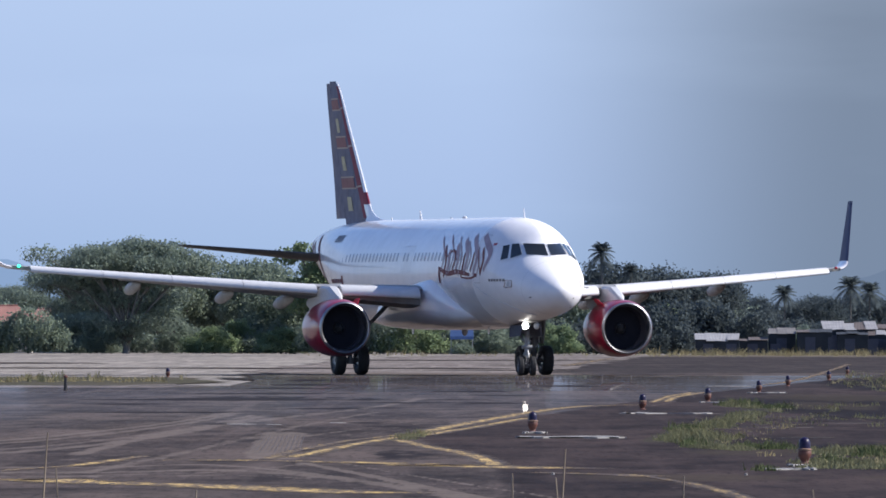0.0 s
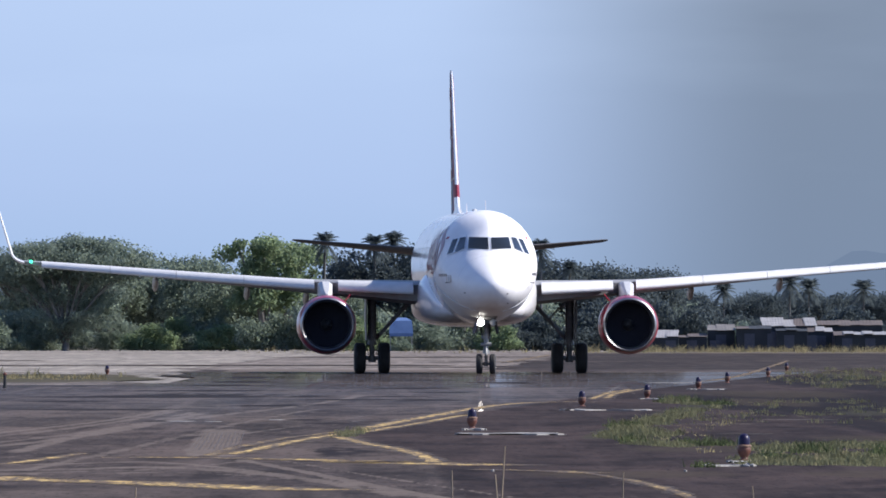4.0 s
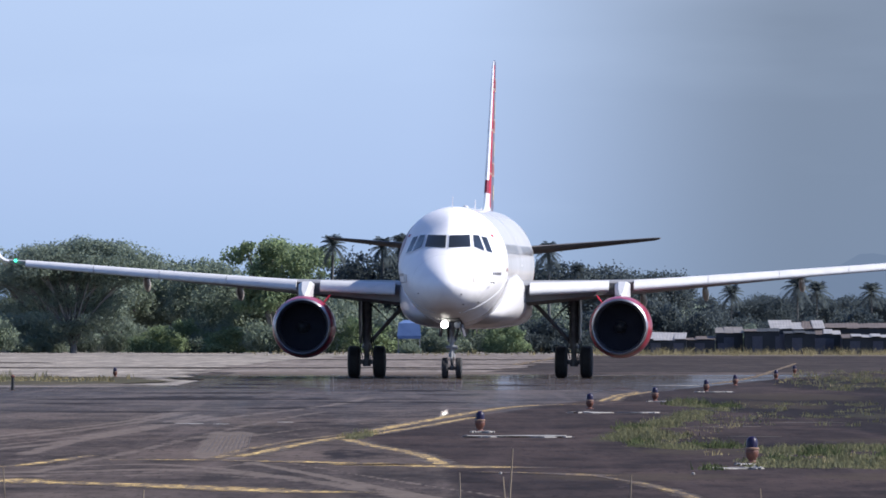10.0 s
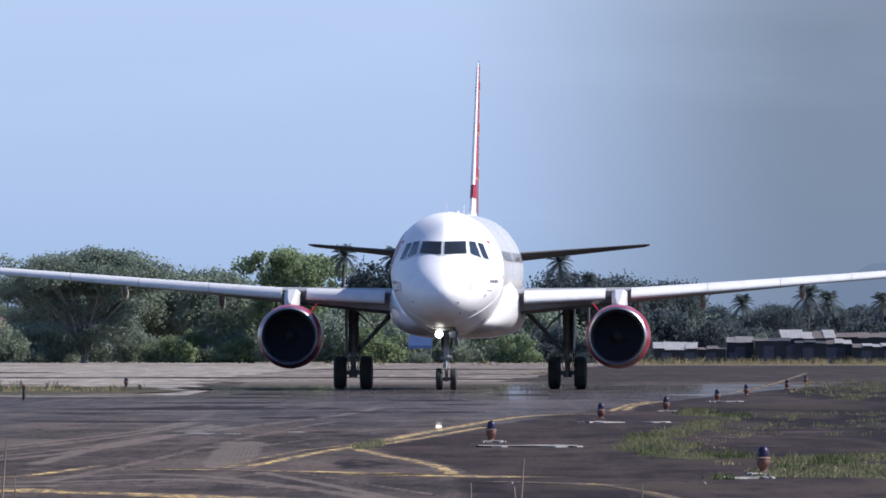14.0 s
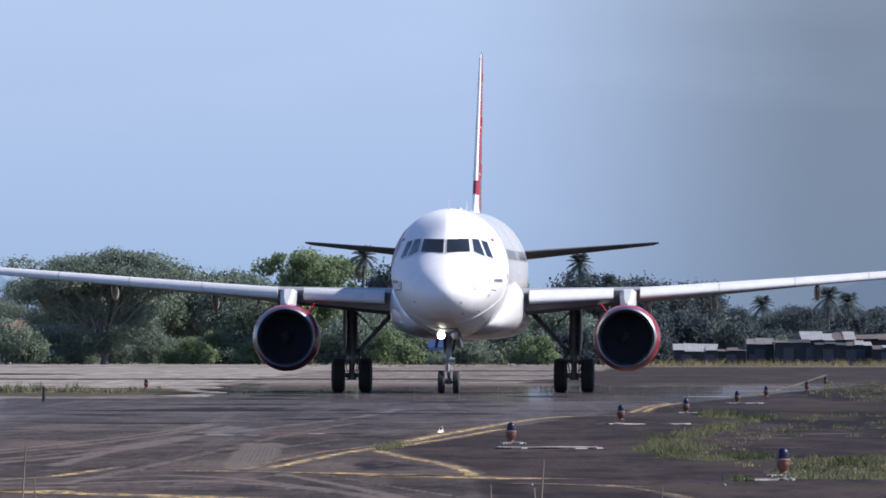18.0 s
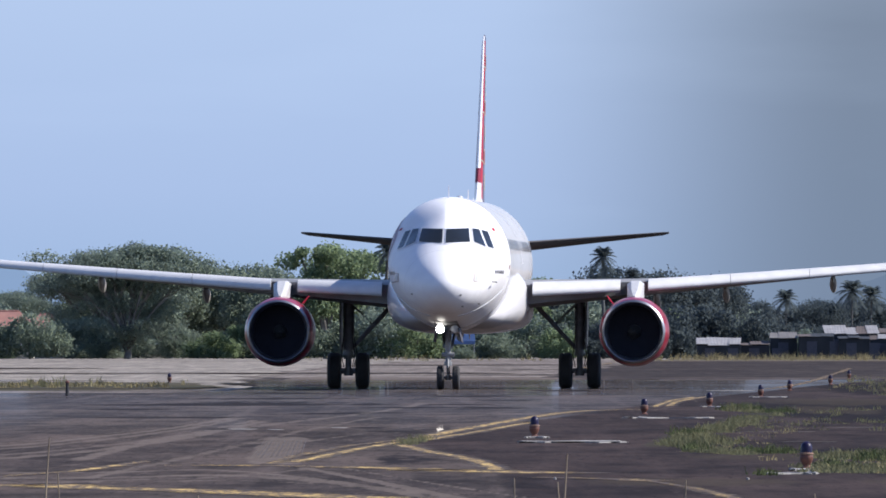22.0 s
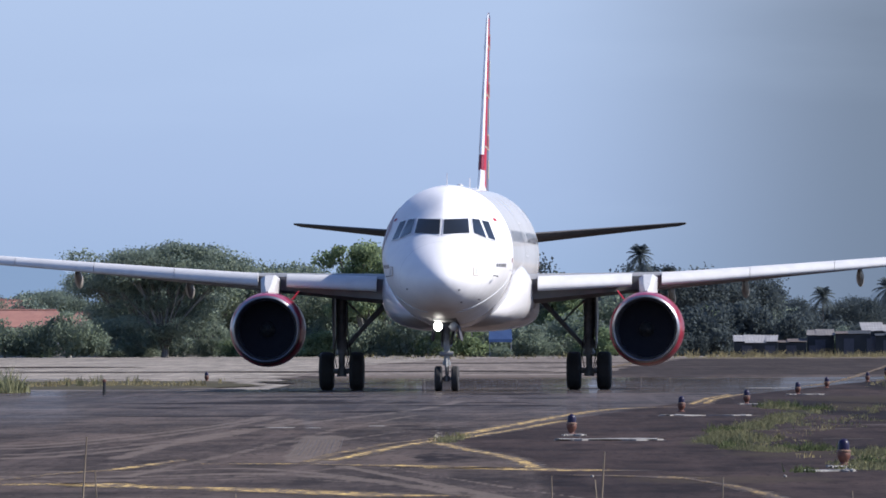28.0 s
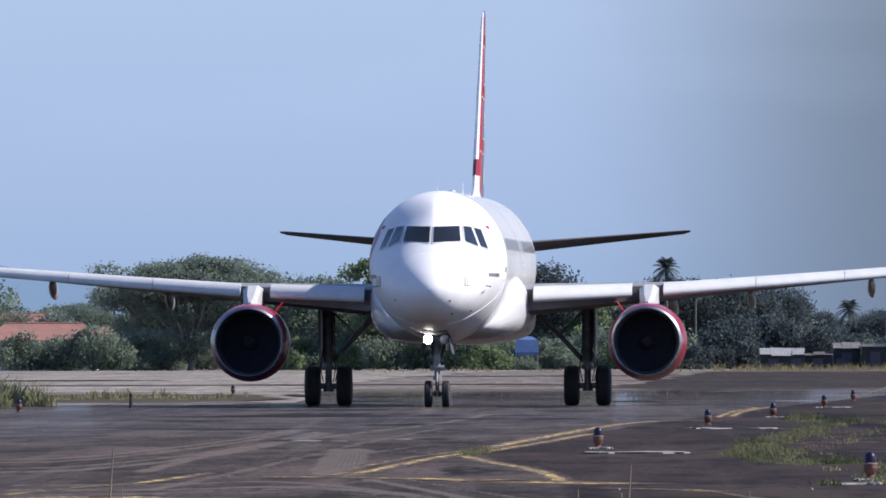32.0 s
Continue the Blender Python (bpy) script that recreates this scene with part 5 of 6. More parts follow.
def wheel(name, radius, width, x, y):
    prof = [(radius * 0.56, -width * 0.42), (radius * 0.80, -width * 0.5), (radius * 0.93, -width * 0.45), (radius * 0.985, -width * 0.32)]
    tread = []
    for k in range(5):
        d = -0.24 + 0.12 * k
        tread += [(radius, (d - 0.045) * width), (radius, (d + 0.03) * width), (radius * 0.985, (d + 0.04) * width), (radius * 0.985, (d + 0.07) * width)]
    prof = prof + tread + [(r, -d) for r, d in prof[::-1]]
    w = part(name, turned(prof, (0, 0, 0), "x", 40), M["rubber"], airliner, "black rubber tyre", 45)
    w.location = (x, y, radius)
    rim = [(radius * 0.10, -width * 0.30), (radius * 0.30, -width * 0.34), (radius * 0.36, -width * 0.22), (radius * 0.52, -width * 0.26), (radius * 0.575, -width * 0.41), (radius * 0.575, width * 0.41),
           (radius * 0.52, width * 0.26), (radius * 0.36, width * 0.22), (radius * 0.30, width * 0.34), (radius * 0.10, width * 0.30)]
    part("rim", turned(rim, (0, 0, 0), "x", 24, (True, True)), M["hub"], w, "", 40)
    for k in range(6):
        a = math.pi * k / 3
        part("bolt", tube([(-width * 0.36, radius * 0.42 * math.cos(a), radius * 0.42 * math.sin(a)), (width * 0.36, radius * 0.42 * math.cos(a), radius * 0.42 * math.sin(a))], radius * 0.035, 6), M["steel"], w, "", 0)
    return w


WHEELS = []


def build_gear():
    for sign in SIDES:
        x = sign * 3.795
        for d in (-0.4635, 0.4635):
            WHEELS.append((wheel("main_wheel", 0.585, 0.44, x + d, 17.71), x + d, 17.71, 0.585))
        part("main_leg", join(tube([(x, 17.71, 0.55), (x, 17.71, 1.15)], 0.10, 14), tube([(x, 17.70, 1.10), (x, 17.66, 2.1), (x, 17.62, 3.05)], [0.155, 0.165, 0.18], 16),
                              tube([(x, 17.71, 1.08), (x, 17.71, 1.2)], 0.19, 16)), M["steel"], airliner, "dark steel main landing gear leg")
        part("axle", join(tube([(x - 0.62, 17.71, 0.585), (x + 0.62, 17.71, 0.585)], 0.085, 12), tube([(x, 17.71, 0.42), (x, 17.71, 0.66)], 0.15, 12)), M["steel"], airliner)
        part("side_brace", tube([(x - sign * 0.12, 17.66, 1.30), (x - sign * 0.80, 17.6, 2.05), (x - sign * 1.55, 17.5, 2.85)], [0.065, 0.075, 0.085], 10), M["steel"], airliner)
        part("lock_link", tube([(x - sign * 0.80, 17.55, 2.08), (x - sign * 0.45, 17.5, 2.45), (x - sign * 0.12, 17.5, 2.75)], 0.035, 8), M["steel"], airliner)
        part("torque_link", join(tube([(x, 17.95, 0.75), (x, 18.12, 1.0)], 0.05, 8), tube([(x, 18.12, 1.0), (x, 17.85, 1.35)], 0.05, 8)), M["steel"], airliner)
        part("brake_hose", join(*[tube([(x + e, 17.5, 0.7), (x + e * 1.6, 17.45, 1.1), (x + e, 17.47, 1.7), (x + e, 17.45, 2.7)], 0.018, 6) for e in (-0.14, 0.14, 0.19)]), M["rubber"], airliner)
        part("gear_door", loft([[(x + sign * 0.20, 17.15, 1.25), (x + sign * 0.24, 17.15, 1.25), (x + sign * 0.24, 18.25, 1.30), (x + sign * 0.20, 18.25, 1.30)],
                                [(x + sign * 0.22, 16.95, 2.2), (x + sign * 0.27, 16.95, 2.2), (x + sign * 0.27, 18.45, 2.2), (x + sign * 0.22, 18.45, 2.2)],
                                [(x + sign * 0.20, 16.9, 2.95), (x + sign * 0.25, 16.9, 2.95), (x + sign * 0.25, 18.5, 2.95), (x + sign * 0.20, 18.5, 2.95)]]), M["wing_grey"], airliner, "grey main gear leg door", 0)
        WHEELS.append((wheel("nose_wheel", 0.381, 0.22, sign * 0.25, 5.07), sign * 0.25, 5.07, 0.381))
    part("nose_leg", join(tube([(0, 5.05, 0.80), (0, 5.02, 1.45), (0, 4.98, 2.1)], [0.085, 0.10, 0.12], 14), tube([(0, 5.05, 0.78), (0, 5.05, 0.9)], 0.125, 14)), M["gear_white"], airliner, "grey nose landing gear leg")
    part("nose_oleo", tube([(0, 5.07, 0.36), (0, 5.05, 0.82)], 0.058, 14), M["chrome"], airliner, "chrome nose gear piston")
    part("nose_axle", join(tube([(-0.36, 5.07, 0.381), (0.36, 5.07, 0.381)], 0.05, 10), tube([(0, 5.07, 0.30), (0, 5.07, 0.46)], 0.09, 12)), M["gear_white"], airliner)
    part("drag_strut", join(tube([(-0.12, 5.0, 1.35), (-0.2, 6.2, 2.05)], 0.045, 8), tube([(0.12, 5.0, 1.35), (0.2, 6.2, 2.05)], 0.045, 8)), M["gear_white"], airliner)
    part("nose_torque_link", join(tube([(0, 4.95, 0.5), (0, 4.78, 0.72)], 0.035, 8), tube([(0, 4.78, 0.72), (0, 4.92, 0.98)], 0.035, 8)), M["gear_white"], airliner)
    part("steering_actuator", tube([(-0.2, 5.0, 1.12), (0.2, 5.0, 1.12)], 0.075, 10), M["gear_white"], airliner)
    part("tow_fitting", block(0, 4.93, 0.42, 0.10, 0.12, 0.10, 0.02), M["gear_white"], airliner)
    # dark sheet over the closed belly imitates the shade of the open bay
    part("nose_bay_shade", patch([(-0.36, 3.3), (0.36, 3.3), (0.36, 6.3), (-0.36, 6.3)], lambda x, a: (x, a, section(a)[1] - section(a)[2] * math.sqrt(1 - (x / section(a)[0]) ** 2) - 0.012), 6, 10), M["duct"], airliner, "dark sheet standing for the shaded nose gear bay")
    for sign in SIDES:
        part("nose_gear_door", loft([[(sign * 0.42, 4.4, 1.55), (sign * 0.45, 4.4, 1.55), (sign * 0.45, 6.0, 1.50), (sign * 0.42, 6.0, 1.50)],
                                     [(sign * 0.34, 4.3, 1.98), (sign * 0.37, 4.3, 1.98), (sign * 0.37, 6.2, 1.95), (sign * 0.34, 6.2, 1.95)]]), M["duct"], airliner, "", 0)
        body = part("taxi_lamp", turned([(0.05, 0.16), (0.11, 0.10), (0.138, 0.0), (0.129, -0.01)], (sign * 0.235, 4.45, 1.94), "y", 24, (True, False)), M["gear_white"], airliner)
        part("lamp_face", turned([(0.002, -0.04), (0.08, -0.03), (0.128, 0.0)], (sign * 0.235, 4.45, 1.94), "y", 24), M["lamp_on"] if sign < 0 else M["lamp_off"], body, "bright lit lamp" if sign < 0 else "unlit lamp glass")


build_fuselage()
build_tail()
for side in SIDES:
    build_wing(side)
    build_engine(side)
build_gear()


# ---- trees, bushes and palms along the far edge of the field ----
def leaf_cloud(seed, lobes, count, size, flat=1.0):
    """Many small leaf clumps spread over the shells of a few uneven lobes (x, y, z, rx, ry, rz)."""
    rnd = np.random.RandomState(seed)
    weights = np.array([l[3] * l[5] for l in lobes])
    pick = rnd.choice(len(lobes), count, p=weights / weights.sum())
    L = np.array(lobes)[pick]
    d = rnd.normal(size=(count, 3))
    d /= np.linalg.norm(d, axis=1)[:, None]
    r = 1 - 0.62 * rnd.rand(count) ** 1.3 + 0.55 * rnd.rand(count) ** 2.6
    p = L[:, :3] + d * L[:, 3:6] * r[:, None]
    keep = p[:, 2] > 0.15
    p, d = p[keep], d[keep]
    n = len(p)
    s = size * (0.55 + 0.9 * rnd.rand(n))
    nrm = d * 0.7 + rnd.normal(size=(n, 3)) * 0.7
    nrm[:, 2] += 0.45 * flat
    nrm /= np.linalg.norm(nrm, axis=1)[:, None]
    a = np.cross(nrm, rnd.normal(size=(n, 3)))
    a /= np.linalg.norm(a, axis=1)[:, None]
    b = np.cross(nrm, a)
    bend = nrm * (s * 0.22)[:, None]
    s = s[:, None]
    v = np.stack([p - a * s * 0.5 - bend, p - b * s * 0.42 + bend * 0.4, p + a * s * 0.55 - bend, p + b * s * 0.42 + bend * 0.4], 1).reshape(-1, 3)
    i = np.arange(n)[:, None] * 4
    f = np.concatenate([np.hstack([i, i + 1, i + 2]), np.hstack([i, i + 2, i + 3])])
    return v.tolist(), f.tolist()


def crown_lobes(seed, width, height, clear, many):
    rnd = random.Random(seed)
    out = []
    for k in range(many):
        a = rnd.uniform(0, 2 * math.pi)
        r = math.sqrt(rnd.random()) * width * 0.40
        z = clear + (height - clear) * (0.22 + 0.62 * rnd.random() * (1 - 0.55 * (r / (width * 0.5)) ** 2))
        rr = width * rnd.uniform(0.06, 0.15)
        rz = min(rr * rnd.uniform(0.5, 0.8), height - z)
        out.append((r * math.cos(a), r * math.sin(a) * 0.8, z, rr, rr, max(rz, 0.3)))
    return out


def broad_tree(name, seed, width, height, clear, many, count, size, leaf, label):
    tree = base(name, label, "tree", "trees along the airfield edge")
    lobes = crown_lobes(seed, width, height, clear, many)
    rnd = random.Random(seed + 5)
    part("trunk", tube([(0, 0, -0.1), (0.1, 0, clear * 0.45), (rnd.uniform(-0.3, 0.3), 0, clear)], [0.34, 0.26, 0.20], 10), M["bark"], tree)
    for k, l in enumerate(lobes[:: max(1, len(lobes) // 7)]):
        z0 = clear * rnd.uniform(0.5, 0.95)
        mid = (l[0] * 0.45 + rnd.uniform(-0.3, 0.3), l[1] * 0.45, z0 + (l[2] - z0) * 0.6)
        part("limb", tube([(0.05, 0, z0), mid, (l[0], l[1], l[2])], [0.16, 0.10, 0.04], 7), M["bark"], tree)
    part("crown", leaf_cloud(seed, lobes, count, size), leaf, tree, "", 0)
    return tree


def spreading_tree(name, seed, width, height, count, size, leaf, label):
    """A low-forked tree whose limbs fan out under flat layers of foliage."""
    tree = base(name, label, "tree", "trees along the airfield edge")
    rnd = random.Random(seed)
    part("trunk", tube([(0, 0, -0.1), (0.05, 0, 0.5), (0.0, 0, 1.1)], [0.34, 0.28, 0.22], 10), M["bark"], tree)
    lobes = []
    for k in range(20):
        a = 2.4 * k + rnd.uniform(-0.3, 0.3)
        r = width * (0.04 + 0.42 * (k + 0.5) / 20) * rnd.uniform(0.9, 1.08)
        x, y = r * math.cos(a), r * math.sin(a) * 0.6
        z = height * (0.95 - 0.10 * (r / (width * 0.5)) ** 2) * rnd.uniform(0.84, 1.0)
        bend = (x * 0.42, y * 0.42, 1.0 + (z - 1.0) * 0.52)
        part("limb", tube([(x * 0.02, y * 0.02, 0.7), (x * 0.18, y * 0.18, 1.0 + (z - 1) * 0.26), bend, (x * 0.75, y * 0.75, z * 0.86), (x, y, z)], [0.13, 0.09, 0.07, 0.05, 0.02], 7), M["bark"], tree)
        for j in range(3):
            q = (x * 0.8 + rnd.uniform(-2, 2), y * 0.8 + rnd.uniform(-1.5, 1.5), z * rnd.uniform(0.72, 1.02))
            if j < 2:
                part("branch", tube([bend, ((bend[0] + q[0]) / 2, (bend[1] + q[1]) / 2, bend[2] + (q[2] - bend[2]) * 0.6), q], [0.05, 0.035, 0.015], 5), M["bark"], tree)
            w = rnd.uniform(1.0, 1.8)
            lobes.append((*q, w, w, w * rnd.uniform(0.35, 0.55)))
        w = rnd.uniform(1.1, 1.9)
        lobes.append((x, y, z, w, w, w * 0.45))
        w = rnd.uniform(0.7, 1.3)
        lobes.append((x * 0.7 + rnd.uniform(-1, 1), y * 0.7, rnd.uniform(1.2, 0.62 * z), w * 1.4, w, w * 0.5))
    part("crown", leaf_cloud(seed, lobes, count, size), leaf, tree, "", 0)
    return tree


def palm(name, seed, height, spread, leaf, label):
    tree = base(name, label, "palm", "palms along the airfield edge")
    rnd = random.Random(seed)
    lean = rnd.uniform(-0.6, 0.6)
    part("trunk", tube([(0, 0, -0.1), (lean * 0.25, 0, height * 0.35), (lean * 0.7, 0, height * 0.7), (lean, 0, height * 0.86)], [0.17, 0.13, 0.11, 0.10], 9), M["palm_bark"], tree)
    top = Vector((lean, 0, height * 0.86))
    for k in range(44):
        a = 2 * math.pi * k * 0.381966 + rnd.uniform(-0.15, 0.15)
        rise = 2.8 - 3.6 * k / 43 + rnd.uniform(-0.15, 0.15)
        ln = spread * rnd.uniform(0.85, 1.12)
        out = Vector((math.cos(a), math.sin(a), 0))
        side = Vector((-math.sin(a), math.cos(a), 0))
        v, f = [], []
        n = 13
        spine = []
        for i in range(n):
            u = i / (n - 1)
            spine.append(top + out * (math.cos(math.atan(rise)) * ln * u * (1 - 0.12 * u)) + Vector((0, 0, ln * (math.sin(math.atan(rise)) * u - 0.42 * u * u))))
        for i in range(1, n):
            p, q = spine[i - 1], spine[i]
            w = spread * 0.33 * math.sin(math.pi * (0.16 + 0.78 * i / n)) * rnd.uniform(0.8, 1.15)
            ahead = (q - p).normalized() * w * 0.55
            for s in (-1, 1):
                b = len(v)
                tip = q + side * s * w * 0.75 + ahead + Vector((0, 0, -w * 0.35))
                v += [tuple(p), tuple(q), tuple(tip)]
                f.append((b, b + 1, b + 2))
        part("frond", (v, f), leaf, tree, "", 0)
    return tree


def bush(name, seed, width, height, count, size, leaf, label):
    rnd = random.Random(seed)
    lobes = []
    for k in range(26):
        r = width * rnd.uniform(0.06, 0.15)
        x = rnd.uniform(-0.46, 0.46)
        z = height * rnd.uniform(0.10, 0.88) * (1 - 1.9 * x * x)
        lobes.append((x * width, rnd.uniform(-0.2, 0.2) * width, z, r * 1.25, r, min(r * 0.75, height * 0.22)))
    lobes.append((0, 0, height * 0.22, width * 0.44, width * 0.25, height * 0.24))
    b = base(name, label, "bush", "bushes along the airfield edge")
    part("stem", tube([(0, 0, -0.05), (0.1, 0, height * 0.5)], [0.09, 0.05], 6), M["bark"], b)
    part("foliage", leaf_cloud(seed, lobes, count, size), leaf, b, "", 0)
    return b


KIND = {
    "rain": spreading_tree("tree", 11, 17.0, 9.6, 50000, 0.18, M["leaf_dark"], "broad dark green spreading tree beyond the runway"),
    "round": broad_tree("tree", 23, 9.5, 7.8, 0.9, 60, 16000, 0.20, M["leaf_mid"], "round green leafy tree beyond the runway"),
    "fresh": broad_tree("tree", 37, 7.6, 9.6, 1.4, 38, 11500, 0.21, M["leaf_fresh"], "bright green open-crowned tree beyond the runway"),
    "far": broad_tree("tree", 51, 11.0, 8.0, 1.4, 52, 15500, 0.20, M["leaf_hazed"], "distant green tree with haze tinted into its leaves"),
    "palm": palm("palm", 5, 9.6, 1.5, M["leaf_hazed"], "tall coconut palm above the trees"),
    "palm_far": palm("palm", 9, 9.6, 2.6, M["leaf_hazed"], "distant coconut palm with haze tinted into its fronds"),
    "bush": bush("bush", 61, 6.5, 3.3, 6500, 0.19, M["leaf_mid"], "dense green bush at the edge of the field"),
    "scrub": bush("bush", 67, 8.5, 4.4, 7500, 0.22, M["leaf_dark"], "tall dark scrub at the edge of the field"),
    "pale": bush("bush", 71, 6.5, 3.4, 6500, 0.19, M["leaf_fresh"], "yellow-green bush at the edge of the field"),
    "far_scrub": bush("bush", 73, 9.0, 4.2, 6000, 0.26, M["leaf_hazed"], "low distant scrub with haze tinted into its leaves"),
}
PLACES = [  # kind, across, away, turn, size
    ("rain", -28.5, 1338, 20, 1.0), ("rain", -30.8, 1362, 200, 0.86), ("rain", -40.0, 1440, 110, 0.62), ("round", -46.0, 1420, 10, 0.72), ("round", -54.0, 1440, 130, 0.80), ("far", -44.5, 1500, 60, 0.80), ("far", -52, 1560, 10, 0.7), ("far", -62, 1560, 250, 0.85),
    ("round", -26.0, 1376, 40, 1.1), ("round", -20.0, 1380, 140, 1.12), ("round", -30.5, 1376, 70, 1.02), ("round", -33.0, 1384, 310, 0.80),
    ("round", -18.0, 1365, 75, 1.06), ("round", -15.2, 1350, 210, 0.95), ("fresh", -12.4, 1335, 30, 1.04), ("fresh", -10.8, 1344, 170, 1.00), ("round", -9.0, 1362, 140, 0.78),
    ("palm", -7.7, 1338, 0, 1.06), ("round", -6.0, 1350, 260, 0.74), ("round", -4.0, 1362, 80, 0.98), ("palm", -3.5, 1352, 200, 1.05), ("palm", -2.1, 1358, 80, 1.08), ("far", -2.9, 1356, 120, 1.24), ("round", -2.8, 1372, 330, 0.88), ("round", 1.2, 1360, 10, 0.90), ("fresh", 3.8, 1350, 100, 0.75),
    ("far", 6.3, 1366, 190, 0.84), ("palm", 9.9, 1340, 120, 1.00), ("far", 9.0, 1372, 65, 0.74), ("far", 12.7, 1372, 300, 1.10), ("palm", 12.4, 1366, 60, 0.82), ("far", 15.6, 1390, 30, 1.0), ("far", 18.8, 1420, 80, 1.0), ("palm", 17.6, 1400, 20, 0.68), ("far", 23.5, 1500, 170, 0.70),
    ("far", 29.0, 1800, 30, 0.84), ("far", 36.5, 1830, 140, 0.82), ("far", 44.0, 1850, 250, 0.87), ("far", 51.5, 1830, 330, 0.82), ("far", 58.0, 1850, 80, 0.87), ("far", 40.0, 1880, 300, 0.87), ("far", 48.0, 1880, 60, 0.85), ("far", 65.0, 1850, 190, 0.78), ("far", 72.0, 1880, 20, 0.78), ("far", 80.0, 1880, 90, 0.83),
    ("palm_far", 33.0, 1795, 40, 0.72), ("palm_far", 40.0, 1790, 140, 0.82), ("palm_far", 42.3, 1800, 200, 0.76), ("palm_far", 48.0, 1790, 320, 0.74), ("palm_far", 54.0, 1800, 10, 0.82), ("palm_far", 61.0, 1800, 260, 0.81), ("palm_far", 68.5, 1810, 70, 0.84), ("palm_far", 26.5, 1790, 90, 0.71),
    ("bush", -41.0, 1326, 200, 1.0), ("pale", -38.4, 1334, 90, 0.7), ("bush", -36.0, 1324, 150, 1.02), ("scrub", -33.0, 1340, 10, 0.62), ("bush", -32.2, 1336, 60, 0.62), ("bush", -47.5, 1330, 40, 0.8), ("pale", -21.3, 1338, 240, 0.95),
    ("pale", -16.0, 1336, 60, 0.95), ("bush", -11.8, 1328, 20, 0.85), ("scrub", -8.0, 1330, 80, 0.9), ("pale", -5.0, 1327, 190, 0.85), ("scrub", -2.9, 1331, 170, 0.9), ("bush", -1.3, 1316, 100, 0.42),
    ("bush", 0.8, 1328, 310, 0.9), ("scrub", 3.6, 1332, 30, 0.85), ("pale", 6.4, 1327, 120, 0.85), ("far_scrub", 9.4, 1332, 210, 0.80), ("far_scrub", 12.2, 1330, 50, 0.66), ("far_scrub", 15.4, 1336, 260, 0.95), ("far_scrub", 18.6, 1340, 10, 0.95), ("far_scrub", 22.5, 1350, 140, 0.9),
    *[("scrub", -58 + 5.6 * k, 1425 + 14 * (k % 3), 70 * k, 1.0 + 0.16 * (k % 3)) for k in range(15)],
    *[(("pale", "scrub", "bush")[k % 3], -20 + 3.9 * k, 1344 + 6 * (k % 3), 47 * k, 0.70 + 0.50 * ((k * 7) % 5) / 4) for k in range(11)],
    *[("scrub", -31.5 + 2.3 * k + 0.7 * math.sin(5 * k), 1343 + 3 * (k % 3), 83 * k, 0.52 + 0.16 * math.sin(3.1 * k)) for k in range(9)],
    *[("far_scrub", 24 + 6.0 * k, 1900 + 10 * (k % 2), 50 * k, 1.35) for k in range(10)],
    ("scrub", 22.0, 1308, 160, 0.36), ("scrub", 25.4, 1310, 80, 0.46),
    ("far_scrub", 26.0, 1560, 10, 1.0), ("far_scrub", 33.0, 1580, 80, 1.0), ("far_scrub", 40.0, 1570, 170, 1.0), ("far_scrub", 47.0, 1580, 240, 1.0), ("far_scrub", 54.0, 1570, 320, 1.0), ("far_scrub", 61.0, 1580, 45, 1.0), ("far_scrub", -58.0, 1470, 45, 1.0), ("far_scrub", -50.0, 1460, 145, 1.0),
]
used = set()
for kind, x, y, turn, size in PLACES:
    ob = KIND[kind]
    m = pose(x, y, -0.04, 0, 0, turn)
    if kind in used:
        ob = copy_thing(ob, m)
    else:
        ob.matrix_basis = m
        used.add(kind)
    tall = 1 + 0.28 * math.sin(x * 2.7 + y) if kind in ("scrub", "bush", "pale", "far_scrub") else 1.17 if kind == "fresh" else 0.955 if kind == "rain" else 1
    ob.scale = (size, size, size * tall)


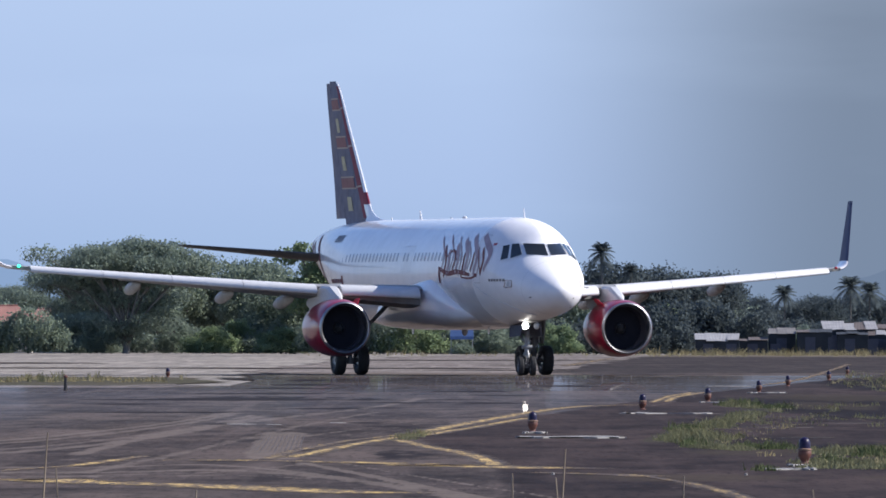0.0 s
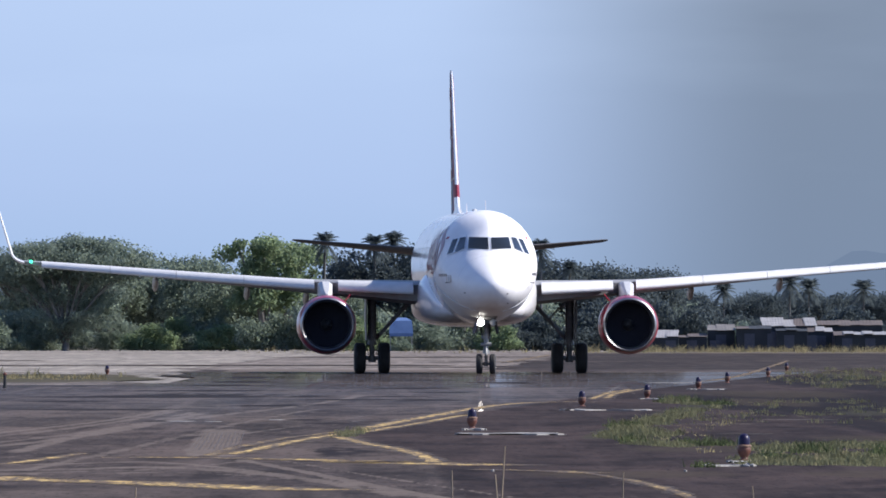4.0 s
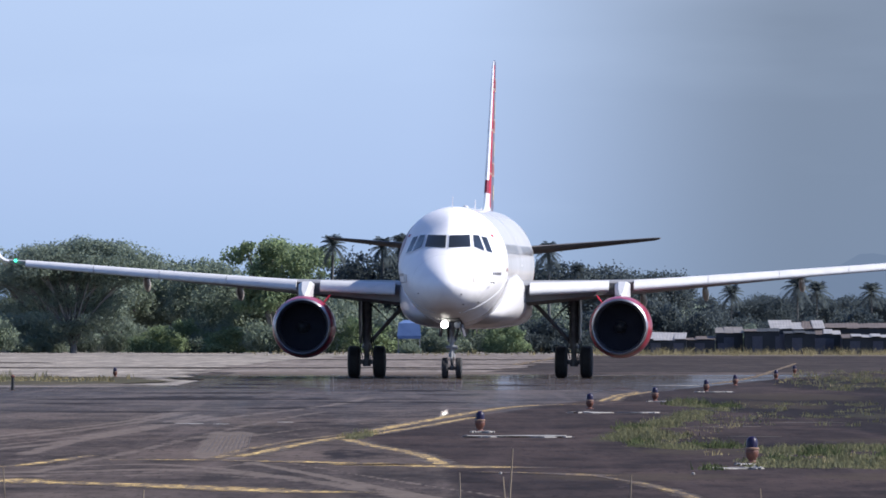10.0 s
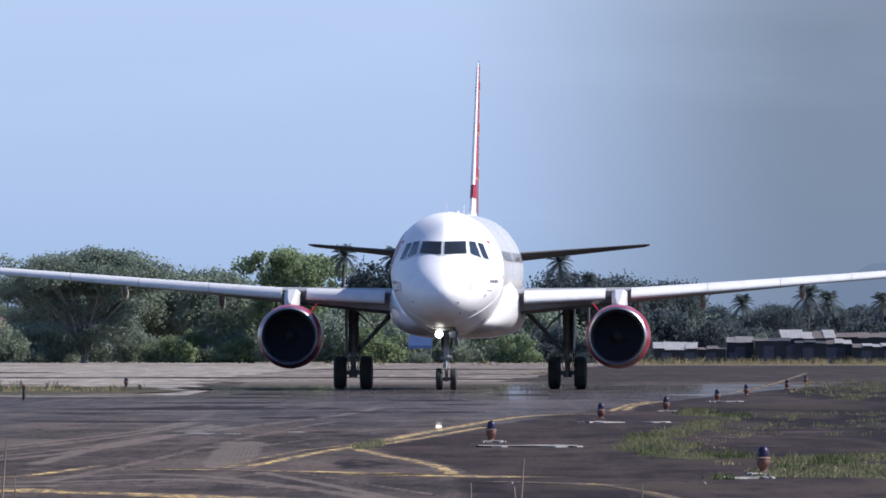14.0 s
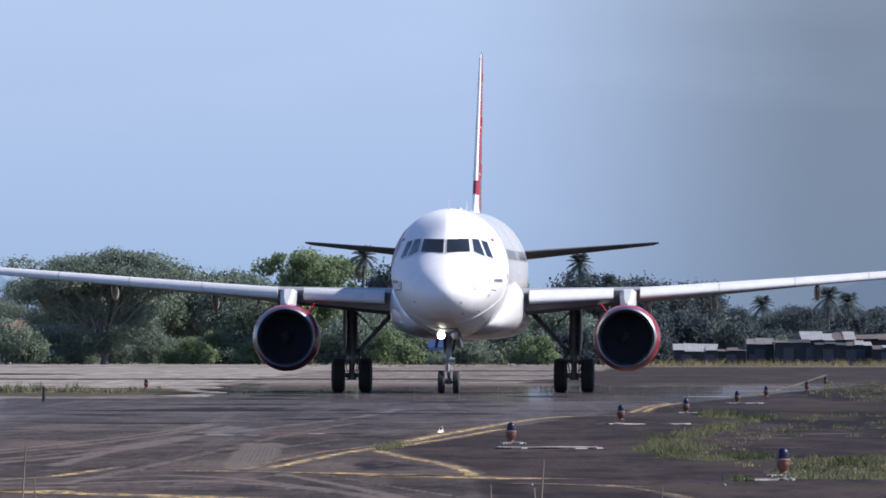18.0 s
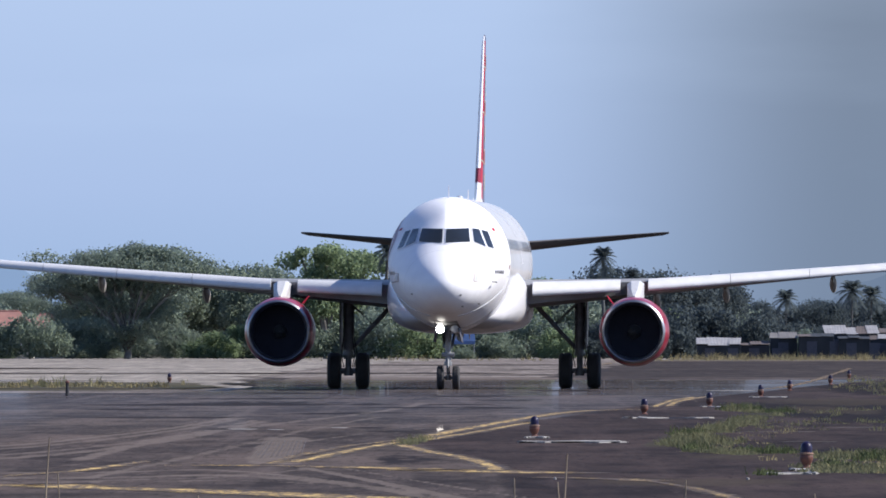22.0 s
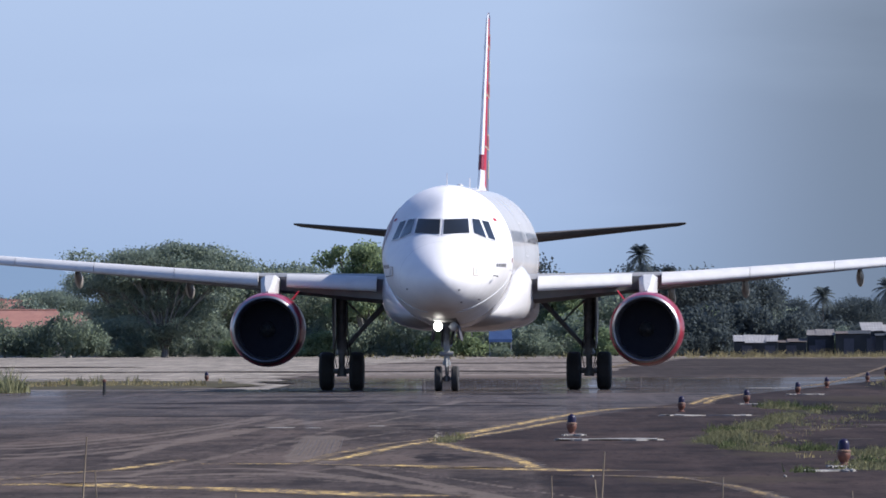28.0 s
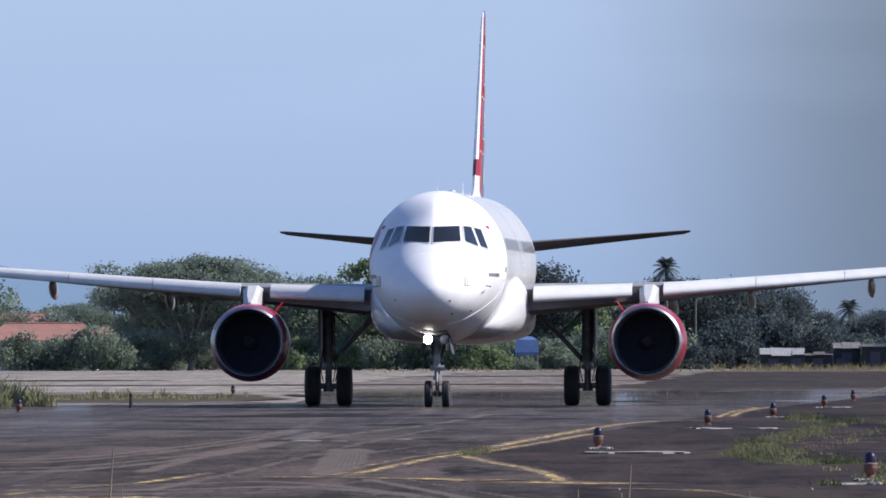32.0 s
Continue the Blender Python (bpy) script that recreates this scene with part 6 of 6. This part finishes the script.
# ---- houses and sheds by the field ----
def house(name, x, y, w, d, wall_h, roof_h, roof_mat, wall_mat, label, turn=0):
    h = base(name, label, "house", "buildings beyond the runway", pose(x, y, -0.04, 0, 0, turn))
    t = 0.2
    part("wall", join(block(0, -d / 2, wall_h / 2, w, t, wall_h), block(0, d / 2, wall_h / 2, w, t, wall_h), block(-w / 2 + t / 2, 0, wall_h / 2, t, d - t, wall_h), block(w / 2 - t / 2, 0, wall_h / 2, t, d - t, wall_h)), wall_mat, h, "", 0)
    e = 0.5
    part("roof", loft([[(-w / 2 - e, -d / 2 - e, wall_h), (w / 2 + e, -d / 2 - e, wall_h), (w / 2 + e, d / 2 + e, wall_h), (-w / 2 - e, d / 2 + e, wall_h)],
                       [(-w / 2 - e, -d / 2 - e, wall_h + 0.12), (w / 2 + e, -d / 2 - e, wall_h + 0.12), (w / 2 + e, d / 2 + e, wall_h + 0.12), (-w / 2 - e, d / 2 + e, wall_h + 0.12)],
                       [(-w / 2 + w * 0.14, -0.05, wall_h + roof_h), (w / 2 - w * 0.14, -0.05, wall_h + roof_h), (w / 2 - w * 0.14, 0.05, wall_h + roof_h), (-w / 2 + w * 0.14, 0.05, wall_h + roof_h)]]), roof_mat, h, "", 0)
    part("ridge_cap", tube([(-w / 2 + w * 0.14, 0, wall_h + roof_h + 0.02), (w / 2 - w * 0.14, 0, wall_h + roof_h + 0.02)], 0.09, 6), roof_mat, h)
    k = max(2, int(w / 2.6))
    for i in range(k):
        wx = -w / 2 + w * (i + 0.5) / k
        win = part("window", block(wx, -d / 2 - t / 2 - 0.02, wall_h * 0.55, 1.0, 0.06, 1.1), M["frame"], h, "", 0)
        part("pane", block(wx, -d / 2 - t / 2 - 0.055, wall_h * 0.55, 0.84, 0.03, 0.94), M["glass"], win, "", 0)
    return h


house("house", -41.4, 1372, 9.0, 6, 2.4, 1.5, M["roof_tile"], M["wall_cream"], "cream house with red clay roof behind bushes")
house("house", -44.5, 1440, 7.0, 6, 3.0, 1.9, M["roof_tile"], M["wall_cream"], "cream house with tall red clay roof")
house("house", -34.6, 1396, 7.0, 6, 2.5, 1.2, M["roof_tile"], M["wall_cream"], "cream house with red roof half hidden by trees")


def shed(x0, x1, y, eaves, ridge, depth, roof_mat, label, seed):
    """A low dark shed under loose overlapping roof sheets that slope down towards the field."""
    w = x1 - x0
    h = base("shed", label, "shed", "buildings beyond the runway", pose((x0 + x1) / 2, y, -0.04))
    part("wall", join(block(0, -depth / 2, eaves / 2, w, 0.15, eaves), block(0, depth / 2, ridge / 2, w, 0.15, ridge), block(-w / 2 + 0.08, 0, eaves / 2, 0.15, depth - 0.15, eaves), block(w / 2 - 0.08, 0, eaves / 2, 0.15, depth - 0.15, eaves)), M["wall_dark"], h, "", 0)
    for k in range(max(2, int(w / 1.8))):
        px = -w / 2 + 0.5 + 1.8 * k
        part("doorway", block(px + 0.5, -depth / 2 - 0.09, eaves * 0.42, 0.8, 0.03, eaves * 0.8), M["duct"], h, "", 0)
    rnd = random.Random(seed)
    many = max(3, int(w / 0.75))
    slope = math.degrees(math.atan2(ridge - eaves, depth + 0.6))
    for i in range(many):
        sx = w / many * 1.12
        run = (depth + 0.6) * rnd.uniform(0.86, 1.0)
        tilt = pose(-w / 2 + w * (i + 0.5) / many, rnd.uniform(-0.15, 0.15), (eaves + ridge) / 2 + 0.05 + 0.03 * (i % 2) + rnd.uniform(-0.04, 0.05), slope + rnd.uniform(-1.0, 1.0), rnd.uniform(-1.6, 1.6), rnd.uniform(-2, 2))
        v, f = [], []
        for r in range(9):
            z = 0.006 * (1 if r % 2 else -1)
            v += [(-sx / 2 + sx * r / 8, -run / 2, z), (-sx / 2 + sx * r / 8, run / 2, z), (-sx / 2 + sx * r / 8, -run / 2, z - 0.02), (-sx / 2 + sx * r / 8, run / 2, z - 0.02)]
        for r in range(8):
            a, b = 4 * r, 4 * r + 4
            f += [(a, b, b + 1, a + 1), (a + 2, a + 3, b + 3, b + 2), (a, a + 2, b + 2, b), (a + 1, b + 1, b + 3, a + 3)]
        part("roof_sheet", moved((v, f), tilt), roof_mat if rnd.random() < 0.85 else M["roof_rust"], h, "", 0)
    return h


shed(16.9, 20.3, 1300, 1.10, 1.70, 4.0, M["roof_metal"], "small low shed with pale sheet-metal roof", 1)
shed(20.4, 22.6, 1302, 1.10, 1.35, 3.0, M["roof_rust"], "low dark lean-to with rusted roof", 2)
shed(22.7, 24.8, 1303, 1.65, 2.10, 3.0, M["roof_tan"], "small dark shed with dull tan roof", 3)
shed(24.9, 27.6, 1301, 1.75, 2.00, 3.0, M["wall_dark"], "dark shed with dark sheet roof", 4)
shed(27.0, 31.2, 1306, 1.95, 2.62, 4.0, M["roof_metal"], "dark shed with wide bright sheet-metal roof", 5)
shed(28.0, 30.4, 1300, 1.60, 1.80, 2.0, M["wall_dark"], "dark lean-to before the wide shed", 6)
shed(31.4, 36.5, 1308, 2.00, 2.45, 4.0, M["roof_rust"], "long shed with dark rusted sheet roof", 7)
shed(30.5, 32.4, 1301, 1.55, 1.95, 2.0, M["roof_metal"], "small lean-to with pale roof", 8)
shed(32.5, 38.5, 1299, 1.30, 1.58, 3.0, M["roof_metal"], "long low lean-to with narrow pale roof", 9)
shed(37.0, 44.0, 1310, 1.90, 2.40, 4.0, M["roof_rust"], "long shed with rusted sheet roof", 10)
tarp = base("tarpaulin", "blue tarpaulin shelter at the edge of the field", "tarpaulin", "", pose(-1.4, 1322, -0.04))
part("sheet", loft([[(-0.9, -1, 1.2), (0.9, -1, 1.2), (0.9, 1, 1.2), (-0.9, 1, 1.2)], [(-0.95, -1.05, 1.45), (0.95, -1.05, 1.45), (0.95, 1.05, 1.45), (-0.95, 1.05, 1.45)], [(-0.85, -0.8, 2.45), (0.85, -0.8, 2.45), (0.85, 0.8, 2.45), (-0.85, 0.8, 2.45)], [(-0.4, -0.3, 2.7), (0.4, -0.3, 2.7), (0.4, 0.3, 2.7), (-0.4, 0.3, 2.7)]]), M["blue_tarp"], tarp, "", 0)
for px in (-0.85, 0.85):
    for py in (-0.95, 0.95):
        part("pole", tube([(px, py, 0), (px, py, 1.25)], 0.04, 6), M["steel"], tarp)


# ---- taxiway edge lamps and their concrete pads ----
def edge_lamp():
    lamp = base("edge_lamp", "short taxiway edge lamp with blue glass dome and orange body", "taxiway lamp", "taxiway edge lamps")
    part("foot", turned([(0.002, 0.0), (0.085, 0.0), (0.085, 0.015), (0.05, 0.028), (0.045, 0.05)], axis="z", n=20), M["edge_orange"], lamp)
    part("body", turned([(0.045, 0.045), (0.055, 0.06), (0.075, 0.10), (0.085, 0.13), (0.085, 0.165), (0.078, 0.18)], axis="z", n=22), M["edge_orange"], lamp, "weathered orange lamp body")
    part("collar", turned([(0.079, 0.178), (0.092, 0.182), (0.092, 0.198), (0.072, 0.205)], axis="z", n=22), M["edge_band"], lamp, "pale clamp ring")
    part("dome", turned([(0.072, 0.204), (0.072, 0.27), (0.062, 0.31), (0.038, 0.335), (0.003, 0.345)], axis="z", n=22), M["edge_blue"], lamp, "deep blue glass dome")
    return lamp


def pad(x, y, w, d, seed):
    """A cast slab with a chipped, uneven rim."""
    rnd = random.Random(seed)
    n = 40
    rim = []
    for k in range(n):
        a = 2 * math.pi * k / n
        c, s = math.cos(a), math.sin(a)
        rim.append((x + w / 2 * math.copysign(abs(c) ** 0.35, c) * rnd.uniform(0.86, 1.06), y + d / 2 * math.copysign(abs(s) ** 0.45, s) * rnd.uniform(0.45, 1.15)))
    top = [(px, py, 0.022 + rnd.uniform(-0.010, 0.012)) for px, py in rim]
    low = [(px * 1.0, py, -0.02) for px, py in rim]
    return piece("concrete_pad", loft([low, top]), M["concrete"], "chipped pale concrete slab round a lamp foot", "concrete pad", "lamp pads", smooth=0)


LAMPS = [(4.06, 207.1, 3.75, 201.6, 0.68, 2.4), (0.88, 273.8, 1.44, 262.0, 1.70, 2.6), (3.53, 359.0, 3.86, 341.5, 1.86, 2.0), (5.51, 400.5, 5.7, 397, 0.9, 1.2), (7.85, 466.0, 8.0, 461, 1.1, 1.2),
         (9.69, 521.1, 0, 0, 0, 0), (12.44, 591.0, 0, 0, 0, 0), (14.92, 673.1, 0, 0, 0, 0), (-11.6, 618, 0, 0, 0, 0), (-14.09, 444.6, 0, 0, 0, 0)]
first_lamp = None
for k, (x, y, px, py, pw, pd) in enumerate(LAMPS):
    on_pad = k in (0, 1)
    m = pose(x, y, 0.018 if on_pad else 0.0, 0, 0, 40 * k)
    if first_lamp is None:
        first_lamp = edge_lamp()
        first_lamp.matrix_basis = m
    else:
        copy_thing(first_lamp, m)
    if pw:
        pad(px, py, pw, pd, 200 + k)
for k, (x, y, w, d) in enumerate([(4.05, 206.8, 0.42, 1.2), (0.92, 273.6, 0.40, 1.4)]):
    pad(x, y, w, d, 230 + k)


# a slim dark marker stake in the verge
stake = base("marker_stake", "slim dark marker stake with a small cap standing in the verge", "marker stake", "", pose(-11.82, 474.0, 0.0))
part("shaft", tube([(0, 0, -0.02), (0.004, 0, 0.2), (0, 0, 0.36)], [0.055, 0.045, 0.04], 8), M["rubber"], stake)
part("cap", turned([(0.04, 0.355), (0.062, 0.37), (0.062, 0.41), (0.03, 0.435), (0.003, 0.44)], axis="z", n=12), M["edge_orange"], stake, "rusty brown cap")


# ---- grass ----
def tufts(seed, spots, blades, high, wide):
    """Blades of grass in many tufts: spots are (x, y) places."""
    rnd = np.random.RandomState(seed)
    S = np.repeat(np.array(spots), blades, axis=0)
    n = len(S)
    p = np.zeros((n, 3))
    p[:, :2] = S + rnd.normal(size=(n, 2)) * np.array([0.07, 0.45])
    p[:, 2] = 0.005
    h = high * (0.35 + 0.65 * rnd.rand(n)) * np.repeat(0.4 + 1.5 * rnd.rand(len(spots)) ** 2.2, blades)
    a = rnd.rand(n) * 2 * np.pi
    side = np.stack([np.cos(a), np.sin(a), np.zeros(n)], 1) * wide
    lean = np.stack([rnd.normal(size=n) * 0.35, rnd.normal(size=n) * 0.35, np.ones(n)], 1) * h[:, None]
    mid = lean * 0.55
    mid[:, :2] *= 0.6
    v = np.stack([p - side, p + side, p + mid + side * 0.7, p + lean, p + mid - side * 0.7], 1).reshape(-1, 3)
    i = np.arange(n)[:, None] * 5
    return v.tolist(), np.hstack([i, i + 1, i + 2, i + 3, i + 4]).tolist()


def scatter(seed, count, corners, clump=0.0):
    """Random places within a four-cornered field; clump leaves bare gaps."""
    rnd = random.Random(seed)
    out = []
    (a, b, c, d) = [Vector((*q, 0)) for q in corners]
    while len(out) < count:
        u, w = rnd.random(), rnd.random()
        p = (a * (1 - u) + b * u) * (1 - w) + (d * (1 - u) + c * u) * w
        if clump and noise.noise((p.x * 1.1, p.y * 0.07, seed)) + 0.6 * noise.noise((p.x * 3.7, p.y * 0.25, seed + 3)) < clump - 0.42:
            continue
        out.append((p.x, p.y))
    return out


GRASS = [
    ("grass", 1, 2100, [(4.0, 203), (10, 194), (11, 258), (4.3, 236)], 0.44, 0.055, 16),
    ("straw", 13, 150, [(3.7, 200), (10, 194), (11, 236), (3.9, 230)], 0.42, 0.062, 9),
    ("grass", 2, 240, [(3.0, 240), (3.7, 233), (4.6, 244), (3.3, 250)], 0.44, 0.050, 14),
    ("grass", 3, 240, [(2.75, 255), (3.15, 248), (3.75, 276), (3.4, 283)], 0.42, 0.070, 22),
    ("grass", 15, 230, [(3.35, 278), (3.85, 274), (6.7, 364), (6.1, 373)], 0.46, 0.070, 20),
    ("straw", 4, 60, [(3.0, 246), (4.2, 240), (6.6, 330), (4.2, 320)], 0.46, 0.07, 8),
    ("grass", 17, 46, [(3.0, 252), (3.6, 246), (4.2, 266), (3.5, 276)], 0.2, 0.12, 26),
    ("grass", 18, 60, [(4.6, 205), (9.5, 198), (10.0, 230), (5.0, 226)], 0.2, 0.10, 26),
    ("grass", 16, 60, [(5.55, 372), (6.15, 372), (6.2, 386), (5.6, 386)], 0.1, 0.12, 12),
    ("grass", 5, 160, [(4.8, 290), (9, 290), (12, 390), (6.0, 380)], 0.50, 0.075, 10),
    ("grass", 6, 60, [(-1.36, 256), (-1.02, 256), (-0.80, 282), (-1.14, 282)], 0.2, 0.05, 12),
    ("straw", 7, 420, [(10.5, 505), (30, 480), (45, 800), (15, 670)], 0.45, 0.11, 6),
    ("grass", 8, 1500, [(10.3, 470), (36, 470), (50, 850), (15.6, 700)], 0.42, 0.14, 10),
    ("grass", 9, 260, [(-36, 550), (-14.5, 552), (-13.0, 590), (-42, 592)], 0.5, 0.24, 9),
    ("straw", 10, 260, [(-20, 548), (-10.5, 552), (-10, 585), (-22, 600)], 0.5, 0.16, 8),
    ("tall_grass", 11, 620, [(-24, 470), (-15.2, 474), (-14.6, 492), (-26, 492)], 0.42, 0.60, 26),
    *[("grass_dark", 30 + k, many, [(x - w, y - d), (x + w, y - d), (x + w, y + d), (x - w, y + d)], 0.0, high, 16)
      for k, (x, y, w, d, many, high) in enumerate([(5.94, 379, 0.42, 4, 70, 0.13), (3.5, 283, 0.22, 4, 40, 0.10), (3.17, 244, 0.13, 3, 26, 0.10), (4.2, 240, 0.3, 4, 40, 0.09), (3.45, 201, 0.10, 2, 20, 0.09),
                                                     (5.3, 226, 0.25, 5, 46, 0.12), (6.3, 218, 0.3, 4, 46, 0.12), (7.4, 232, 0.4, 5, 50, 0.10), (4.6, 215, 0.2, 4, 24, 0.09), (8.6, 222, 0.4, 5, 50, 0.11), (6.6, 370, 0.3, 4, 30, 0.10)])],
    ("straw", 19, 900, [(13, 1262), (46, 1262), (46, 1296), (13, 1296)], 0.25, 0.42, 8),
    ("straw", 14, 420, [(-12, 1180), (110, 1190), (120, 1290), (-14, 1290)], 0.5, 0.4, 6),
]
for mat, seed, count, field, clump, high, blades in GRASS:
    piece("grass", tufts(seed, scatter(seed, count, field, clump), blades, high, 0.008 if high < 0.15 else 0.016), M[mat],
          "patchy green grass growing through the pavement" if mat != "straw" else "thin dry straw-coloured grass", "grass", kind="stuff", smooth=0)
# tall dry stalks near the camera
for k, (x, y, h) in enumerate([(-2.52, 95, 1.08), (-2.44, 97, 0.86), (0.20, 96, 0.84), (0.456, 96, 0.98), (0.50, 98, 0.80), (1.18, 97, 0.82), (-1.66, 96, 0.74), (2.0, 97, 0.74), (-3.1, 96, 0.80)]):
    s = base("grass_stalk", "tall thin dry grass stalk near the camera", "grass stalk", "dry stalks", pose(x, y, 0, 0, 0, 50 * k))
    lean = 0.05 * (-1) ** k
    part("stem", tube([(0, 0, -0.02), (lean * 0.3, 0, h * 0.5), (lean, 0, h)], [0.008, 0.007, 0.004], 5), M["stalk"], s)
    part("blade", ([(0, 0, 0), (0.012, 0, 0), (0.05, 0.02, h * 0.45), (-0.02, 0, h * 0.30)], [(0, 1, 2), (0, 2, 3)]), M["stalk"], s, "", 0)

# small pale scraps on the pavement
for k, (x, y) in enumerate([(0.86, 193.5), (3.1, 193.0)]):
    piece("pebble", moved(turned([(0.003, 0.03), (0.015, 0.028), (0.022, 0.012), (0.02, 0.0)], axis="z", n=9), pose(x, y, 0, 12 * k, 0, 40 * k)), M["concrete"], "small pale stone lying on the asphalt", "stone", "stones on the asphalt")
# shallow pale puddles of fresh patching
for k, (x, y, w, d) in enumerate([(-4.3, 300, 0.50, 1.6), (-2.6, 305, 0.30, 1.4), (-3.7, 299, 0.30, 1.0), (6.4, 640, 2.6, 4), (9.6, 655, 2.2, 4), (2.2, 640, 1.8, 3), (6.1, 330, 1.0, 1.0), (7.0, 306, 1.5, 1.2), (8.6, 270, 1.2, 0.9), (5.2, 264, 0.9, 0.8), (4.6, 342, 0.8, 1.0), (7.86, 521.5, 1.5, 4.0), (5.15, 292, 1.4, 1.0)]):
    rim = [(x + w / 2 * math.cos(a) * (1 + 0.25 * noise.noise((a, k, 0))), y + d / 2 * math.sin(a)) for a in [2 * math.pi * q / 18 for q in range(18)]]
    piece("pale_patch", sheet(rim, 0.006), M["concrete"] if k < 3 or k == 11 else M["dust"], "pale worn patch on the asphalt", "patch", "pale patches on the asphalt", kind="structure", smooth=0)


# ---- the swallow that crosses the view ----
swallow = base("swallow", "small dark swallow in fast low flight", "bird")
part("body", loft([[(y_ * 0 + r * math.cos(q * math.pi / 5), u, r * 0.9 * math.sin(q * math.pi / 5)) for q in range(10)] for y_, (u, r) in enumerate(((-0.085, 0.004), (-0.075, 0.014), (-0.05, 0.022), (-0.01, 0.027), (0.04, 0.020), (0.08, 0.009)))]), M["feather_pale"], swallow)
part("tail", ([(0, 0.07, 0), (-0.012, 0.08, 0.001), (-0.035, 0.16, 0.002), (0, 0.11, 0.001), (0.035, 0.16, 0.002), (0.012, 0.08, 0.001), (0, 0.07, -0.004), (0, 0.11, -0.003)],
              [(0, 1, 2, 3), (0, 3, 4, 5), (6, 7, 2, 1), (6, 5, 4, 7)]), M["feather"], swallow, "", 0)
part("beak", turned([(0.008, 0.0), (0.001, -0.018)], (0, -0.083, 0.0), "y", 6), M["feather"], swallow)
WINGS = []
for side in SIDES:
    w = part("wing", both(loft([[(0.0, -0.035, 0.004), (0.0, 0.035, 0.004), (0.0, 0.0, -0.004)], [(0.08, -0.045, 0.01), (0.08, 0.02, 0.01), (0.08, -0.01, 0.003)],
                                [(0.14, -0.025, 0.012), (0.14, 0.02, 0.012), (0.14, 0.0, 0.008)], [(0.19, 0.03, 0.01), (0.19, 0.042, 0.01), (0.19, 0.036, 0.008)]]), side), M["feather"], swallow, "", 0)
    w.location = (side * 0.015, -0.01, 0.008)
    WINGS.append((w, side))

# ---- what moves ----
# seconds, across, away, heading of the airliner's nose
TAXI = [
    (0, 3.17, 642.3, -15.20), (0.5, 3.44, 639.3, -13.51), (1, 3.56, 636.4, -11.81), (1.5, 3.58, 633.5, -10.12), (2, 3.50, 630.6, -8.49),
    (2.5, 3.37, 627.9, -6.86), (3, 3.19, 625.1, -5.23), (3.5, 2.98, 622.5, -3.72), (4, 2.75, 619.8, -2.44), (4.5, 2.51, 617.2, -1.33),
    (6.5, 1.62, 607.0, 2.00), (7, 1.43, 604.5, 2.39), (7.5, 1.25, 602.1, 2.75), (8, 1.10, 599.6, 3.04), (9, 0.83, 594.7, 3.30),
    (10, 0.63, 589.7, 3.14), (11, 0.47, 584.8, 2.81), (12, 0.33, 579.8, 2.55), (13, 0.21, 574.8, 2.41), (14, 0.10, 569.8, 2.28),
    (17, -0.32, 554.1, 2.16), (18, -0.49, 548.7, 2.17), (19, -0.67, 543.2, 2.19), (20, -0.86, 537.7, 2.21), (21, -1.05, 532.0, 2.23),
    (22, -1.25, 526.3, 2.25), (23, -1.44, 520.5, 2.27), (24, -1.62, 514.7, 2.28), (25, -1.80, 508.8, 2.30), (28, -2.34, 491.1, 2.35),
    (29, -2.55, 485.2, 2.36), (30, -2.77, 479.4, 2.38), (31, -3.02, 473.7, 2.39), (32, -3.27, 468.0, 2.40)]


def motions():
    walk(airliner, [(t, pose(x, y, 0, 0, 0, -a)) for t, x, y, a in TAXI])
    # wheels roll by the way travelled; the nose wheels steer into the turn
    ts = np.array([r[0] for r in TAXI])
    step = 1 / 15
    count = int(32 / step)
    for w, x, y, radius in WHEELS:
        nose = radius < 0.5
        roll, rows = 0.0, []
        for k in range(count + 1):
            t = k * step
            a, b, yaw = (float(np.interp(t, ts, [r[j] for r in TAXI])) for j in (1, 2, 3))
            if k:
                roll += math.hypot(a - last[0], b - last[1]) / radius
            turn = (yaw - last[2]) / step if k else 3.3
            last = (a, b, yaw)
            steer = math.degrees(math.atan(radians(turn) * 12.64 / 5.5)) if nose else 0.0
            spin = Matrix.Rotation(roll % (2 * math.pi), 4, "X")
            rows.append((t, pose(x, y, radius, 0, 0, -steer) @ spin))
        walk(w, rows)
    # each beacon turns once at every flash and then rests with its hood to the front
    for hood, z in BEACONS:
        rows = [(0.0, pose(0, 14.3, z, 0, 0, 180))]
        for flash in (0.6, 17.0, 29.0):
            rows += [(flash + 0.05 * k, pose(0, 14.3, z, 0, 0, -65 * k if abs(k) < 3 else 180)) for k in range(-3, 4)]
        walk(hood, rows + [(32.0, pose(0, 14.3, z, 0, 0, 180))])
    # the swallow waits far to one side, flies across and leaves
    fly = [(0.0, 40.0, 130, 3.0), (16.0, 14.0, 133, 3.0), (16.8, 3.02, 135, 2.55), (16.9, 2.44, 135, 2.42), (17.0, 1.37, 135, 2.17), (17.1, 0.32, 135, 1.95), (17.2, -0.72, 135, 1.75), (17.4, -2.78, 135, 1.35), (18.0, -9.5, 137, 1.3), (32.0, -140, 150, 9.0)]
    walk(swallow, [(t, pose(x, y, z, 0, 0, -48) @ pose(0, 0, 0, 6, -46, 0)) for t, x, y, z in fly])
    for w, side in WINGS:
        rows = []
        for t in [0.0] + [16.0 + 0.1 * k for k in range(21)] + [32.0]:
            lift = 4 + 24 * math.cos(2 * math.pi * (t - 16.8) * 3.1)
            rows.append((t, pose(side * 0.015, -0.01, 0.008, 0, -side * lift, 0)))
        walk(w, rows)


motions()
